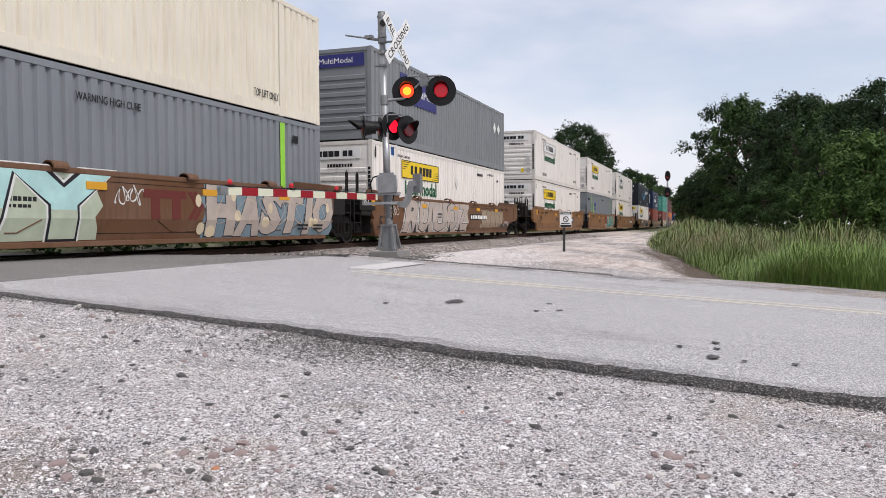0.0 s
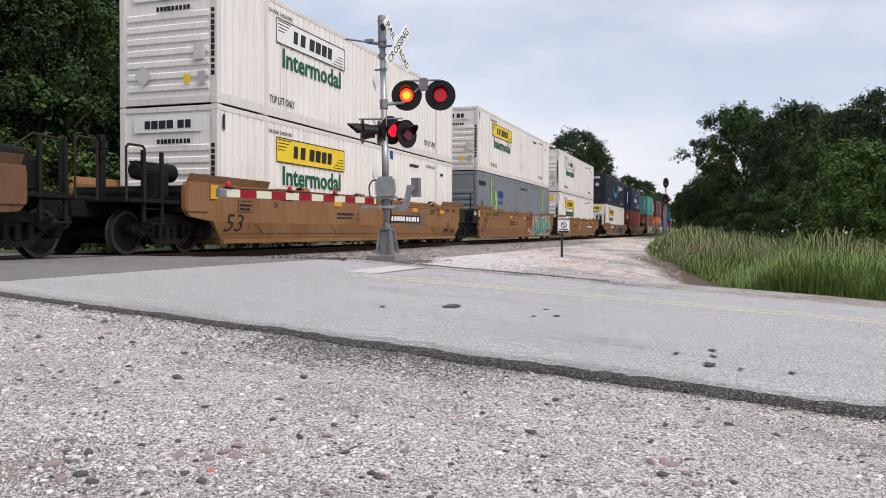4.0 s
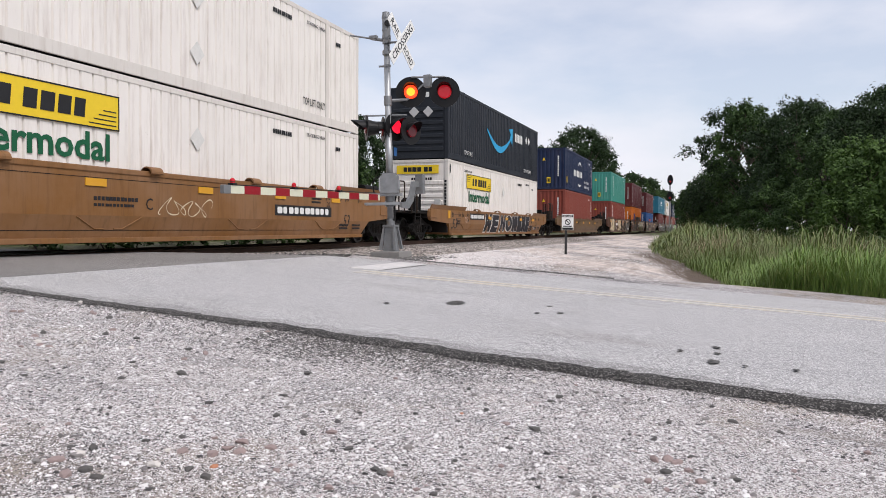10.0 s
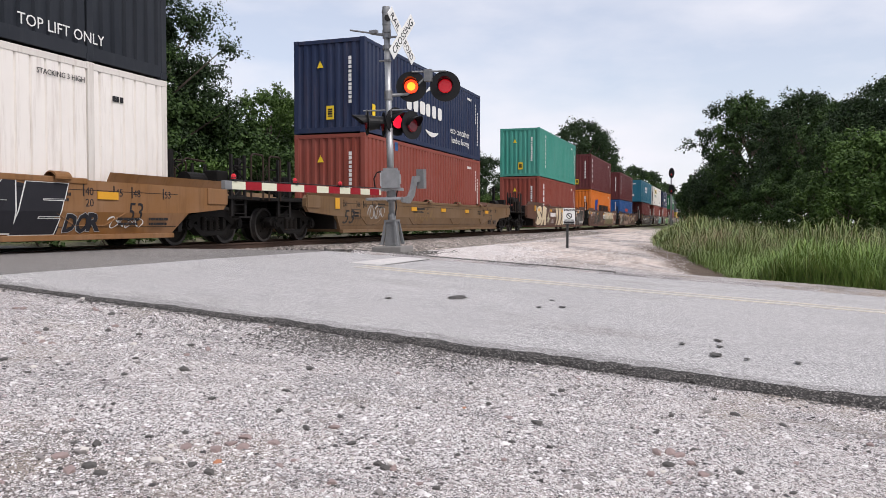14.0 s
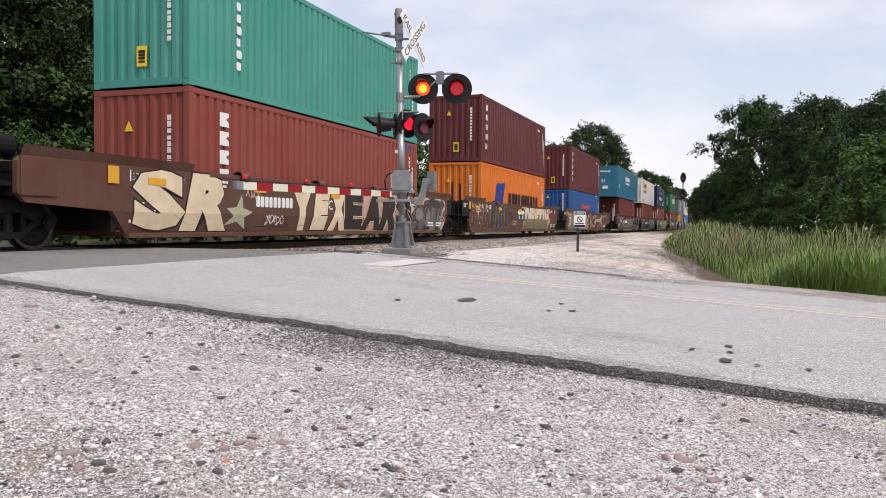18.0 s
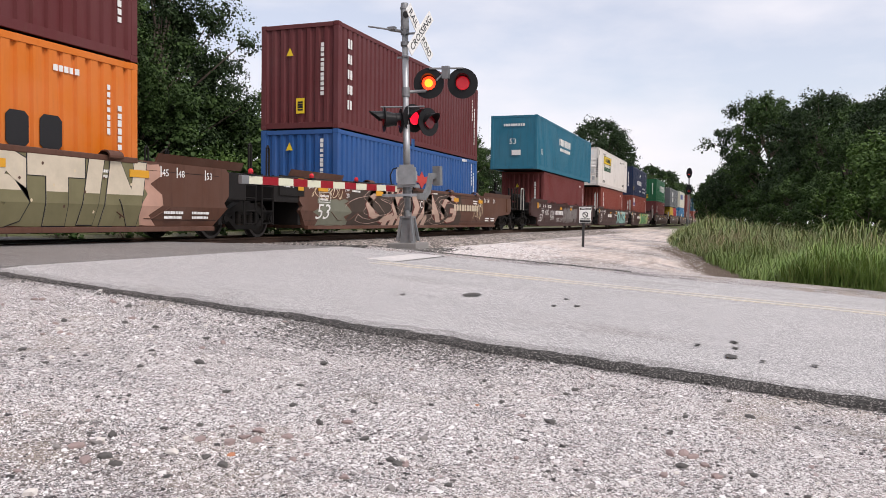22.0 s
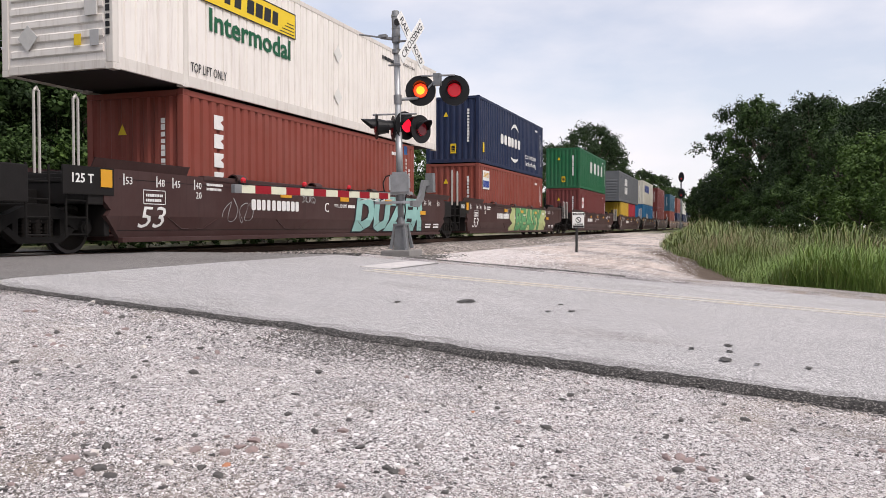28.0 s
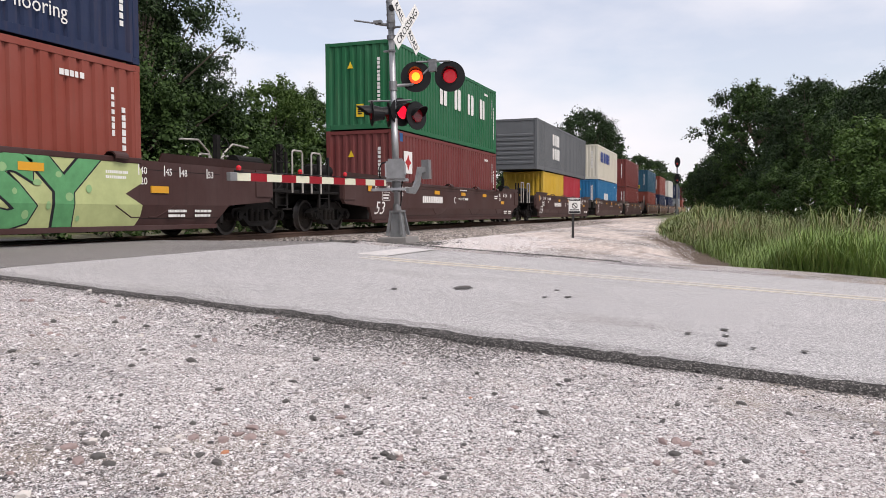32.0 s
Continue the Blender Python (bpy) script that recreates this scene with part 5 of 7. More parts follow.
def old_mark(car, y, x, z0, z1, w):
    """The faded mark on a car's side: a bar with two legs and a chevron beside it."""
    h = z1 - z0
    plate(car, "old_mark", [(x, z1), (x + w * .68, z1), (x + w * .68, z1 - h * .28), (x + w * .58, z1 - h * .28), (x + w * .58, z0), (x + w * .44, z0), (x + w * .44, z1 - h * .28), (x + w * .25, z1 - h * .28), (x + w * .25, z0), (x + w * .11, z0), (x + w * .11, z1 - h * .28), (x, z1 - h * .28)], y - .001, MARK, "faded dark red mark", .002)
    for k in (0, .09):
        plate(car, "old_mark", [(x + w * (.70 + k), z1), (x + w * (.77 + k), z1), (x + w * (.90 + k), z0 + h * .5), (x + w * (.77 + k), z0), (x + w * (.70 + k), z0), (x + w * (.83 + k), z0 + h * .5)], y - .001, MARK, "faded dark red mark", .002)


# first car: aqua word, old mark, then beige letters with slate shadows
shape(CARS[0], cy, wavy(-8.2, -.3, .30, 1.46, .05, seed=2), spray(("pale_sage_spray_paint", (.42, .47, .36))))
piece(CARS[0], cy, "MANY", -8.0, -.12, .28, 1.47, AQUA, INK_SPRAY, .055, .065, 3, WHITE_SPRAY, (("pale_sage_spray_paint", (.42, .47, .36)), .80))
scribble(CARS[0], cy, .10, .80, .85, 1.35, WHITE_SPRAY, 21, 4, .014)
old_mark(CARS[0], cy, .82, .66, 1.22, 1.85)
shape(CARS[0], cy, wavy(2.62, 8.35, .28, 1.47, .05, seed=4), spray(SLATE))
piece(CARS[0], cy, "HASTIO", 2.75, 8.35, .30, 1.45, TAUPE, ("blue_black_spray_paint", (.025, .028, .04)), .075, .03, 5)
for k, (x, z) in enumerate(((2.45, 1.05), (2.55, .48), (2.9, .42), (3.7, 1.2), (3.85, .75), (5.0, .62), (5.2, .95), (7.2, .62), (7.4, .60), (8.1, 1.0))):
    dot(CARS[0], cy, x, z, .10 + .03 * (k % 3), .13, spray(CREAM_SPRAY))
scribble(CARS[0], cy - .012, 2.8, 8.2, .40, 1.36, ("pale_peach_spray_paint", (.50, .40, .32)), 23, 7, .012)
# second car
shape(CARS[1], cy, wavy(-5.9, 1.35, .27, 1.46, .06, seed=6), spray(TAUPE))
piece(CARS[1], cy, "RUUOZ", -5.95, 1.35, .30, 1.46, TAUPE, INK_SPRAY, .05, .050, 7, WHITE_SPRAY)
for k in range(5):
    x = -4.9 + k * 1.25
    shape(CARS[1], cy, [(x, .28), (x + .30, .28), (x + .16, .58), (x + .10, .58)], spray(INK_SPRAY), .013, "graffiti_cut", "dark sprayed notch")
shape(CARS[1], cy, wavy(3.3, 7.05, .42, 1.22, .10, 14, 8), spray(("dun_spray_paint", (.30, .235, .165))))
piece(CARS[1], cy, "CORVS", 3.3, 7.0, .42, 1.24, ("dun_spray_paint", (.30, .235, .165)), ("umber_spray_paint", (.10, .055, .04)), .10, .018, 9)
scribble(CARS[1], cy, -7.4, -6.3, .75, 1.25, WHITE_SPRAY, 32, 5, .012)
scribble(CARS[1], cy, 7.2, 8.2, .35, .8, WHITE_SPRAY, 32, 4)
scribble(CARS[2], cy, 2.5, 4.5, .55, 1.25, ("slate_spray_paint", (.09, .11, .14)), 33, 4, .03)
# fourth car: green letters with white cores on a pink cloud
old_mark(CARS[3], cy, .85, .72, 1.32, 1.55)
shape(CARS[3], cy, [(1.95, .27), (2.15, .60), (2.42, .95), (2.35, 1.30), (2.50, 1.47), (2.9, 1.44), (3.4, 1.47), (7.3, 1.46), (7.6, 1.1), (7.5, .8), (7.75, .28)], spray(("rose_spray_paint", (.56, .20, .21))), .002)
ribbon_bm = bmesh.new()
ribbon(ribbon_bm, cy, [(1.95, .27), (2.15, .60), (2.42, .95), (2.35, 1.30), (2.50, 1.46), (2.9, 1.43), (3.4, 1.46), (4.4, 1.45)], .030, .0045, .25, 1.47)
part("graffiti_outline", ribbon_bm, spray(RUST_DARK), CARS[3], "dark red sprayed rim")
piece(CARS[3], cy, "ALION", 2.40, 7.25, .28, 1.44, ("sea_green_spray_paint", (.055, .235, .185)), ("white_spray_fill", (.66, .66, .64)), .085, .05, 11, INK_SPRAY)
wall_text(CARS[3], cy, "BRIE.", 1.42, 2.0, .46, .64, spray(WHITE_SPRAY), "graffiti_tag", lift=.004)
scribble(CARS[4], cy, -1.0, .6, .6, 1.1, CREAM_SPRAY, 34, 4, .012)
# sixth car: black words with white rims
piece(CARS[5], cy, "ME", -3.50, -1.12, .28, 1.14, INK_SPRAY, WHITE_SPRAY, .075, .06, 13)
piece(CARS[5], cy, "NO", -.85, 1.42, .28, 1.14, INK_SPRAY, WHITE_SPRAY, .075, .06, 14)
shape(CARS[5], cy, wavy(1.60, 5.2, .29, 1.10, .04, seed=15), spray(INK_SPRAY))
piece(CARS[5], cy, "KILME", 1.55, 5.30, .28, 1.14, INK_SPRAY, WHITE_SPRAY, .085, .026, 15)
piece(CARS[5], cy, "DOR", 5.3, 6.1, .30, .66, INK_SPRAY, SILVER_SPRAY, .04, .014, 16)
scribble(CARS[5], cy, 6.3, 7.2, .34, .62, WHITE_SPRAY, 17, 4, .012)
scribble(CARS[5], cy, -6.4, -6.0, .62, 1.0, PINK_SPRAY, 18, 3, .010)
scribble(CARS[6], cy, -6.4, -5.2, .5, 1.1, SILVER_SPRAY, 35, 4, .02)
scribble(CARS[6], cy, -2.6, -.6, .45, 1.05, ("dull_ochre_spray_paint", (.2, .13, .06)), 36, 5, .03)
# eighth car: cream figures, dark letters on pink, and a grey picture
DARK_BROWN = ("black_brown_spray_paint", (.03, .022, .02))
shape(CARS[7], cy, wavy(-8.1, -4.3, .30, 1.44, .10, 16, 3), spray(("umber_spray_paint", (.10, .055, .04))))
piece(CARS[7], cy, "SR", -8.0, -5.25, .30, 1.47, CREAM_SPRAY, DARK_BROWN, .07, .045, 19)
shape(CARS[7], cy, [(-5.25, .42), (-4.95, .62), (-5.2, .78), (-4.85, .82), (-4.65, 1.1), (-4.60, .80), (-4.25, .72), (-4.55, .60), (-4.45, .34), (-4.8, .50)], spray(("sage_spray_paint", (.38, .37, .26))), .009)
scribble(CARS[7], cy, -4.5, -3.9, .95, 1.42, PINK_SPRAY, 51, 4, .014)
scribble(CARS[7], cy, -3.8, -2.7, 1.20, 1.42, PINK_SPRAY, 52, 6, .012)
scribble(CARS[7], cy, -3.7, -2.9, .40, .72, WHITE_SPRAY, 37, 5, .016)
bars(CARS[7], -4.1, .84, 1.6, .24, 9, cy - .004, WHITE_INK, name="car_number")
shape(CARS[7], cy, wavy(-2.6, .3, .29, 1.46, .05, 14, 7), spray(("umber_spray_paint", (.10, .055, .04))))
piece(CARS[7], cy, "YEX", -2.62, .25, .29, 1.46, CREAM_SPRAY, DARK_BROWN, .095, .035, 20)
shape(CARS[7], cy, wavy(.2, 4.95, .27, 1.47, .05, seed=9), spray(("salmon_spray_paint", (.46, .275, .21))))
piece(CARS[7], cy, "EARS", .22, 4.85, .28, 1.44, DARK_BROWN, CREAM_SPRAY, .075, .032, 21, DARK_BROWN)
for k in range(22):
    dot(CARS[7], cy, .5 + k * .2, 1.38 - .13 * ((k * 5) % 7) / 3, .05 + .02 * (k % 3), .05 + .015 * (k % 2), spray(("pale_pink_spray_paint", (.50, .36, .30))), .0045)
SMOKE, ASH = ("charcoal_spray_paint", (.05, .045, .04)), ("ash_grey_spray_paint", (.20, .19, .175))
shape(CARS[7], cy, wavy(4.95, 8.15, .28, 1.42, .09, 16, 11), spray(("pale_pink_spray_paint", (.50, .36, .30))))
shape(CARS[7], cy, wavy(5.1, 8.0, .28, 1.36, .10, 14, 12), spray(SMOKE), .0035)
for k, (x, z, rx, rz) in enumerate(((5.3, .45, .30, .16), (5.7, .82, .34, .22), (6.0, .50, .30, .22), (6.55, .68, .22, .30), (7.0, .80, .24, .34), (7.1, .40, .30, .14), (7.55, .60, .20, .22), (7.85, .52, .16, .20))):
    dot(CARS[7], cy, x, z, rx, rz, spray(ASH if k % 2 else ("mid_grey_spray_paint", (.11, .105, .10))), .006 + k * .0007)
shape(CARS[7], cy, [(6.45, 1.22), (6.75, 1.42), (7.1, 1.44), (7.35, 1.30), (7.7, 1.28), (7.75, 1.12), (7.2, 1.10), (6.8, 1.02)], spray(SMOKE), .013)
scribble(CARS[7], cy - .010, 5.1, 8.0, .36, 1.30, ASH, 53, 9, .016)
wall_text(CARS[7], cy, "22", 7.62, 8.05, .48, .82, spray(("pale_ash_spray_paint", (.34, .32, .30))), "graffiti_tag", lift=.016)
# ninth car
piece(CARS[8], cy, "BEAR", -8.15, -5.45, .34, 1.10, ("brown_black_spray_paint", (.085, .048, .036)), ("pale_pink_spray_paint", (.50, .36, .30)), .06, .017, 22)
scribble(CARS[8], cy, -8.0, -5.8, 1.02, 1.42, ("pale_pink_spray_paint", (.50, .36, .30)), 38, 6, .012)
piece(CARS[8], cy, "ELGK", -5.6, -2.6, .34, 1.44, SMOKE, ("pale_pink_spray_paint", (.50, .36, .30)), .10, .018, 23)
scribble(CARS[8], cy, -2.5, -1.7, .55, 1.25, SMOKE, 54, 5, .022)
scribble(CARS[8], cy, -1.7, -1.0, .45, .75, CREAM_SPRAY, 55, 4, .016)
plate(CARS[8], "graffiti_patch", rect(-.95, .72, 1.5, .56), cy - .001, spray(SMOKE), "dark square of spray paint", .003)
for k in (0, 1):
    shape(CARS[8], cy, [(x + k * .66, z) for x, z in ((-.82, 1.22), (-.20, 1.22), (-.20, 1.05), (-.38, 1.05), (-.38, .80), (-.62, .80), (-.62, 1.05), (-.82, 1.05))], spray(WHITE_SPRAY), .006)
bars(CARS[8], -.62, .88, 1.1, .035, 1, cy - .008, BLACK_INK)
bars(CARS[8], -.62, .97, 1.1, .035, 1, cy - .008, BLACK_INK)
shape(CARS[8], cy, wavy(.45, 6.35, .30, 1.44, .10, seed=13), spray(("salmon_spray_paint", (.46, .275, .21))))
shape(CARS[8], cy, wavy(.60, 5.95, .29, 1.46, .05, seed=14), spray(("drab_olive_spray_paint", (.17, .155, .085))), .0035)
piece(CARS[8], cy, "OESTIN", .58, 5.95, .28, 1.46, ("bone_spray_paint", (.56, .49, .38)), INK_SPRAY, .095, .022, 24, None, (("drab_olive_spray_paint", (.17, .155, .085)), .84))
for k in range(24):
    dot(CARS[8], cy, .8 + k * .21, .45 + .9 * ((k * 7) % 11) / 11, .022, .026, spray(CREAM_SPRAY if k % 2 else ("umber_spray_paint", (.10, .055, .04))), .0165)
# tenth car: dark shapes with pinkish cream bodies and white threads
shape(CARS[9], cy, wavy(-5.85, 3.4, .24, 1.46, .07, seed=17), spray(UMBER))
shape(CARS[9], cy, wavy(-7.6, -5.9, .28, 1.0, .12, 12, 21), spray(("grey_green_spray_paint", (.16, .165, .125))))
piece(CARS[9], cy, "COAG", -4.9, 2.9, .34, 1.42, ("dusty_pink_spray_paint", (.42, .30, .24)), RUST_DARK, .02, .055, 25)
piece(CARS[9], cy, "SVJS", -5.4, 2.2, .30, 1.40, UMBER, ("pale_pink_spray_paint", (.50, .36, .30)), -.005, .016, 26)
for k in range(7):
    x = -3.7 + k * .52
    shape(CARS[9], cy, [(x, .26), (x + .36, .26), (x + .50, .52), (x + .38, .66), (x + .18, .52)], spray(("dusty_pink_spray_paint", (.42, .30, .24))), .015)
for k in range(5):
    x = -3.5 + k * .40
    shape(CARS[9], cy, [(x, 1.46), (x + .26, 1.45), (x + .02, 1.12)], spray(("dusty_pink_spray_paint", (.42, .30, .24))), .015)
scribble(CARS[9], cy - .018, -5.7, 3.0, .36, 1.36, ("pale_pink_spray_paint", (.50, .36, .30)), 142, 4, .008)
bars(CARS[9], 2.6, .82, 3.0, .24, 10, cy - .016, plain("cream_lettering_paint", (.52, .44, .33), .6), name="car_number")
scribble(CARS[9], cy, -7.9, -6.2, .9, 1.4, CREAM_SPRAY, 39, 6, .014)
scribble(CARS[9], cy, 5.0, 6.2, .4, 1.3, CREAM_SPRAY, 40, 5, .014)
# eleventh car
scribble(CARS[10], cy, -7.6, -6.9, .8, 1.2, SMOKE, 56, 4, .02)
scribble(CARS[10], cy, -6.7, -5.9, .75, 1.15, WHITE_SPRAY, 41, 5, .02)
scribble(CARS[10], cy, -5.5, -4.4, .36, 1.25, WHITE_SPRAY, 57, 6, .018)
scribble(CARS[10], cy, -3.8, -2.2, .38, .72, WHITE_SPRAY, 42, 6, .016)
piece(CARS[10], cy, "OROW", -2.05, 2.30, .36, 1.30, ("smoke_spray_paint", (.17, .155, .15)), SILVER_SPRAY, .10, .020, 27)
scribble(CARS[10], cy - .012, -1.9, 2.2, .42, 1.24, ("pale_ash_spray_paint", (.34, .32, .30)), 58, 12, .012)
piece(CARS[10], cy, "DHUR", 3.2, 7.50, .26, 1.45, INK_SPRAY, WHITE_SPRAY, .12, .026, 28)
for x in (4.2, 5.9, 7.1):
    scribble(CARS[10], cy - .014, x - .06, x + .06, .40, .56, WHITE_SPRAY, 59, 2, .008)
scribble(CARS[11], cy, -5.1, -4.0, .38, 1.2, SILVER_SPRAY, 60, 3, .008)
scribble(CARS[11], cy, -1.9, -1.2, 1.0, 1.3, SILVER_SPRAY, 62, 4, .010)
wall_text(CARS[11], cy, "DUZER", .90, 6.40, .28, 1.46, plain("black_spray_paint", (.02, .02, .025), .6), "graffiti_outline", True, .095, .002, "dark rim of the sprayed word")
wall_text(CARS[11], cy, "DUZER", .98, 6.32, .32, 1.42, plain("pale_teal_spray_paint", (.24, .44, .41), .6, 0, .3, 2), "graffiti_fill", True, .062, .007, "pale teal sprayed word")
scribble(CARS[11], cy - .008, 1.2, 6.0, 1.2, 1.38, WHITE_SPRAY, 101, 5, .02)
shape(CARS[12], cy, wavy(-1.80, 5.65, .24, 1.46, .13, seed=11), spray(("pale_lime_spray_paint", (.42, .47, .22))), .003)
wall_text(CARS[12], cy, "BEASY", -.92, 4.85, .24, 1.46, plain("black_spray_paint", (.02, .02, .025), .6), "graffiti_outline", False, .07, .006, "dark rim of the sprayed word")
wall_text(CARS[12], cy, "BEASY", -.86, 4.78, .27, 1.43, plain(GREEN_SPRAY[0], GREEN_SPRAY[1], .6, 0, .4, 4), "graffiti_fill", False, .05, .011, "green sprayed word")
scribble(CARS[12], cy, -2.9, -1.9, .95, 1.4, SILVER_SPRAY, 43, 4, .016)
for k in range(26):
    dot(CARS[12], cy, -.75 + k * .21, .42 + .85 * ((k * 7) % 12) / 12, .045 + .02 * (k % 3), .05 + .02 * (k % 2), spray(("pale_green_spray_paint", (.25, .42, .20))), .016)
wall_text(CARS[12], cy, "A", -1.15, -.92, .86, 1.08, WHITE_INK, "stencil", lift=.018)
# number boards where they stand out
for i, x, w in ((1, 1.65, 2.7), (2, 1.1, 2.8), (4, 3.1, 2.9), (5, -5.72, 2.2)):
    plate(CARS[i], "number_board", rect(x, .76 if UNITS[i][6] > 1.3 else .84, w, .26), cy - .002, BLACK_INK, "black number board")
    bars(CARS[i], x + .1, (.76 if UNITS[i][6] > 1.3 else .84) + .05, w - .2, .16, 10, cy - .009, WHITE_INK, name="car_number")


def stack(i, low, high, low_h=2.896):
    u = UNITS[i][0]
    z = FLOOR_Z
    if low is not None:
        load(low, u, z)
        z += low_h + .02
    if high is not None:
        load(high, u, z)


# unit by unit
t0, L, W, H = container("grey_container", 53, GREY_BOX, "grey corrugated container with a lime green stripe", amount=.2)
y = -W / 2
plate(t0, "green_stripe", rect(5.99, .2, .22, 2.55), y - .006, plain("lime_green_stripe", (.28, .60, .06), .5), "lime green stripe")
write(t0, "WARNING HIGH CUBE", .20, -.6, y - .004, 2.35, BLACK_INK, "word", width=1.6)
bars(t0, 6.6, 2.3, .3, .2, 3, y - .004, BLACK_INK)
c0, L, W, H = container("cream_container", 53, (.78, .72, .60), "cream white corrugated container", amount=.25, dirt=(.3, .2, .1))
write(c0, "TOP LIFT ONLY", .26, 4.85, -W / 2 - .004, .34, BLACK_INK, "word", width=1.1)
plate(c0, "placard", [(.2, 1.65), (.5, 1.95), (.2, 2.25), (-.1, 1.95)], -W / 2 - .02, WHITE_INK, "white diamond placard")
stack(0, t0, c0)

t1, L, W, H = container("grey_container", 53, (.225, .24, .255), "mid grey corrugated container with a dark blue company sign", amount=.15)
plate(t1, "company_sign", rect(-5.7, 1.55, 3.6, .95), -W / 2 - .006, plain("dark_blue_sign", (.035, .035, .16), .45), "dark blue company sign panel")
bars(t1, -5.4, 1.80, .95, .45, 3, -W / 2 - .014, WHITE_INK, name="company_mark")
write(t1, "MultiModal", .40, -4.35, -W / 2 - .016, 1.88, WHITE_INK, "word", width=2.0)
plate(t1, "company_sign", rect(-1.05, 2.3, 2.0, .40), -L / 2 - .005, plain("dark_blue_sign", (.035, .035, .16), .45), "dark blue company sign on the end wall", left=True)
write(t1, "MultiModal", .24, -L / 2 - .014, .55, 2.42, WHITE_INK, "word", left=True, width=1.2)
for a in (6.2, 6.9):
    plate(t1, "placard", [(a, 1.7), (a + .25, 1.95), (a, 2.2), (a - .25, 1.95)], -W / 2 - .02, WHITE_INK, "white diamond placard")
write(t1, "TOP LIFT ONLY", .27, -6.6, -W / 2 - .006, .36, BLACK_INK, "word", width=1.5)
stack(1, white_box(True, "white container with a yellow company sign, bottom of a stack"), t1)
stack(2, white_box(True, "white container with a yellow company sign, bottom of a stack"), white_box(False, "rust-stained white container with a pale company sign"))
t3, L, W, H = container("grey_container", 53, GREY_BOX, "grey corrugated container with lime stripes and a blue mark", amount=.2)
for a in (-5.9, 5.95):
    plate(t3, "green_stripe", rect(a, .2, .16, 2.55), -W / 2 - .006, plain("lime_green_stripe", (.28, .60, .06), .5), "lime green stripe")
plate(t3, "green_mark", [(-5.2, .9), (-4.95, .9), (-4.75, 1.5), (-4.95, 2.1), (-5.2, 2.1), (-5.0, 1.5)], -W / 2 - .006, plain("lime_green_stripe", (.28, .60, .06), .5), "lime green curved mark")
bars(t3, -4.45, 1.82, .95, .34, 4, -W / 2 - .006, plain("blue_mark", (.03, .06, .25), .5), name="company_mark")
bars(t3, -4.45, 1.52, .95, .14, 8, -W / 2 - .006, plain("blue_mark", (.03, .06, .25), .5), name="company_mark")
write(t3, "53", .38, -7.55, -W / 2 - .006, 1.36, BLACK_INK, "number")
bars(t3, -7.9, 2.28, 1.15, .2, 9, -W / 2 - .006, BLACK_INK)
write(t3, "WARNING HIGH CUBE", .16, .2, -W / 2 - .006, 2.45, BLACK_INK, "word", width=1.7)
stack(3, t3, white_box(True, "white container with a yellow company sign"))
stack(4, white_box(True, "white container with a yellow company sign, bottom of a stack", end_sign="yellow"), white_box(False, "white container with a pale company sign"))
t5, L, W, H = container("dark_container", 53, (.022, .026, .034), "near-black blue container with a bright blue curved arrow", amount=.12, dirt=(.1, .1, .1))
bm = bmesh.new()
low = [(-2.6 + 4.4 * k / 16, 1.75 - .85 * math.sin(math.pi * k / 16)) for k in range(17)]
high = [(a, b + .10 + .22 * math.sin(math.pi * k / 16)) for k, (a, b) in enumerate(low)]
prism(bm, low + [(2.05, 1.45), (2.15, 2.35), (1.35, 2.25), (1.75, 2.02)] + high[::-1][1:], "y", -W / 2 - .012, -W / 2 - .004)
part("curved_arrow", bm, plain("bright_blue_arrow", (.03, .34, .62), .5), t5, "bright blue curved arrow")
bars(t5, 2.6, 1.75, 1.7, .45, 5, -W / 2 - .006, WHITE_INK, name="company_mark")
bars(t5, -.7, 2.45, 1.3, .2, 6, -L / 2 - .005, WHITE_INK, left=True, name="company_mark")
for a in (-.45, .15):
    plate(t5, "placard", [(a, 1.65), (a + .22, 1.87), (a, 2.09), (a - .22, 1.87)], -L / 2 - .036, plain("silver_placard", (.5, .5, .5), .4), "silver diamond placard", left=True)
for a in (5.1, 5.7):
    plate(t5, "placard", [(a, 1.85), (a + .22, 2.07), (a, 2.29), (a - .22, 2.07)], -W / 2 - .02, WHITE_INK, "white diamond placard")
write(t5, "TOP LIFT ONLY", .26, -6.0, -W / 2 - .004, .34, WHITE_INK, "word", width=1.15)
write(t5, "TOP LIFT ONLY", .26, 4.6, -W / 2 - .004, .3, WHITE_INK, "word")
stack(5, white_box(True, "white container with a yellow company sign, bottom of a stack", end_sign="yellow"), t5)


def navy_box():
    t, L, W, H = iso(NAVY_BOX, "navy blue corrugated container with white lettering")
    y = -W / 2 - .004
    bars(t, -2.7, 1.15, 3.8, .46, 6, y, WHITE_INK, name="company_mark")
    for s, z, x in ((1, 1.85, -1.9), (-1, .75, -1.95)):
        bm = bmesh.new()
        arc = [(x + 1.1 + 1.35 * k / 8, z + s * .32 * math.sin(math.pi * (.15 + .7 * k / 8))) for k in range(9)]
        prism(bm, arc + [(a, b + .05 + .12 * math.sin(math.pi * k / 8)) for k, (a, b) in enumerate(arc)][::-1], "y", y - .008, y)
        part("white_swoosh", bm, WHITE_INK, t)
    write(t, "eco container", .40, 1.95, y, .82, WHITE_INK, "word", width=2.5)
    write(t, "bamboo flooring", .36, 2.1, y, .45, WHITE_INK, "word", width=2.3)
    plate(t, "caution_label", rect(-5.55, .5, .22, .42), y, YELLOW_INK, "yellow caution label")
    return t


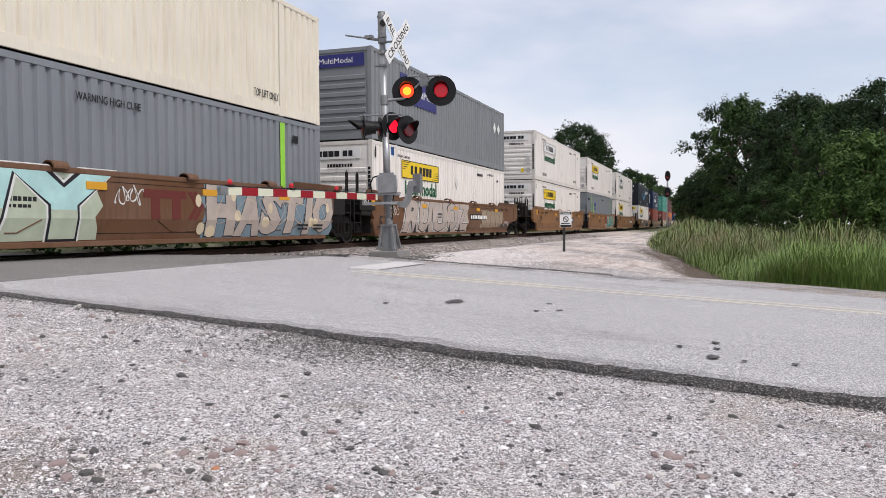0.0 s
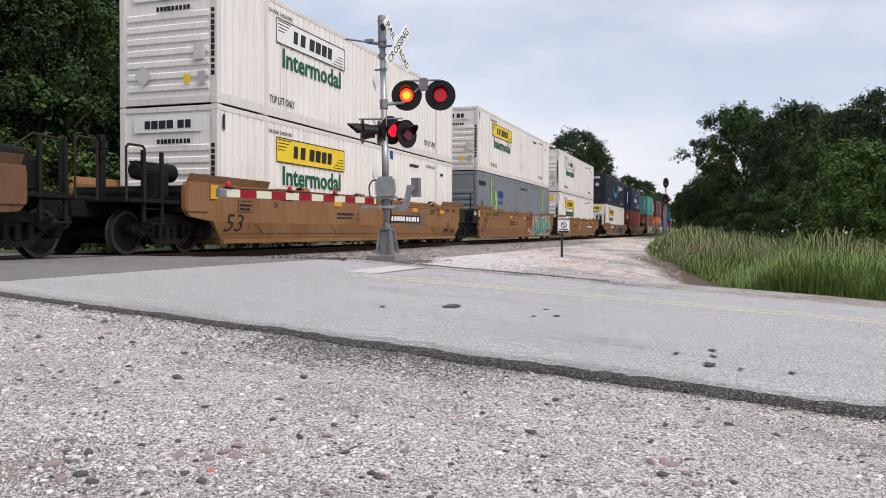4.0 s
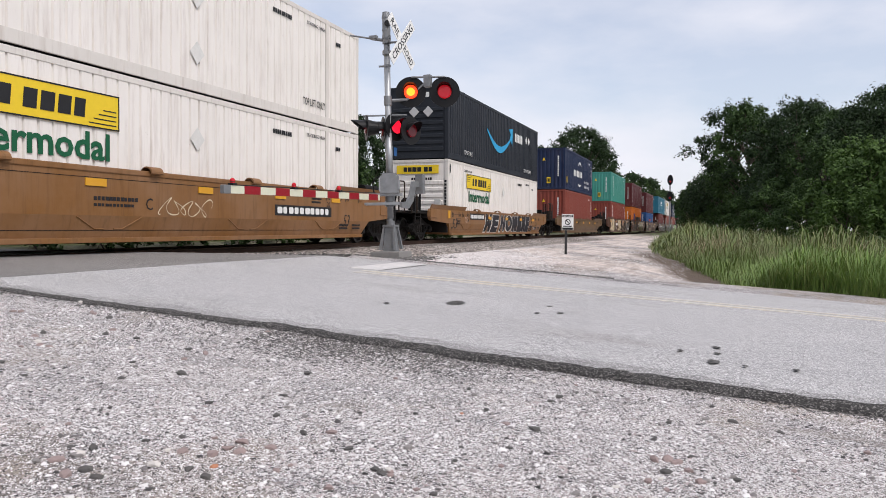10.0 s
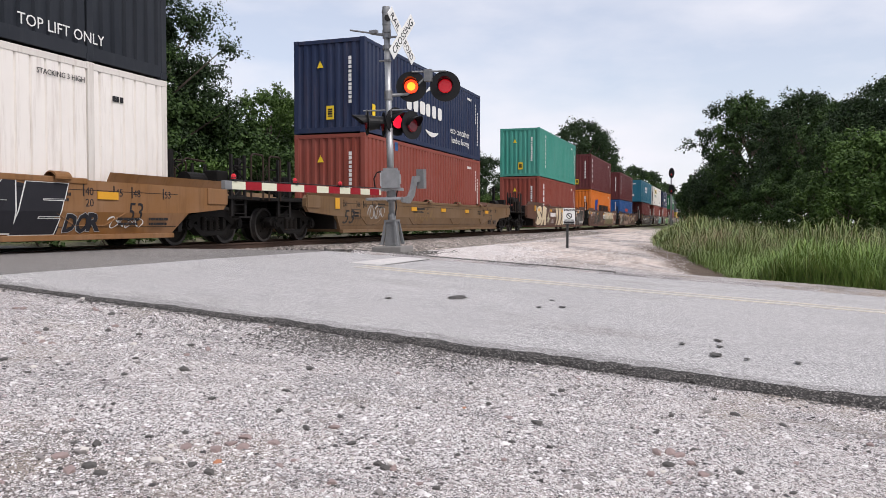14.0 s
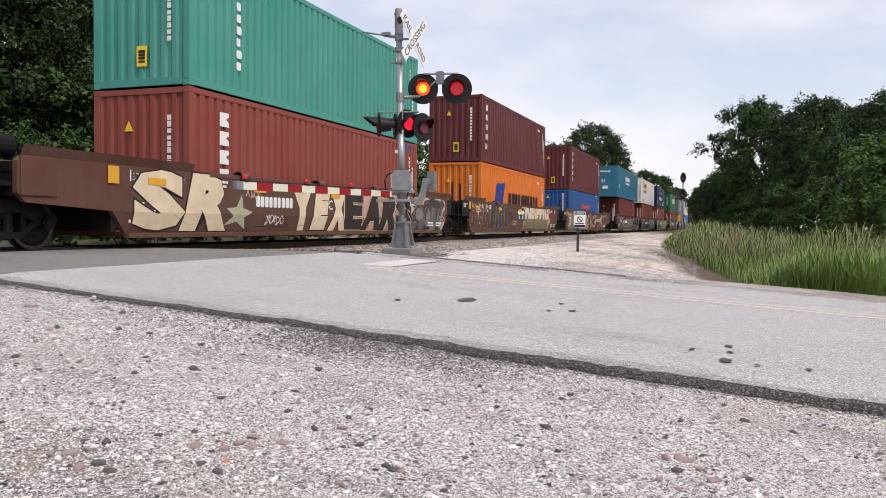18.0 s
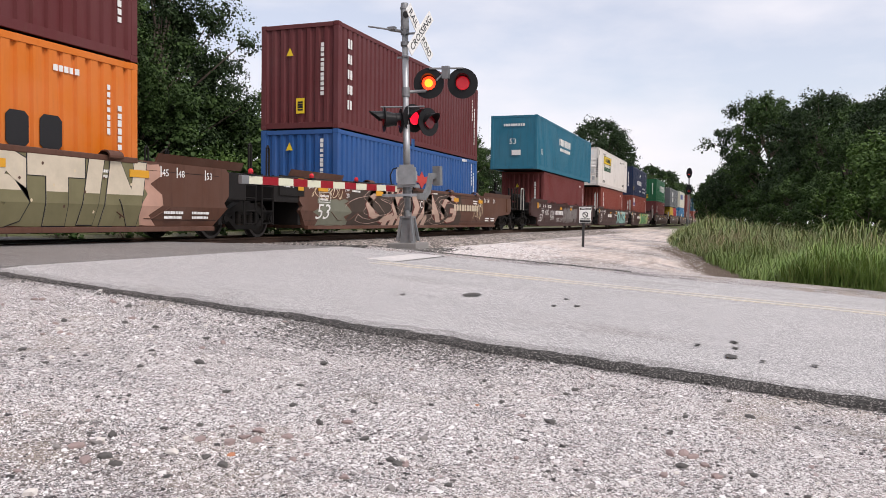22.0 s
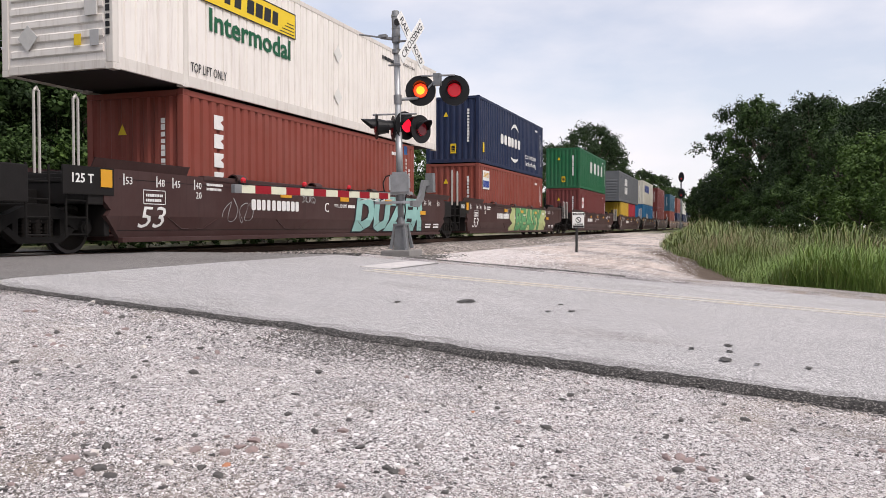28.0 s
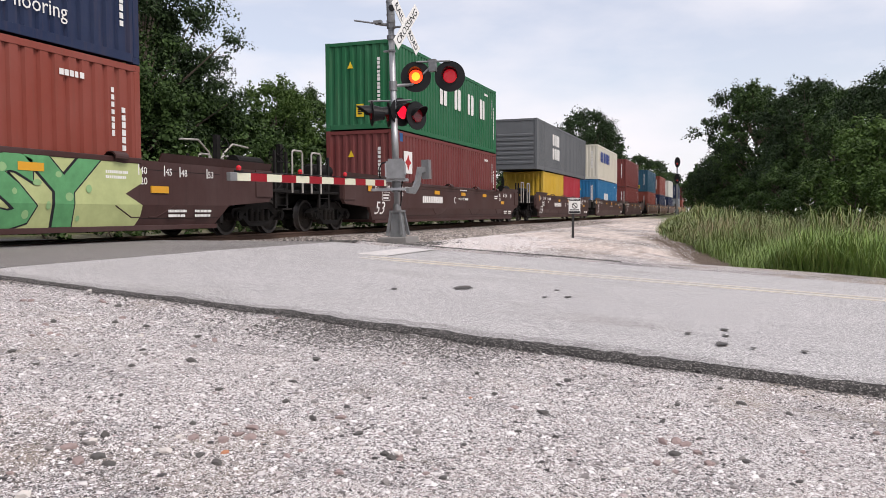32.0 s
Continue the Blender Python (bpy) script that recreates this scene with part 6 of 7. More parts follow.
def red_box(label="brick red corrugated container", sign=None, word=None, colour=RED_BOX):
    t, L, W, H = iso(colour, label, amount=.35)
    if word:
        for k in range(5):
            plate(t, "company_mark", [(-5.1, 2.2 - k * .40), (-4.78, 2.2 - k * .40), (-4.78, 2.30 - k * .40), (-4.88, 2.36 - k * .40), (-4.78, 2.42 - k * .40), (-4.78, 2.50 - k * .40), (-5.1, 2.50 - k * .40)], -W / 2 - .004, WHITE_INK)
    if sign == "flag":
        plate(t, "company_sign", rect(-5.55, 1.80, 1.0, .82), -W / 2 - .004, WHITE_INK, "white company sign with stripes")
        for k in range(4):
            plate(t, "stripe", rect(-5.45 + .04 * k, 2.33 + .055 * k, .75, .03), -W / 2 - .012, plain("ochre_stripe", (.6, .35, .05), .5))
        bars(t, -5.5, 1.88, .88, .30, 6, -W / 2 - .012, plain("blue_mark", (.03, .06, .25), .5), name="company_mark")
    if sign == "star":
        plate(t, "company_sign", rect(-5.2, 1.5, .75, .75), -W / 2 - .004, WHITE_INK, "white square company sign")
        plate(t, "red_star", [(-4.825, 1.6), (-4.72, 1.78), (-4.55, 1.87), (-4.72, 1.97), (-4.825, 2.15), (-4.93, 1.97), (-5.1, 1.87), (-4.93, 1.78)], -W / 2 - .012, plain("red_star_paint", (.4, .03, .03), .5))
    return t


stack(6, red_box(), navy_box())
t7, L, W, H = iso((.055, .30, .24), "sea green corrugated container", amount=.25)
for k in range(8):
    bars(t7, -4.5, 2.4 - k * .26, .22, .18, 1, -W / 2 - .004, WHITE_INK, name="company_mark")
stack(7, red_box("brick red container with white lettering", word=True), t7)
t8, L, W, H = iso((.66, .165, .008), "bright orange corrugated container with a dark blue mark", amount=.15)
BLUE_MARK = plain("dark_blue_mark", (.015, .05, .26), .5)
plate(t8, "company_mark", [(-4.1, .95), (-3.15, .95), (-2.95, 1.5), (-3.1, 1.5), (-2.75, 2.10), (-3.67, 2.10)], -W / 2 - .004, BLUE_MARK, "dark blue company mark")
plate(t8, "company_mark", [(-3.0, .95), (-2.37, .95), (-2.37, 1.2), (-2.7, 1.2), (-2.3, 2.15), (-2.75, 2.15)], -W / 2 - .004, BLUE_MARK, "dark blue company mark")
bars(t8, -1.65, 1.18, 6.2, .55, 10, -W / 2 - .004, BLACK_INK, name="company_mark")


def maroon_box(label="maroon corrugated container with white letters"):
    t, L, W, H = iso(MAROON_BOX, label, amount=.25)
    for k in range(5):
        bars(t, -5.55, 2.25 - k * .42, .30, .26, 2, -W / 2 - .004, WHITE_INK, name="company_mark")
    return t


stack(8, t8, maroon_box())
t9, L, W, H = iso((.022, .095, .29), "mid blue corrugated container with a red mark", amount=.2, height=2.591)
plate(t9, "red_mark", [(-1.9, 1.75), (-.2, 1.62), (0, 1.8), (.2, 1.62), (1.5, 1.72), (1.3, 1.42), (.3, 1.40), (0, 1.2), (-.3, 1.40), (-1.6, 1.38)], -W / 2 - .004, plain("faded_red_paint", (.48, .06, .05), .6), "faded red company mark")
bars(t9, -1.6, .5, 2.8, .6, 3, -W / 2 - .004, WHITE_INK, name="company_mark")
stack(9, t9, maroon_box(), low_h=2.591)
t10, L, W, H = container("blue_container", 53, (.022, .16, .245), "petrol blue corrugated container with rust streaks", amount=.5, dirt=(.05, .05, .05), end="upright")
bars(t10, -2.6, 1.75, 3.4, .42, 9, -W / 2 - .004, WHITE_INK, name="company_mark")
bars(t10, -2.4, 1.42, 3.0, .20, 12, -W / 2 - .004, WHITE_INK, name="company_mark")
write(t10, "53", .42, -7.2, -W / 2 - .004, .85, WHITE_INK, "number")
bars(t10, -.6, 2.3, 1.2, .14, 9, -L / 2 - .036, WHITE_INK, left=True, name="company_mark")
write(t10, "53", .42, -L / 2 - .036, .25, 1.35, WHITE_INK, "number", left=True)
plate(t10, "notice", rect(-.4, .75, .5, .28), -L / 2 - .036, WHITE_INK, "white weight notice", left=True)
stack(10, iso((.17, .04, .038), "dark red corrugated container", amount=.35)[0], t10)
stack(11, red_box("brick red container with white upright lettering", word=True), white_box(True, "clean white container with a yellow company sign"))
stack(12, red_box("brick red container with a striped sign", sign="flag"), navy_box())
t13, L, W, H = iso((.015, .13, .055), "dark green corrugated container with white letters", amount=.2)
for k, a in enumerate((-1.6, .1, 1.8, 3.5)):
    bars(t13, a, 1.35, .85, .85, 2, -W / 2 - .004, WHITE_INK, name="company_mark")
stack(13, red_box("dark red container with a white star sign", sign="star", colour=(.17, .042, .04)), t13)
t14, L, W, H = container("grey_container", 53, (.14, .15, .16), "dark grey container with white letters", amount=.15)
for k in range(2):
    bars(t14, -3.9, 1.65 - k * .85, 2.2, .7, 4, -W / 2 - .004, WHITE_INK, name="company_mark")
ya, L, W, H = container("yellow_container", 20, (.62, .40, .04), "bright yellow twenty-foot container under a grey one", height=2.591)
rb, L, W, H = container("red_container", 20, (.42, .03, .05), "bright red twenty-foot container under a grey one", height=2.591)
load(ya, UNITS[14][0] - 3.1, FLOOR_Z)
load(rb, UNITS[14][0] + 3.1, FLOOR_Z)
load(t14, UNITS[14][0], FLOOR_Z + 2.611)
t15, L, W, H = iso((.66, .63, .53), "cream container with blue lettering", amount=.15)
bars(t15, -4.6, 1.5, 5.6, .9, 6, -W / 2 - .004, plain("blue_mark", (.03, .06, .25), .5), name="company_mark")
b15, L, W, H = iso((.02, .17, .36), "bright blue container with white lettering", amount=.2)
bars(b15, -2.5, 1.1, 2.4, .7, 4, -W / 2 - .004, WHITE_INK, name="company_mark")
stack(15, b15, t15)
stack(16, iso((.19, .045, .04), "plain dark red corrugated container")[0], iso((.19, .045, .04), "plain dark red corrugated container")[0])
stack(17, red_box(), iso((.025, .10, .16), "plain slate blue corrugated container")[0])
stack(18, iso(NAVY_BOX, "plain navy blue corrugated container")[0], red_box())
stack(19, iso(NAVY_BOX, "plain navy blue corrugated container")[0], iso((.66, .65, .6), "plain white corrugated container")[0])
stack(20, iso(GREY_BOX, "plain grey corrugated container")[0], iso(NAVY_BOX, "plain navy blue corrugated container")[0])
stack(21, red_box(), iso(MAROON_BOX, "plain maroon corrugated container")[0])

# ---- the gate and flashing lights at the crossing ----
GALV = plain("galvanised_mast_steel", (.40, .41, .42), .45, .65, .18, 8, .15)
ALU = plain("cast_aluminium", (.25, .255, .26), .5, .6, .35, 7, .3)
BLACK_METAL = plain("black_painted_metal", (.012, .012, .013), .45, .1, .2)
RED_LENS = glow("red_signal_lens_dim", (.42, .006, .014), .60)
DARK_LENS = glow("red_signal_lens_dark", (.10, .004, .007), .22)
LIT_LENS = glow("red_signal_lens_lit", (1.0, .045, .008), 2.0)
SIDE_LENS = glow("red_signal_lens_aside", (.85, .01, .03), 1.6)
HOT_LENS = glow("signal_bulb_glow", (1.0, .40, .02), 1.7)
RED_TAPE = plain("red_reflective_tape", (.26, .008, .016), .4, 0, .1)
WHITE_TAPE = plain("white_reflective_tape", (.62, .62, .48), .4, 0, .1)
MX, MY, MZ = 14.66, -4.0, .06
signal = thing("crossing_signal", "galvanised crossing mast with red flashing lights and lowered gate", "crossing signal", at=pose(MX, MY, MZ, -1.45, -.5, 0))


def mast_part(name, build, mat, label="", parent=None, smooth=False):
    bm = bmesh.new()
    build(bm)
    return part(name, bm, mat, parent or signal, label, smooth)


mast_part("mast", lambda b: tube(b, (0, 0, .5), (0, 0, 4.30), .062, seg=18), GALV, smooth=True)
mast_part("mast_sleeve", lambda b: tube(b, (0, 0, 1.42), (0, 0, 2.30), .070, seg=18), GALV, smooth=True)


def bell(b):
    """The bell housing at the top of the mast: a ribbed tube with a round mouth."""
    tube(b, (0, 0, 4.18), (0, 0, 4.24), .088, seg=18)
    tube(b, (0, 0, 4.24), (0, 0, 4.58), .080, seg=18)
    tube(b, (0, 0, 4.34), (0, 0, 4.36), .086, seg=18)
    tube(b, (0, 0, 4.58), (0, 0, 4.62), .088, seg=18)
    tube(b, (0, 0, 4.62), (0, 0, 4.70), .080, .072, seg=18)


mast_part("bell_housing", bell, ALU)
mast_part("bell_mouth", lambda b: tube(b, (-.062, -.05, 4.46), (-.078, -.063, 4.46), .062, .066, seg=18), BLACK_METAL)


def pedestal(b):
    lo, hi = .125, .085
    pts = [(s * k, t * k, z) for k, z in ((lo, -.06), (hi, .46)) for s, t in ((-1, -1), (1, -1), (1, 1), (-1, 1))]
    quads(b, pts, [(0, 1, 5, 4), (1, 2, 6, 5), (2, 3, 7, 6), (3, 0, 4, 7), (4, 5, 6, 7), (3, 2, 1, 0)])


mast_part("mast_pedestal", pedestal, ALU, "tapered cast pedestal")
for s, t in ((-1, -1), (1, -1), (1, 1), (-1, 1)):
    mast_part("pedestal_leg", lambda b: quads(b, [(s * .19, t * .19, -.02), (s * .13, t * .19, -.02), (s * .13, t * .13, -.02), (s * .19, t * .13, -.02), (s * .115, t * .115, .47), (s * .085, t * .115, .47), (s * .085, t * .085, .47), (s * .115, t * .085, .47)], [(0, 1, 5, 4), (1, 2, 6, 5), (2, 3, 7, 6), (3, 0, 4, 7)]), ALU)
mast_part("pedestal_collar", lambda b: (box(b, -.125, .125, -.125, .125, .44, .48), tube(b, (0, 0, .48), (0, 0, .60), .080, seg=16)), ALU)
part("footing", soft_box(-.34, .34, -.31, .31, -.40, -.05, .02), plain("weathered_concrete", (.24, .23, .22), .9, 0, .2, 6, .4), signal, "weathered concrete footing")

SIGN_TURN = Matrix.Rotation(radians(-9), 4, "Z")
for turn, word, lift in ((45, "CROSSING", .014), (-45, "RAIL       ROAD", 0)):
    blade = part("crossbuck_blade", soft_box(-.61, .61, -.006, .006, -.115, .115, .004), plain("white_sign_face", (.74, .74, .72), .4, 0, .04), signal, "white crossbuck blade with black letters")
    blade.matrix_basis = pose(.05, -.30 - lift, 4.10) @ SIGN_TURN @ pose(0, 0, 0, 0, -turn, 0)
    for piece, x, w in (((word, -.53, 1.06),) if " " not in word else (("RAIL", -.53, .38), ("ROAD", .12, .42))):
        letters = part("lettering", lettering(piece, .20), BLACK_INK, blade)
        wide = max(v.co.x for v in lettering(piece, .20).vertices)
        letters.matrix_basis = Matrix.Translation((x, -.008, -.07)) @ FACE @ Matrix.Diagonal((w / wide, 1, 1, 1))
mast_part("crossbuck_bracket", lambda b: (tube(b, (0, 0, 4.10), (.05, -.29, 4.10), .022), tube(b, (0, 0, 3.90), (0, -.12, 3.90), .03), tube(b, (0, 0, 3.86), (0, 0, 3.94), .09, seg=14)), ALU)
mast_part("side_arm", lambda b: (tube(b, (0, 0, 4.14), (-.05, .30, 4.20), .032), tube(b, (-.05, .25, 4.19), (-.13, .74, 4.29), .018), box(b, -.10, .0, .18, .34, 4.19, 4.25)), ALU)
mast_part("mast_clamp", lambda b: (tube(b, (0, 0, 4.08), (0, 0, 4.17), .085, seg=14), tube(b, (0, 0, 3.62), (0, 0, 3.66), .078, seg=14), tube(b, (0, .05, 3.64), (-.02, .17, 3.64), .02)), ALU)


def washer(b, r0, r1, y0, y1, seg=36):
    """A flat ring about the y axis."""
    ring = [[b.verts.new((r * math.cos(math.tau * i / seg), y, r * math.sin(math.tau * i / seg))) for r, y in ((r0, y0), (r1, y0), (r1, y1), (r0, y1))] for i in range(seg)]
    for i in range(seg):
        p, q = ring[i], ring[(i + 1) % seg]
        for k in range(4):
            b.faces.new((p[k], p[(k + 1) % 4], q[(k + 1) % 4], q[k]))
    bmesh.ops.recalc_face_normals(b, faces=b.faces[:])


def lamp_head(x, y, z, turn, r=.305, hood=.30, flasher=None, hot=True, rest=DARK_LENS):
    """A round black target with a hooded red lens that looks along -y before it is turned."""
    o = mast_part("target", lambda b: (washer(b, .15, r, 0, .015), tube(b, (0, .01, 0), (0, .24, 0), .17, .12, seg=20, cap=False), tube(b, (0, .23, 0), (0, .25, 0), .13, seg=20)), BLACK_METAL, "round black lamp target")
    o.matrix_basis = pose(x, y, z, 0, 0, turn)
    mast_part("lens_rim", lambda b: washer(b, .140, .156, -.012, -.001), BLACK_METAL, "", o)
    if flasher is None:
        mast_part("lens", lambda b: tube(b, (0, -.03, 0), (0, -.012, 0), .11, .138, seg=28), rest, "dim red lens", o)
    else:
        FLASHERS.append((flash_drum(o, hot, rest), flasher))

    def visor(b):
        n = 18
        rows = []
        for i in range(n + 1):
            a = radians(-5 + 190 * i / n)
            d = hood * (.30 + .70 * max(0, math.sin(a)))
            rows.append([b.verts.new((k * math.cos(a), -q, k * math.sin(a))) for k, q in ((.158, 0), (.158, d), (.152, d), (.152, 0))])
        for p, q in zip(rows, rows[1:]):
            for k in range(3):
                b.faces.new((p[k], p[k + 1], q[k + 1], q[k]))
    mast_part("visor", visor, BLACK_METAL, "", o)
    return o


FLASHERS = []


def flash_drum(target, hot, rest):
    """An added disc in the lens ring that turns over to imitate flashing: one face glows, the other is dull red with a
    faint glow.
    """
    bm = bmesh.new()
    tube(bm, (0, .001, 0), (0, .012, 0), .138, .120, seg=28)
    dull = len(bm.faces)
    tube(bm, (0, -.012, 0), (0, .0, 0), .120, .138, seg=28)
    lit = len(bm.faces)
    tube(bm, (0, -.016, 0), (0, -.012, 0), .066, .084, seg=24)
    drum = part("lens", bm, rest, target, "added two-faced red lens that turns to imitate flashing")
    for m, k in ((LIT_LENS if hot else SIDE_LENS, 1), (HOT_LENS if hot else SIDE_LENS, 2)):
        drum.data.materials.append(m)
    drum.data.polygons.foreach_set("material_index", [0 if f < dull else 1 if f < lit else 2 for f in range(len(drum.data.polygons))])
    drum.matrix_basis = pose(0, -.03, 0)
    return drum


# upper pair looks towards the lay-by, lower pair up the road, one more pair looks across the track
lamp_head(.238, -.40, 3.13, -72, flasher=0)
lamp_head(.46, -1.04, 3.12, -72, flasher=1, rest=RED_LENS)
mast_part("lamp_arm", lambda b: (tube(b, (0, 0, 2.95), (.20, -.34, 2.98), .034), tube(b, (.20, -.34, 2.98), (.34, -.70, 3.34), .02)), ALU)
mast_part("lamp_crossarm", lambda b: (tube(b, (.22, -.42, 3.42), (.46, -1.06, 3.42), .020), box(b, .28, .40, -.80, -.66, 3.22, 3.46)), ALU)
mast_part("mast_clamp", lambda b: tube(b, (0, 0, 2.86), (0, 0, 3.04), .082, seg=14), ALU)
lamp_head(.11, -.11, 2.44, -22, .285, .26, flasher=0, hot=False)
lamp_head(.21, -.40, 2.36, -22, .285, .26, flasher=1, hot=False)
mast_part("lamp_crossarm", lambda b: (tube(b, (-.17, .48, 2.66), (.12, -.35, 2.66), .018), tube(b, (-.15, .42, 2.45), (-.15, .42, 2.68), .018)), ALU)
lamp_head(-.15, .42, 2.42, 214, .25, .30)
lamp_head(.08, .16, 2.40, 214, .25, .30)
plate(signal, "notice", rect(.06, 1.86, .15, .17), -.08, plain("blue_notice", (.02, .12, .35), .4), "small blue emergency notice")

# gate machine with its brackets, counterweight and arm
R, T = Vector((.328, -.945, 0)), Vector((-.945, -.328, 0))


def slab(b, r0, r1, t0, t1, z0, z1):
    """A block that stands square to the mast's brackets."""
    pts = [R * r + T * t + Vector((0, 0, z)) for z in (z0, z1) for r, t in ((r0, t0), (r1, t0), (r1, t1), (r0, t1))]
    vs = quads(b, pts, [(0, 3, 2, 1), (4, 5, 6, 7), (0, 1, 5, 4), (1, 2, 6, 5), (2, 3, 7, 6), (3, 0, 4, 7)])
    bmesh.ops.recalc_face_normals(b, faces=list({f for v in vs for f in v.link_faces}))


mast_part("gate_mechanism", lambda b: (slab(b, -.17, .19, .07, .34, 1.10, 1.44), slab(b, -.13, .15, .09, .32, 1.44, 1.49)), ALU, "cast aluminium gate mechanism")
mast_part("mechanism_cover", lambda b: (slab(b, -.19, -.165, .05, .36, 1.14, 1.40), slab(b, .185, .21, .10, .31, 1.18, 1.36)), GALV)
for z in (.90, 1.08):
    for t in (-.16, .12):
        mast_part("bracket", lambda b: slab(b, -.50, .24, t - .03, t + .03, z - .022, z + .026), GALV)
    mast_part("bracket_tie", lambda b: slab(b, -.50, -.44, -.19, .15, z - .018, z + .022), GALV)
mast_part("bracket_clamp", lambda b: tube(b, (0, 0, .84), (0, 0, 1.14), .095, seg=16), ALU)
for z in (.87, .94, 1.05, 1.12):
    for q in (-.085, .085):
        mast_part("bolt", lambda b: tube(b, tuple(R * q + T * .10 + Vector((0, 0, z))), tuple(R * q + T * .155 + Vector((0, 0, z))), .013, seg=6), GALV)
yy = -.28
mast_part("counterweight_arm", lambda b: prism(b, [(-.12, .92), (.20, .94), (.36, 1.08), (.52, 1.36), (.88, 1.38), (.88, 1.27), (.64, 1.24), (.50, .96), (.24, .80), (-.12, .82)], "y", yy - .03, yy + .03), ALU, "bent counterweight arm")
mast_part("counterweight", lambda b: box(b, .84, 1.00, yy - .10, yy + .06, 1.12, 1.52), ALU, "flat cast counterweight")
mast_part("conduit", lambda b: pipe(b, [tuple(R * q + T * .10 + Vector((0, 0, z))) for q, z in ((-.20, 1.02), (-.31, 1.12), (-.33, 1.30), (-.27, 1.42), (-.16, 1.45), (-.06, 1.40))], .014, 7), BLACK_METAL)
mast_part("conduit", lambda b: pipe(b, [tuple(R * q + T * .08 + Vector((0, 0, z))) for q, z in ((.07, .56), (.10, .72), (.09, .90), (.13, 1.05), (.10, 1.16))], .013, 7), BLACK_METAL)
ARM = mast_part("gate_arm", lambda b: prism(b, [(-.03, -.055), (.03, -.055), (.03, .055), (-.03, .055)], "x", -4.62, .30), WHITE_TAPE, "lowered red and white striped gate arm")
ARM.matrix_basis = pose(-.653, .10, 1.016, 1.45, -.82 + .5, -.94)
for i in range(6):
    m = -i * .8146
    part("red_stripe", soft_box(m - .203, m + .203, -.033, .033, -.058, .058, .002), RED_TAPE, ARM, "red reflective stripe")
part("arm_tip", soft_box(-4.76, -4.60, -.035, .035, -.06, .06, .01), ALU, ARM)
for x in (-4.52, -2.88, -1.36):
    lamp = mast_part("arm_lamp", lambda b: (tube(b, (x, 0, .08), (x, 0, .14), .036, seg=16), tube(b, (x, 0, .14), (x, 0, .162), .036, .014, seg=16)), glow("small_red_lamp", (.45, .012, .02), .35), "small red lamp on the arm", ARM)
    mast_part("lamp_clamp", lambda b: (box(b, x - .05, x + .05, -.045, .045, .055, .09), tube(b, (x, 0, .105), (x, 0, .112), .040, seg=14)), BLACK_METAL, "", lamp)
mast_part("arm_wire", lambda b: pipe(b, [(-4.5, 0, .065), (-2.9, .01, .080), (-1.4, 0, .075), (.2, 0, .085)], .008, 6), BLACK_METAL, "", ARM)

# ---- notice on a post, and the signal far down the track ----
notice = thing("warning_notice", "small white warning notice on a dark steel post", "sign", at=pose(21.5, -6.25, ground_z(21.5, -6.25)))
part("post", soft_box(-.03, .03, -.03, .03, -.1, 1.06, .006), plain("dark_steel_post", (.05, .05, .05), .7, .3), notice)
face = part("sign_face", soft_box(-.165, .165, -.008, .008, .66, 1.09, .006), plain("white_sign_face", (.74, .74, .72), .4, 0, .04), notice)
face.matrix_basis = pose(-.02, -.045, 0, 0, 0, -62)
plate(face, "black_band", rect(-.15, 1.01, .30, .06), -.009, BLACK_INK)
write(face, "DANGER", .058, -.125, -.017, 1.02, WHITE_INK, "word", width=.25)
plate(face, "black_band", rect(-.15, .67, .30, .06), -.009, BLACK_INK)
bars(face, -.13, .75, .26, .03, 9, -.009, BLACK_INK)
bm = bmesh.new()
for i in range(20):
    a, b2 = math.tau * i / 20, math.tau * (i + 1) / 20
    prism(bm, [(08e-2 * math.cos(a), 0.88 + .08 * math.sin(a)), (08e-2 * math.cos(b2), 0.88 + .08 * math.sin(b2)), (.06 * math.cos(b2), 0.88 + .06 * math.sin(b2)), (.06 * math.cos(a), 0.88 + .06 * math.sin(a))], "y", -.014, -.009)
prism(bm, [(-.06, .925), (-.045, .94), (.06, .835), (.045, .82)], "y", -.014, -.009)
part("pictogram", bm, BLACK_INK, face, "black prohibition ring")

SX, SY = 101.0, -4.3
far_signal = thing("railway_signal", "tall two-headed black railway signal on a silver mast", "railway signal", at=pose(SX, SY, -.1))
mast_part("mast", lambda b: tube(b, (0, 0, 0), (0, 0, 6.9), .07, seg=12), GALV, "", far_signal)
for z in (4.6, 6.6):
    h = mast_part("signal_head", lambda b: prism(b, [(-.34 * math.cos(a) if False else .34 * math.cos(a), z + .62 * math.sin(a)) for a in [math.tau * i / 20 for i in range(20)]], "x", -.22, -.17), BLACK_METAL, "black oval signal head", far_signal)
    h.matrix_basis = pose(0, 0, 0)
    mast_part("hood", lambda b: tube(b, (-.22, 0, z - .2), (-.60, 0, z - .2), .15, seg=14, cap=False), BLACK_METAL, "", h)
    mast_part("lens", lambda b: tube(b, (-.24, 0, z - .2), (-.23, 0, z - .2), .075, seg=16), glow("red_signal_far", (.6, .02, .02), .7), "red signal lens", h)
mast_part("platform", lambda b: (box(b, -.4, .4, -.4, .4, .5, .55), box(b, .1, .45, -.2, .2, .0, .9)), ALU, "", far_signal)
ladder(far_signal, .2, .12, .0, 6.2, .35, 18, GALV)

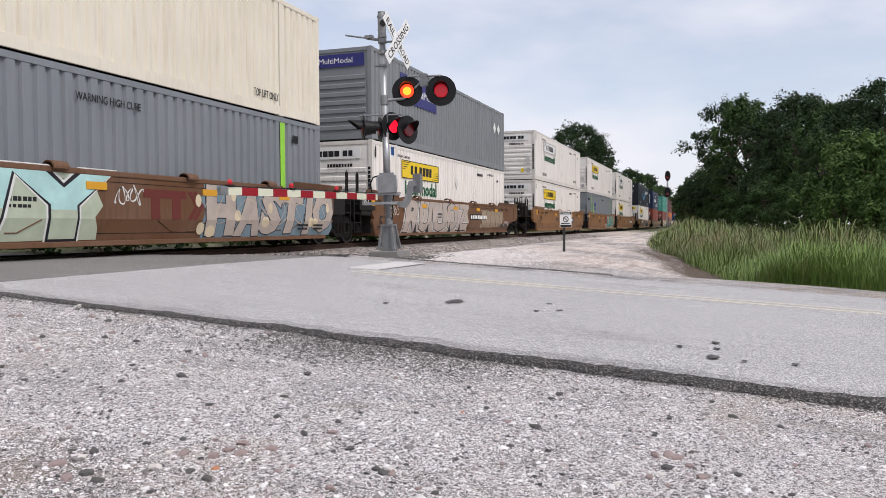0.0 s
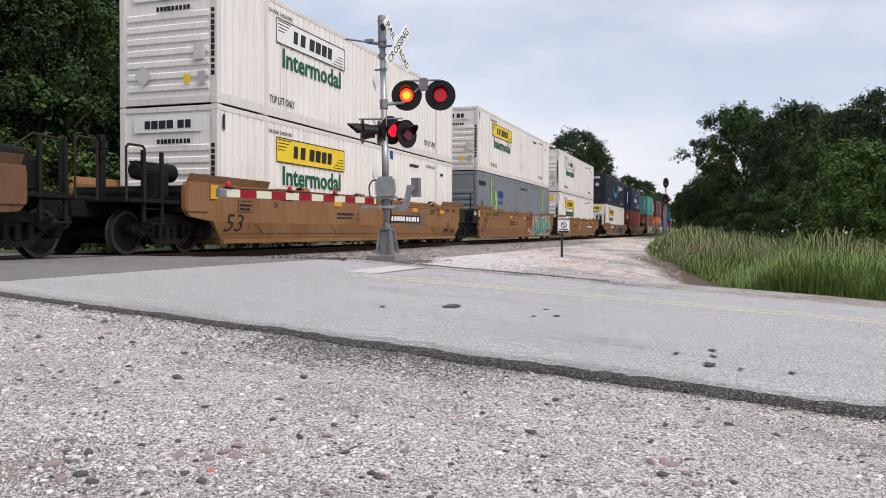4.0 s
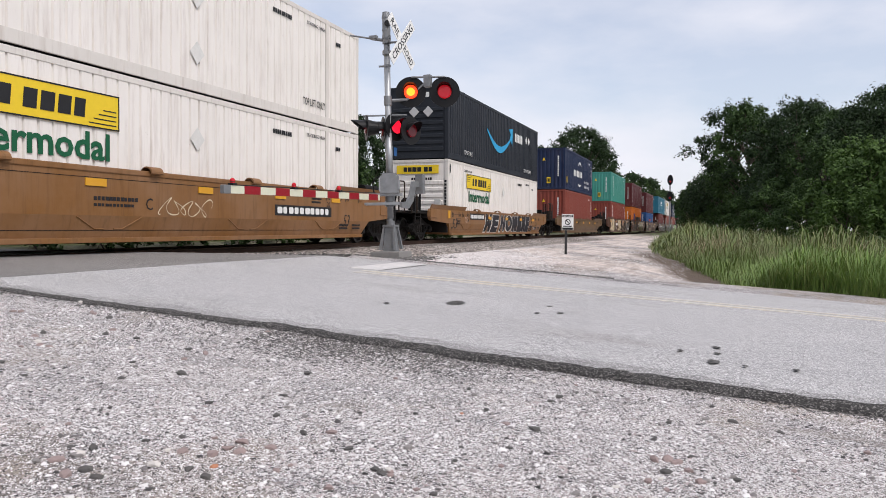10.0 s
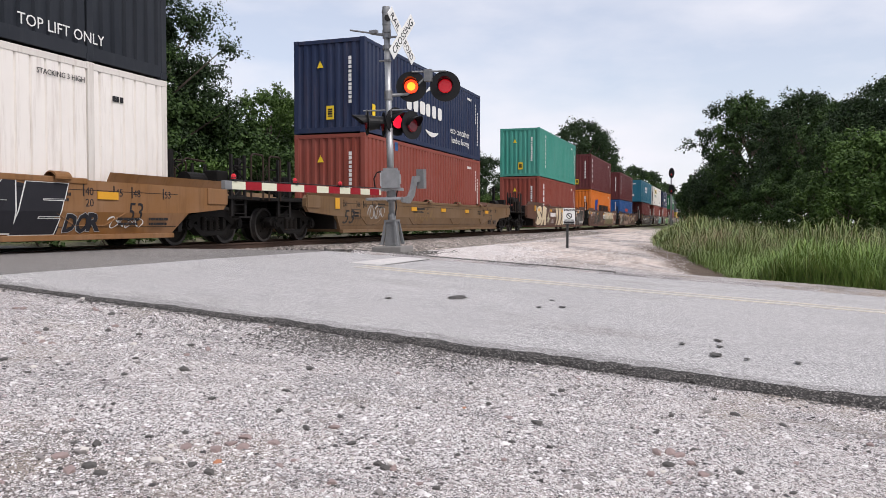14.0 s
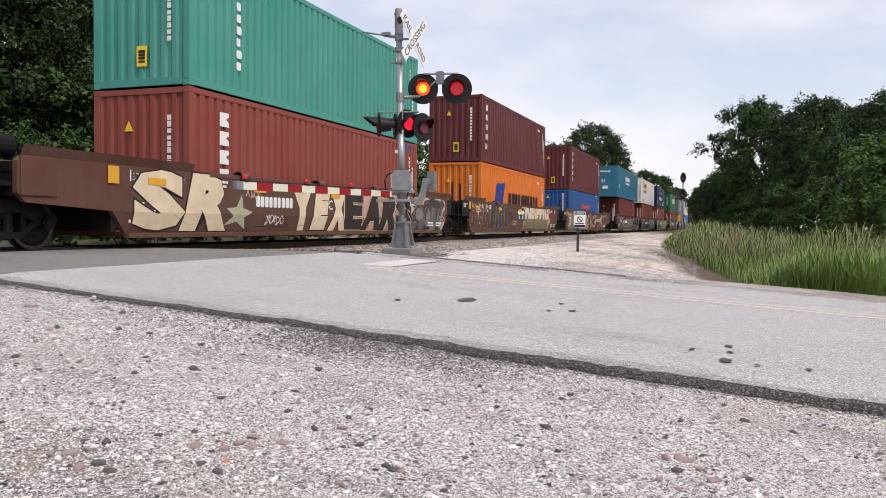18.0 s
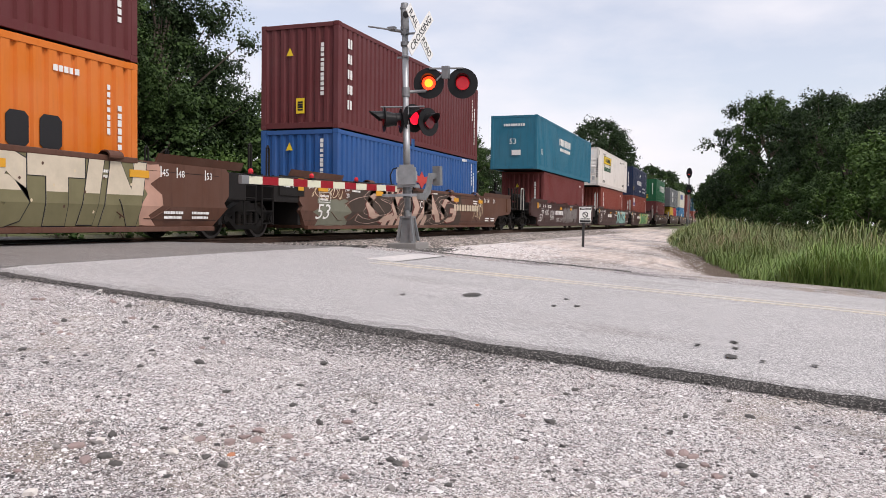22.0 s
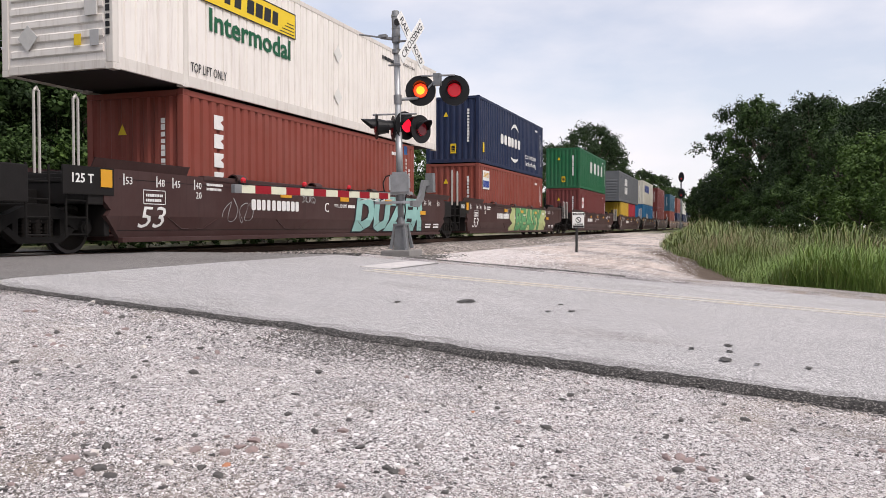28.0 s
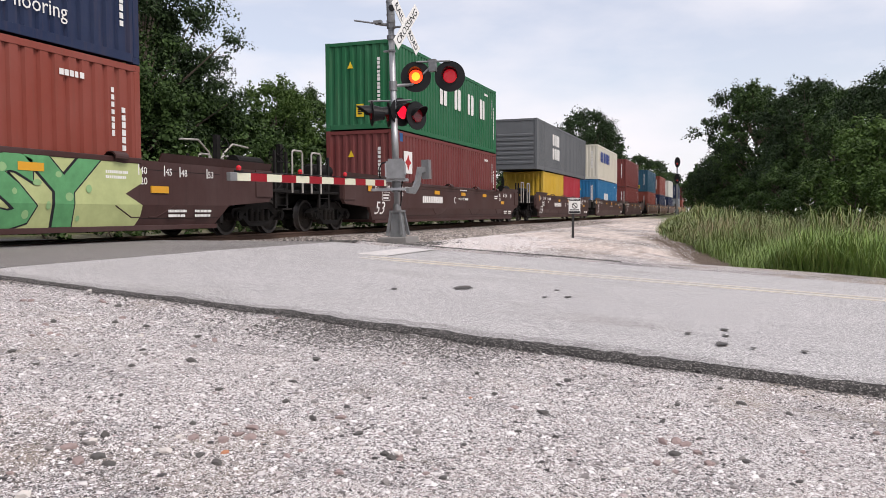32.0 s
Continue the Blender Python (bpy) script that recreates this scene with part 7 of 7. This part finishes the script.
# ---- trees, bushes and grass ----
BARK = plain("grey_brown_bark", (.10, .08, .065), .95, 0, .35, 9, .8)
LEAF_DARK = leaf_mat("dark_broad_leaves", (.015, .032, .011), (.040, .074, .023))
LEAF_MID = leaf_mat("green_leaves", (.025, .053, .013), (.066, .118, .030))
LEAF_LIGHT = leaf_mat("fresh_green_leaves", (.042, .084, .016), (.094, .160, .035))


def tree(name, height, spread, seed, leaf, label, trunk=.32, low=.18, leaves=9000, size=.26, clumps=60):
    """A tapered trunk with limbs and a crown of leaf clumps, with gaps between the clumps."""
    g = random.Random(seed)
    r = np.random.RandomState(seed)
    t = thing(name, label, "tree" if "tree" in name else "weeds" if "weed" in name else "bush", "trees along the railway")
    bm = bmesh.new()
    pts = [Vector((0, 0, -.3))]
    for k in range(1, 7):
        pts.append(Vector((g.uniform(-.25, .25) * k * .3, g.uniform(-.25, .25) * k * .3, height * .86 * k / 6)))
    for k in range(6):
        tube(bm, pts[k], pts[k + 1], trunk * (1 - k / 6.6), trunk * (1 - (k + 1) / 6.6), seg=9)
    centres = []
    for k in range(clumps):
        f = low + (1 - low) * g.random() ** .85
        z = height * f
        shape = math.sin(math.pi * min(1, max(.06, (f - low) / (1 - low) * .86 + .12))) ** .6
        a = g.uniform(0, math.tau)
        rr = spread * shape * g.uniform(.35, 1.0) * (1 + .30 * noise.noise((math.cos(a) * 1.4, math.sin(a) * 1.4, f * 3 + seed)))
        c = Vector((rr * math.cos(a), rr * math.sin(a), z + g.uniform(-.3, .3)))
        centres.append((c, g.uniform(.6, 1.15) * spread * .29))
        if k % 3 == 0:
            s = pts[min(5, max(1, int(f * 5)))]
            m = (s + c) / 2 + Vector((0, 0, -.25))
            tube(bm, s, m, trunk * .28, trunk * .18, seg=6, cap=False)
            tube(bm, m, c, trunk * .18, trunk * .05, seg=6, cap=False)
    part("trunk", bm, BARK, t, "branching grey-brown trunk")
    # leaves along short twigs that spread outwards and up from each clump
    n = leaves
    twigs = 10
    cc = np.array([tuple(c) for c, _ in centres])
    cr = np.array([q for _, q in centres])
    axis = cc * np.array([1, 1, 0])
    axis /= np.linalg.norm(axis, axis=1)[:, None] + .3
    way = axis[:, None] * .75 + np.array([0, 0, .55]) + r.normal(size=(len(cc), twigs, 3)) * .75
    way /= np.linalg.norm(way, axis=2)[:, :, None]
    reach = r.uniform(.55, 1.15, (len(cc), twigs)) * np.where(r.uniform(0, 1, (len(cc), twigs)) < .12, 1.4, 1.0)
    idx, tw = r.randint(0, len(centres), n), r.randint(0, twigs, n)
    inner = r.uniform(0, 1, n) < .13
    along = np.where(inner, r.uniform(0, .35, n), r.uniform(0, 1, n) ** .75)
    d = r.normal(size=(n, 3))
    d /= np.linalg.norm(d, axis=1)[:, None]
    size_of = cr[idx]
    pos = cc[idx] + way[idx, tw] * (reach[idx, tw] * along * size_of)[:, None] + d * (size_of * (.62 - .40 * along) * r.uniform(.3, 1, n))[:, None]
    pos[:, 2] -= .22 * along ** 2 * size_of
    out = d + np.array([0, 0, .55]) + .38 * r.normal(size=(n, 3))
    out /= np.linalg.norm(out, axis=1)[:, None]
    u = np.cross(out, r.normal(size=(n, 3)))
    u /= np.linalg.norm(u, axis=1)[:, None]
    w = np.cross(out, u)
    s = (size * np.where(inner, 1.7, r.uniform(.6, 1.3, n)))[:, None]
    bend = -out * s * .14
    v = np.stack([pos - u * s * .5, pos + w * s * .34 + bend, pos + u * s * .5, pos - w * s * .34 + bend], 1).reshape(-1, 3)
    f = (np.arange(n)[:, None] * 4 + np.array([0, 1, 2, 0, 2, 3])[None]).ravel()
    part("crown", from_arrays("crown", v, f, 3), leaf, t)
    return t


def plant(t, x, y, turn, scale=1.0):
    t.matrix_basis = pose(x, y, ground_z(x, y) - .05, 0, 0, turn) @ Matrix.Scale(scale, 4)


def again(t, x, y, turn, scale=1.0):
    o = copy_thing(t, pose(x, y, ground_z(x, y) - .05, 0, 0, turn))
    o.scale = (scale,) * 3
    return o


big_a = tree("broadleaf_tree", 14.0, 5.2, 1, LEAF_DARK, "tall dark green broadleaf tree", leaves=22000, size=.215, clumps=110)
big_b = tree("broadleaf_tree", 12.0, 4.4, 2, LEAF_DARK, "tall dark green broadleaf tree", leaves=17000, size=.215, clumps=92)
big_c = tree("broadleaf_tree", 13.0, 4.2, 3, LEAF_MID, "tall green broadleaf tree with an uneven crown", leaves=17000, size=.215, clumps=92)
near_a = tree("broadleaf_tree", 13.5, 4.8, 21, LEAF_DARK, "tall dense dark green broadleaf tree behind the track", leaves=46000, size=.135, clumps=130)
near_b = tree("broadleaf_tree", 11.5, 4.0, 22, LEAF_MID, "tall green broadleaf tree with feathery twigs", leaves=38000, size=.13, clumps=120)
far_a = tree("broadleaf_tree", 14.0, 5.0, 11, LEAF_DARK, "distant dark green broadleaf tree", leaves=5000, size=.46, clumps=60)
far_b = tree("broadleaf_tree", 12.5, 4.6, 12, LEAF_MID, "distant green broadleaf tree", leaves=4500, size=.44, clumps=54)
mid_a = tree("young_tree", 8.0, 2.6, 4, LEAF_LIGHT, "young light green tree with a pointed crown", .16, .12, 16000, .13, 70)
bush_a = tree("bush", 5.0, 3.0, 5, LEAF_MID, "dense rounded green bush", .10, .05, 7000, .18, 50)
bush_b = tree("bush", 3.2, 2.2, 6, LEAF_LIGHT, "low light green bush", .07, .04, 3600, .17, 40)
bush_c = tree("bush", 5.4, 3.2, 15, LEAF_LIGHT, "tall fresh green bush at the edge of the wood", .10, .05, 12000, .17, 70)
weed_a = tree("weed_clump", 1.0, .9, 7, LEAF_MID, "low tangle of green weeds behind the track", .02, .02, 600, .15, 20)
plant(far_a, 300, 9, 0)
plant(far_b, 330, 9, 0)
plant(weed_a, 5.0, 5.2, 0)
# behind the train
plant(near_a, 29.0, 14.6, 10, .92)
plant(near_b, 24.8, 13.9, 0, .95)
plant(big_a, 33.0, 21.0, 70, .95)
plant(mid_a, 38.0, 13.4, 0, .98)
plant(big_b, 16.0, 15.0, 50, .95)
plant(big_c, 66.0, 13.0, 20, .70)
plant(bush_a, 33.5, 12.5, 0, 1.1)
plant(bush_b, 42.0, 11.5, 0)
plant(bush_c, 52.0, -19.0, 0, 1.2)
for x, y, s in ((32.0, 14.0, 1.25), (35.0, 14.6, 1.2), (39.5, 14.2, 1.15), (43.0, 14.6, 1.1), (26.5, 13.2, 1.2), (22.5, 13.4, 1.2)):
    again(bush_a, x, y, x * 37, s)
g = random.Random(77)
for x, y, which, s in ((22, 16, near_a, 1.0), (10, 16, near_b, .9), (23.5, 20, big_a, 1.15), (27.0, 18.5, near_b, 1.1), (18.5, 19, big_a, 1.2), (30.5, 17.5, big_b, .98), (36.5, 19.5, big_b, .95), (30, 19, big_c, .75), (46, 16, big_c, .68), (50, 13.5, big_b, .68), (43, 14.5, mid_a, .95), (58, 14, mid_a, 1.0), (74, 13, big_b, .62), (83, 14, big_a, .55), (92, 12.5, big_c, .62), (101, 11.5, big_a, .78), (108, 10.0, big_b, 1.08), (116, 9.4, big_a, 1.08), (124, 8.6, big_c, 1.05), (136, 10, far_b, .95), (152, 10, far_a, .80), (172, 10, far_b, .90), (189, 9.7, far_a, .95), (206, 9, far_b, 1.05), (222, 8.8, far_a, 1.0), (244, 8.8, far_b, 1.0), (270, 9, far_a, .95)):
    again(which, x + g.uniform(-1, 1), y, g.uniform(0, 360), s)
for x in range(6, 100, 4):
    again(g.choice((bush_a, bush_b, bush_b)), x + g.uniform(-1.5, 1.5), g.uniform(8.5, 11), g.uniform(0, 360), g.uniform(.6, 1.0))
for k in range(44):
    again(weed_a, 3.5 + k * 1.05 + g.uniform(-.4, .4), g.uniform(5.2, 6.6) if k > 9 else g.uniform(7.4, 8.2), g.uniform(0, 360), g.uniform(.7, 1.25))
# the wood across the meadow
for x, y, which, s in ((126, -6.6, far_b, .62), (118, -8.8, far_b, .64), (111, -10.2, big_b, .84), (103, -12.0, big_a, 1.14), (97, -13.4, big_c, 1.18), (91, -15.8, big_b, 1.08), (85, -17.4, big_a, 1.0), (80, -19.6, big_c, .94), (75, -21.0, big_b, .98), (69.5, -22.6, big_a, .90), (69, -26, big_b, 1.08), (62, -29, far_b, 1.0), (104, -20, far_a, 1.1), (92, -24, far_a, .95), (122, -6.4, far_b, .56), (134, -5.4, far_a, .50), (147, -4.6, far_b, .50), (162, -4.4, far_a, .48), (116, -8.0, big_b, .66), (185, -7, far_b, .6), (56, -34, far_a, .9), (82, -16, bush_a, 1.3), (90, -14, bush_a, 1.4), (100, -11.5, bush_a, 1.2)):
    again(which, x, y, g.uniform(0, 360), s)
for x, y, which, s in ((62, -17.4, big_c, .60), (46, -20.0, bush_c, 1.0), (56, -19.2, bush_c, 1.3), (54, -22.5, bush_c, 1.35), (66, -16.4, bush_a, .95), (74, -14.2, bush_a, .95), (84, -12.2, bush_a, .85), (96, -10.2, bush_a, .75), (108, -8.8, bush_b, 1.0), (48, -16.6, bush_b, 1.0), (56, -16.8, bush_b, .9), (120, -7.2, bush_b, .8)):
    again(which, x, y, g.uniform(0, 360), s)


def grass_mat():
    m, n, l, b = nodes_of("meadow_grass_blades")
    gg = n.new("ShaderNodeNewGeometry")
    col = ramp_node(n, l, gg.outputs["Random Per Island"], [(0.0, (.10, .175, .028)), (.5, (.15, .245, .042)), (.8, (.20, .29, .062)), (1.0, (.27, .28, .10))])
    tc = n.new("ShaderNodeTexCoord")
    tuft = noise_node(n, l, tc.outputs["Object"], .9, 3)
    col = mix_node(n, l, ramp_node(n, l, tuft, [(.42, (0, 0, 0)), (.6, (.5, .5, .5))]), col, (.17, .275, .06))
    sep = n.new("ShaderNodeSeparateXYZ")
    l.new(tc.outputs["Object"], sep.inputs[0])
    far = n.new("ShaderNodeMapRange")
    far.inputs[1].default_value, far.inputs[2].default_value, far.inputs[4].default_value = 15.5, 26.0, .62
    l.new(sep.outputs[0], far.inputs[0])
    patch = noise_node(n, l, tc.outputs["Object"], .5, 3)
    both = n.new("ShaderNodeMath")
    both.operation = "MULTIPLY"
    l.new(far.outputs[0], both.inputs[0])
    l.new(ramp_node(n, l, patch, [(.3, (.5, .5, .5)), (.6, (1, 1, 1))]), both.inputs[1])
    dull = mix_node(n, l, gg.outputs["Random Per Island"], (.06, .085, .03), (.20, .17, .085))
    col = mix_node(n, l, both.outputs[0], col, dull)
    l.new(col, b.inputs["Base Color"])
    b.inputs["Roughness"].default_value = .6
    return m


def straw_mat():
    m, n, l, b = nodes_of("dry_grass_heads")
    gg = n.new("ShaderNodeNewGeometry")
    col = ramp_node(n, l, gg.outputs["Random Per Island"], [(0.0, (.12, .12, .045)), (.5, (.24, .19, .10)), (1.0, (.36, .27, .18))])
    l.new(col, b.inputs["Base Color"])
    b.inputs["Roughness"].default_value = .7
    return m


def meadow_edge(x):
    """How near to the track the tall grass comes at a distance x."""
    return float(np.interp(x, [14.35, 14.5, 14.75, 17.3, 20, 22, 24.6, 26, 30.9, 36, 60, 110], [-12.8, -11.6, -11.0, -10.75, -10.35, -9.7, -9.3, -8.6, -8.0, -7.6, -6.8, -6.2]))


def blades(name, n, seed, x0, x1, depth, h0, h1, width, mat, label):
    r = np.random.RandomState(seed)
    x = x0 + (x1 - x0) * r.uniform(0, 1, n) ** 1.5
    y = np.array([meadow_edge(a) for a in x]) - depth * r.uniform(0, 1, n) ** 1.4 + r.normal(0, .15, n)
    z = np.array([ground_z(a, b) for a, b in zip(x, y)])
    clump = np.array([noise.noise((a * .45, b * .55, 2)) + .5 * noise.noise((a * 1.6, b * 1.6, 6)) for a, b in zip(x, y)])
    h = r.uniform(h0, h1, n) * np.clip(1 + 1.15 * clump, .30, 2.1) * np.clip(.45 + .4 * (np.array([meadow_edge(q) for q in x]) - y), .35, 1.0)
    a = r.uniform(0, math.tau, n)
    lean = r.uniform(.2, 1.25, n) * h
    w = width * r.uniform(.6, 1.3, n)
    ca, sa = np.cos(a), np.sin(a)
    base = np.stack([x, y, z], 1)
    side = np.stack([-sa, ca, 0 * a], 1) * w[:, None]
    fw = np.stack([ca, sa, 0 * a], 1)
    up = np.array([0, 0, 1.0])
    m1 = base + fw * (lean * .45)[:, None] + up * (h * .80)[:, None]
    tip = base + fw * lean[:, None] + up * (h * r.uniform(.30, 1.0, n))[:, None]
    v = np.stack([base - side, base + side, m1 + side * .8, m1 - side * .8, tip], 1).reshape(-1, 3)
    f = (np.arange(n)[:, None] * 5 + np.array([0, 1, 2, 0, 2, 3, 3, 2, 4])[None]).ravel()
    return single(name, from_arrays(name, v, f, 3), mat, label, "grass", kind="stuff")


GRASS_MAT, STRAW_MAT = grass_mat(), straw_mat()
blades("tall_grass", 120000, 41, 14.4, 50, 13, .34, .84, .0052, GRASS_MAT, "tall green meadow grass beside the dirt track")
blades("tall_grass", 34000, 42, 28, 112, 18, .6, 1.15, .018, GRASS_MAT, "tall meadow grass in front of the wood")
blades("dry_grass", 14000, 43, 23, 95, 12, .75, 1.12, .0040, STRAW_MAT, "dry brownish grass heads over the meadow")

# stones that stand out on the gravel: dark, pinkish, pale, orange and grey ones
for k, spots in ((0, ((2.55, -8.27), (3.88, -8.08), (2.84, -8.64), (3.56, -7.17), (3.47, -7.56), (2.27, -8.10), (2.44, -8.19), (3.42, -9.47), (4.10, -9.44), (3.90, -10.01), (4.37, -10.20), (4.11, -10.30), (4.04, -10.51), (4.12, -6.47), (4.85, -9.49), (2.56, -9.11), (2.46, -9.34), (2.23, -8.61), (3.92, -6.16), (3.01, -8.41))), (1, ((2.46, -7.80), (2.61, -8.63), (2.52, -8.50), (3.44, -9.33), (2.91, -8.73), (3.08, -10.17), (3.82, -6.20))), (2, ((2.39, -8.33), (2.60, -9.12))), (3, ((3.51, -9.10), (2.33, -8.57))), (4, ((3.90, -9.04), (2.88, -9.08), (2.71, -9.77), (3.49, -7.25)))):
    for m, (x, y) in enumerate(spots):
        far = math.hypot(x, y + 10.23)
        rock(x, y, (.020 if k != 3 else .014) * (.75 + .5 * ((m * 37) % 10) / 10) * (1 + .12 * (far - 3)), k, m * 7 + k * 31 + 1)
g = random.Random(9)
for m in range(120):
    far, a = 2.3 + 4.2 * g.random(), radians(g.uniform(-14, 50))
    x, y = far * math.cos(a), -10.23 + far * math.sin(a)
    if x < near_edge(y) - .2 and y < -4.6:
        rock(x, y, g.uniform(.008, .019) * (1 + .10 * (far - 3)), g.choice((0, 0, 0, 1, 1, 4, 4, 2)), 200 + m)
# small gatherings of pinkish and grey stones
for m, (cx, cy2, n, spread) in enumerate(((2.12, -8.20, 9, .11), (2.48, -8.52, 6, .07), (4.75, -5.55, 8, .22), (3.60, -6.55, 6, .14), (3.16, -10.12, 8, .10), (2.62, -8.95, 5, .12), (3.9, -7.0, 6, .25), (2.9, -9.9, 6, .15))):
    for k in range(n):
        rock(cx + g.gauss(0, spread), cy2 + g.gauss(0, spread), g.uniform(.012, .027), g.choice((1, 1, 1, 4, 0, 2)), 500 + m * 20 + k)


# ---- what moves: the whole train runs past, and its wheels turn ----
def run(t):
    """How far the train has run, in metres, after t seconds."""
    k = t / 10
    return 77.0138 * k + 3.64555 * k ** 2 - .771183 * k ** 3 + .0382234 * k ** 4


def motions():
    times = [i * 1.0 for i in range(33)]
    for t, u, z in MOVERS:
        walk(t, [(s, pose(u - run(s), MID, z)) for s in times])
    spin = [(k / 15, math.degrees(run(k / 15) / .425)) for k in range(481)]
    for w in WHEELS:
        x, y, z = w.matrix_basis.translation
        walk(w, [(s, pose(x, y, z, 0, -a, 0)) for s, a in spin])
    # the added two-faced lenses flip over in place of lamps switching on and off
    for drum, phase in FLASHERS:
        rows = [(0.0, 180 * phase)]
        for n in range(32):
            for k, a in ((13, 0), (14, 60), (15, 120), (16, 180), (26, 180), (27, 240), (28, 300), (29, 360)):
                rows.append((n + k / 30, 180 * phase + a))
        rows.append((32.0, 180 * phase + 360))
        walk(drum, [(s, pose(0, -.03, 0, 0, 0, a)) for s, a in rows])


motions()
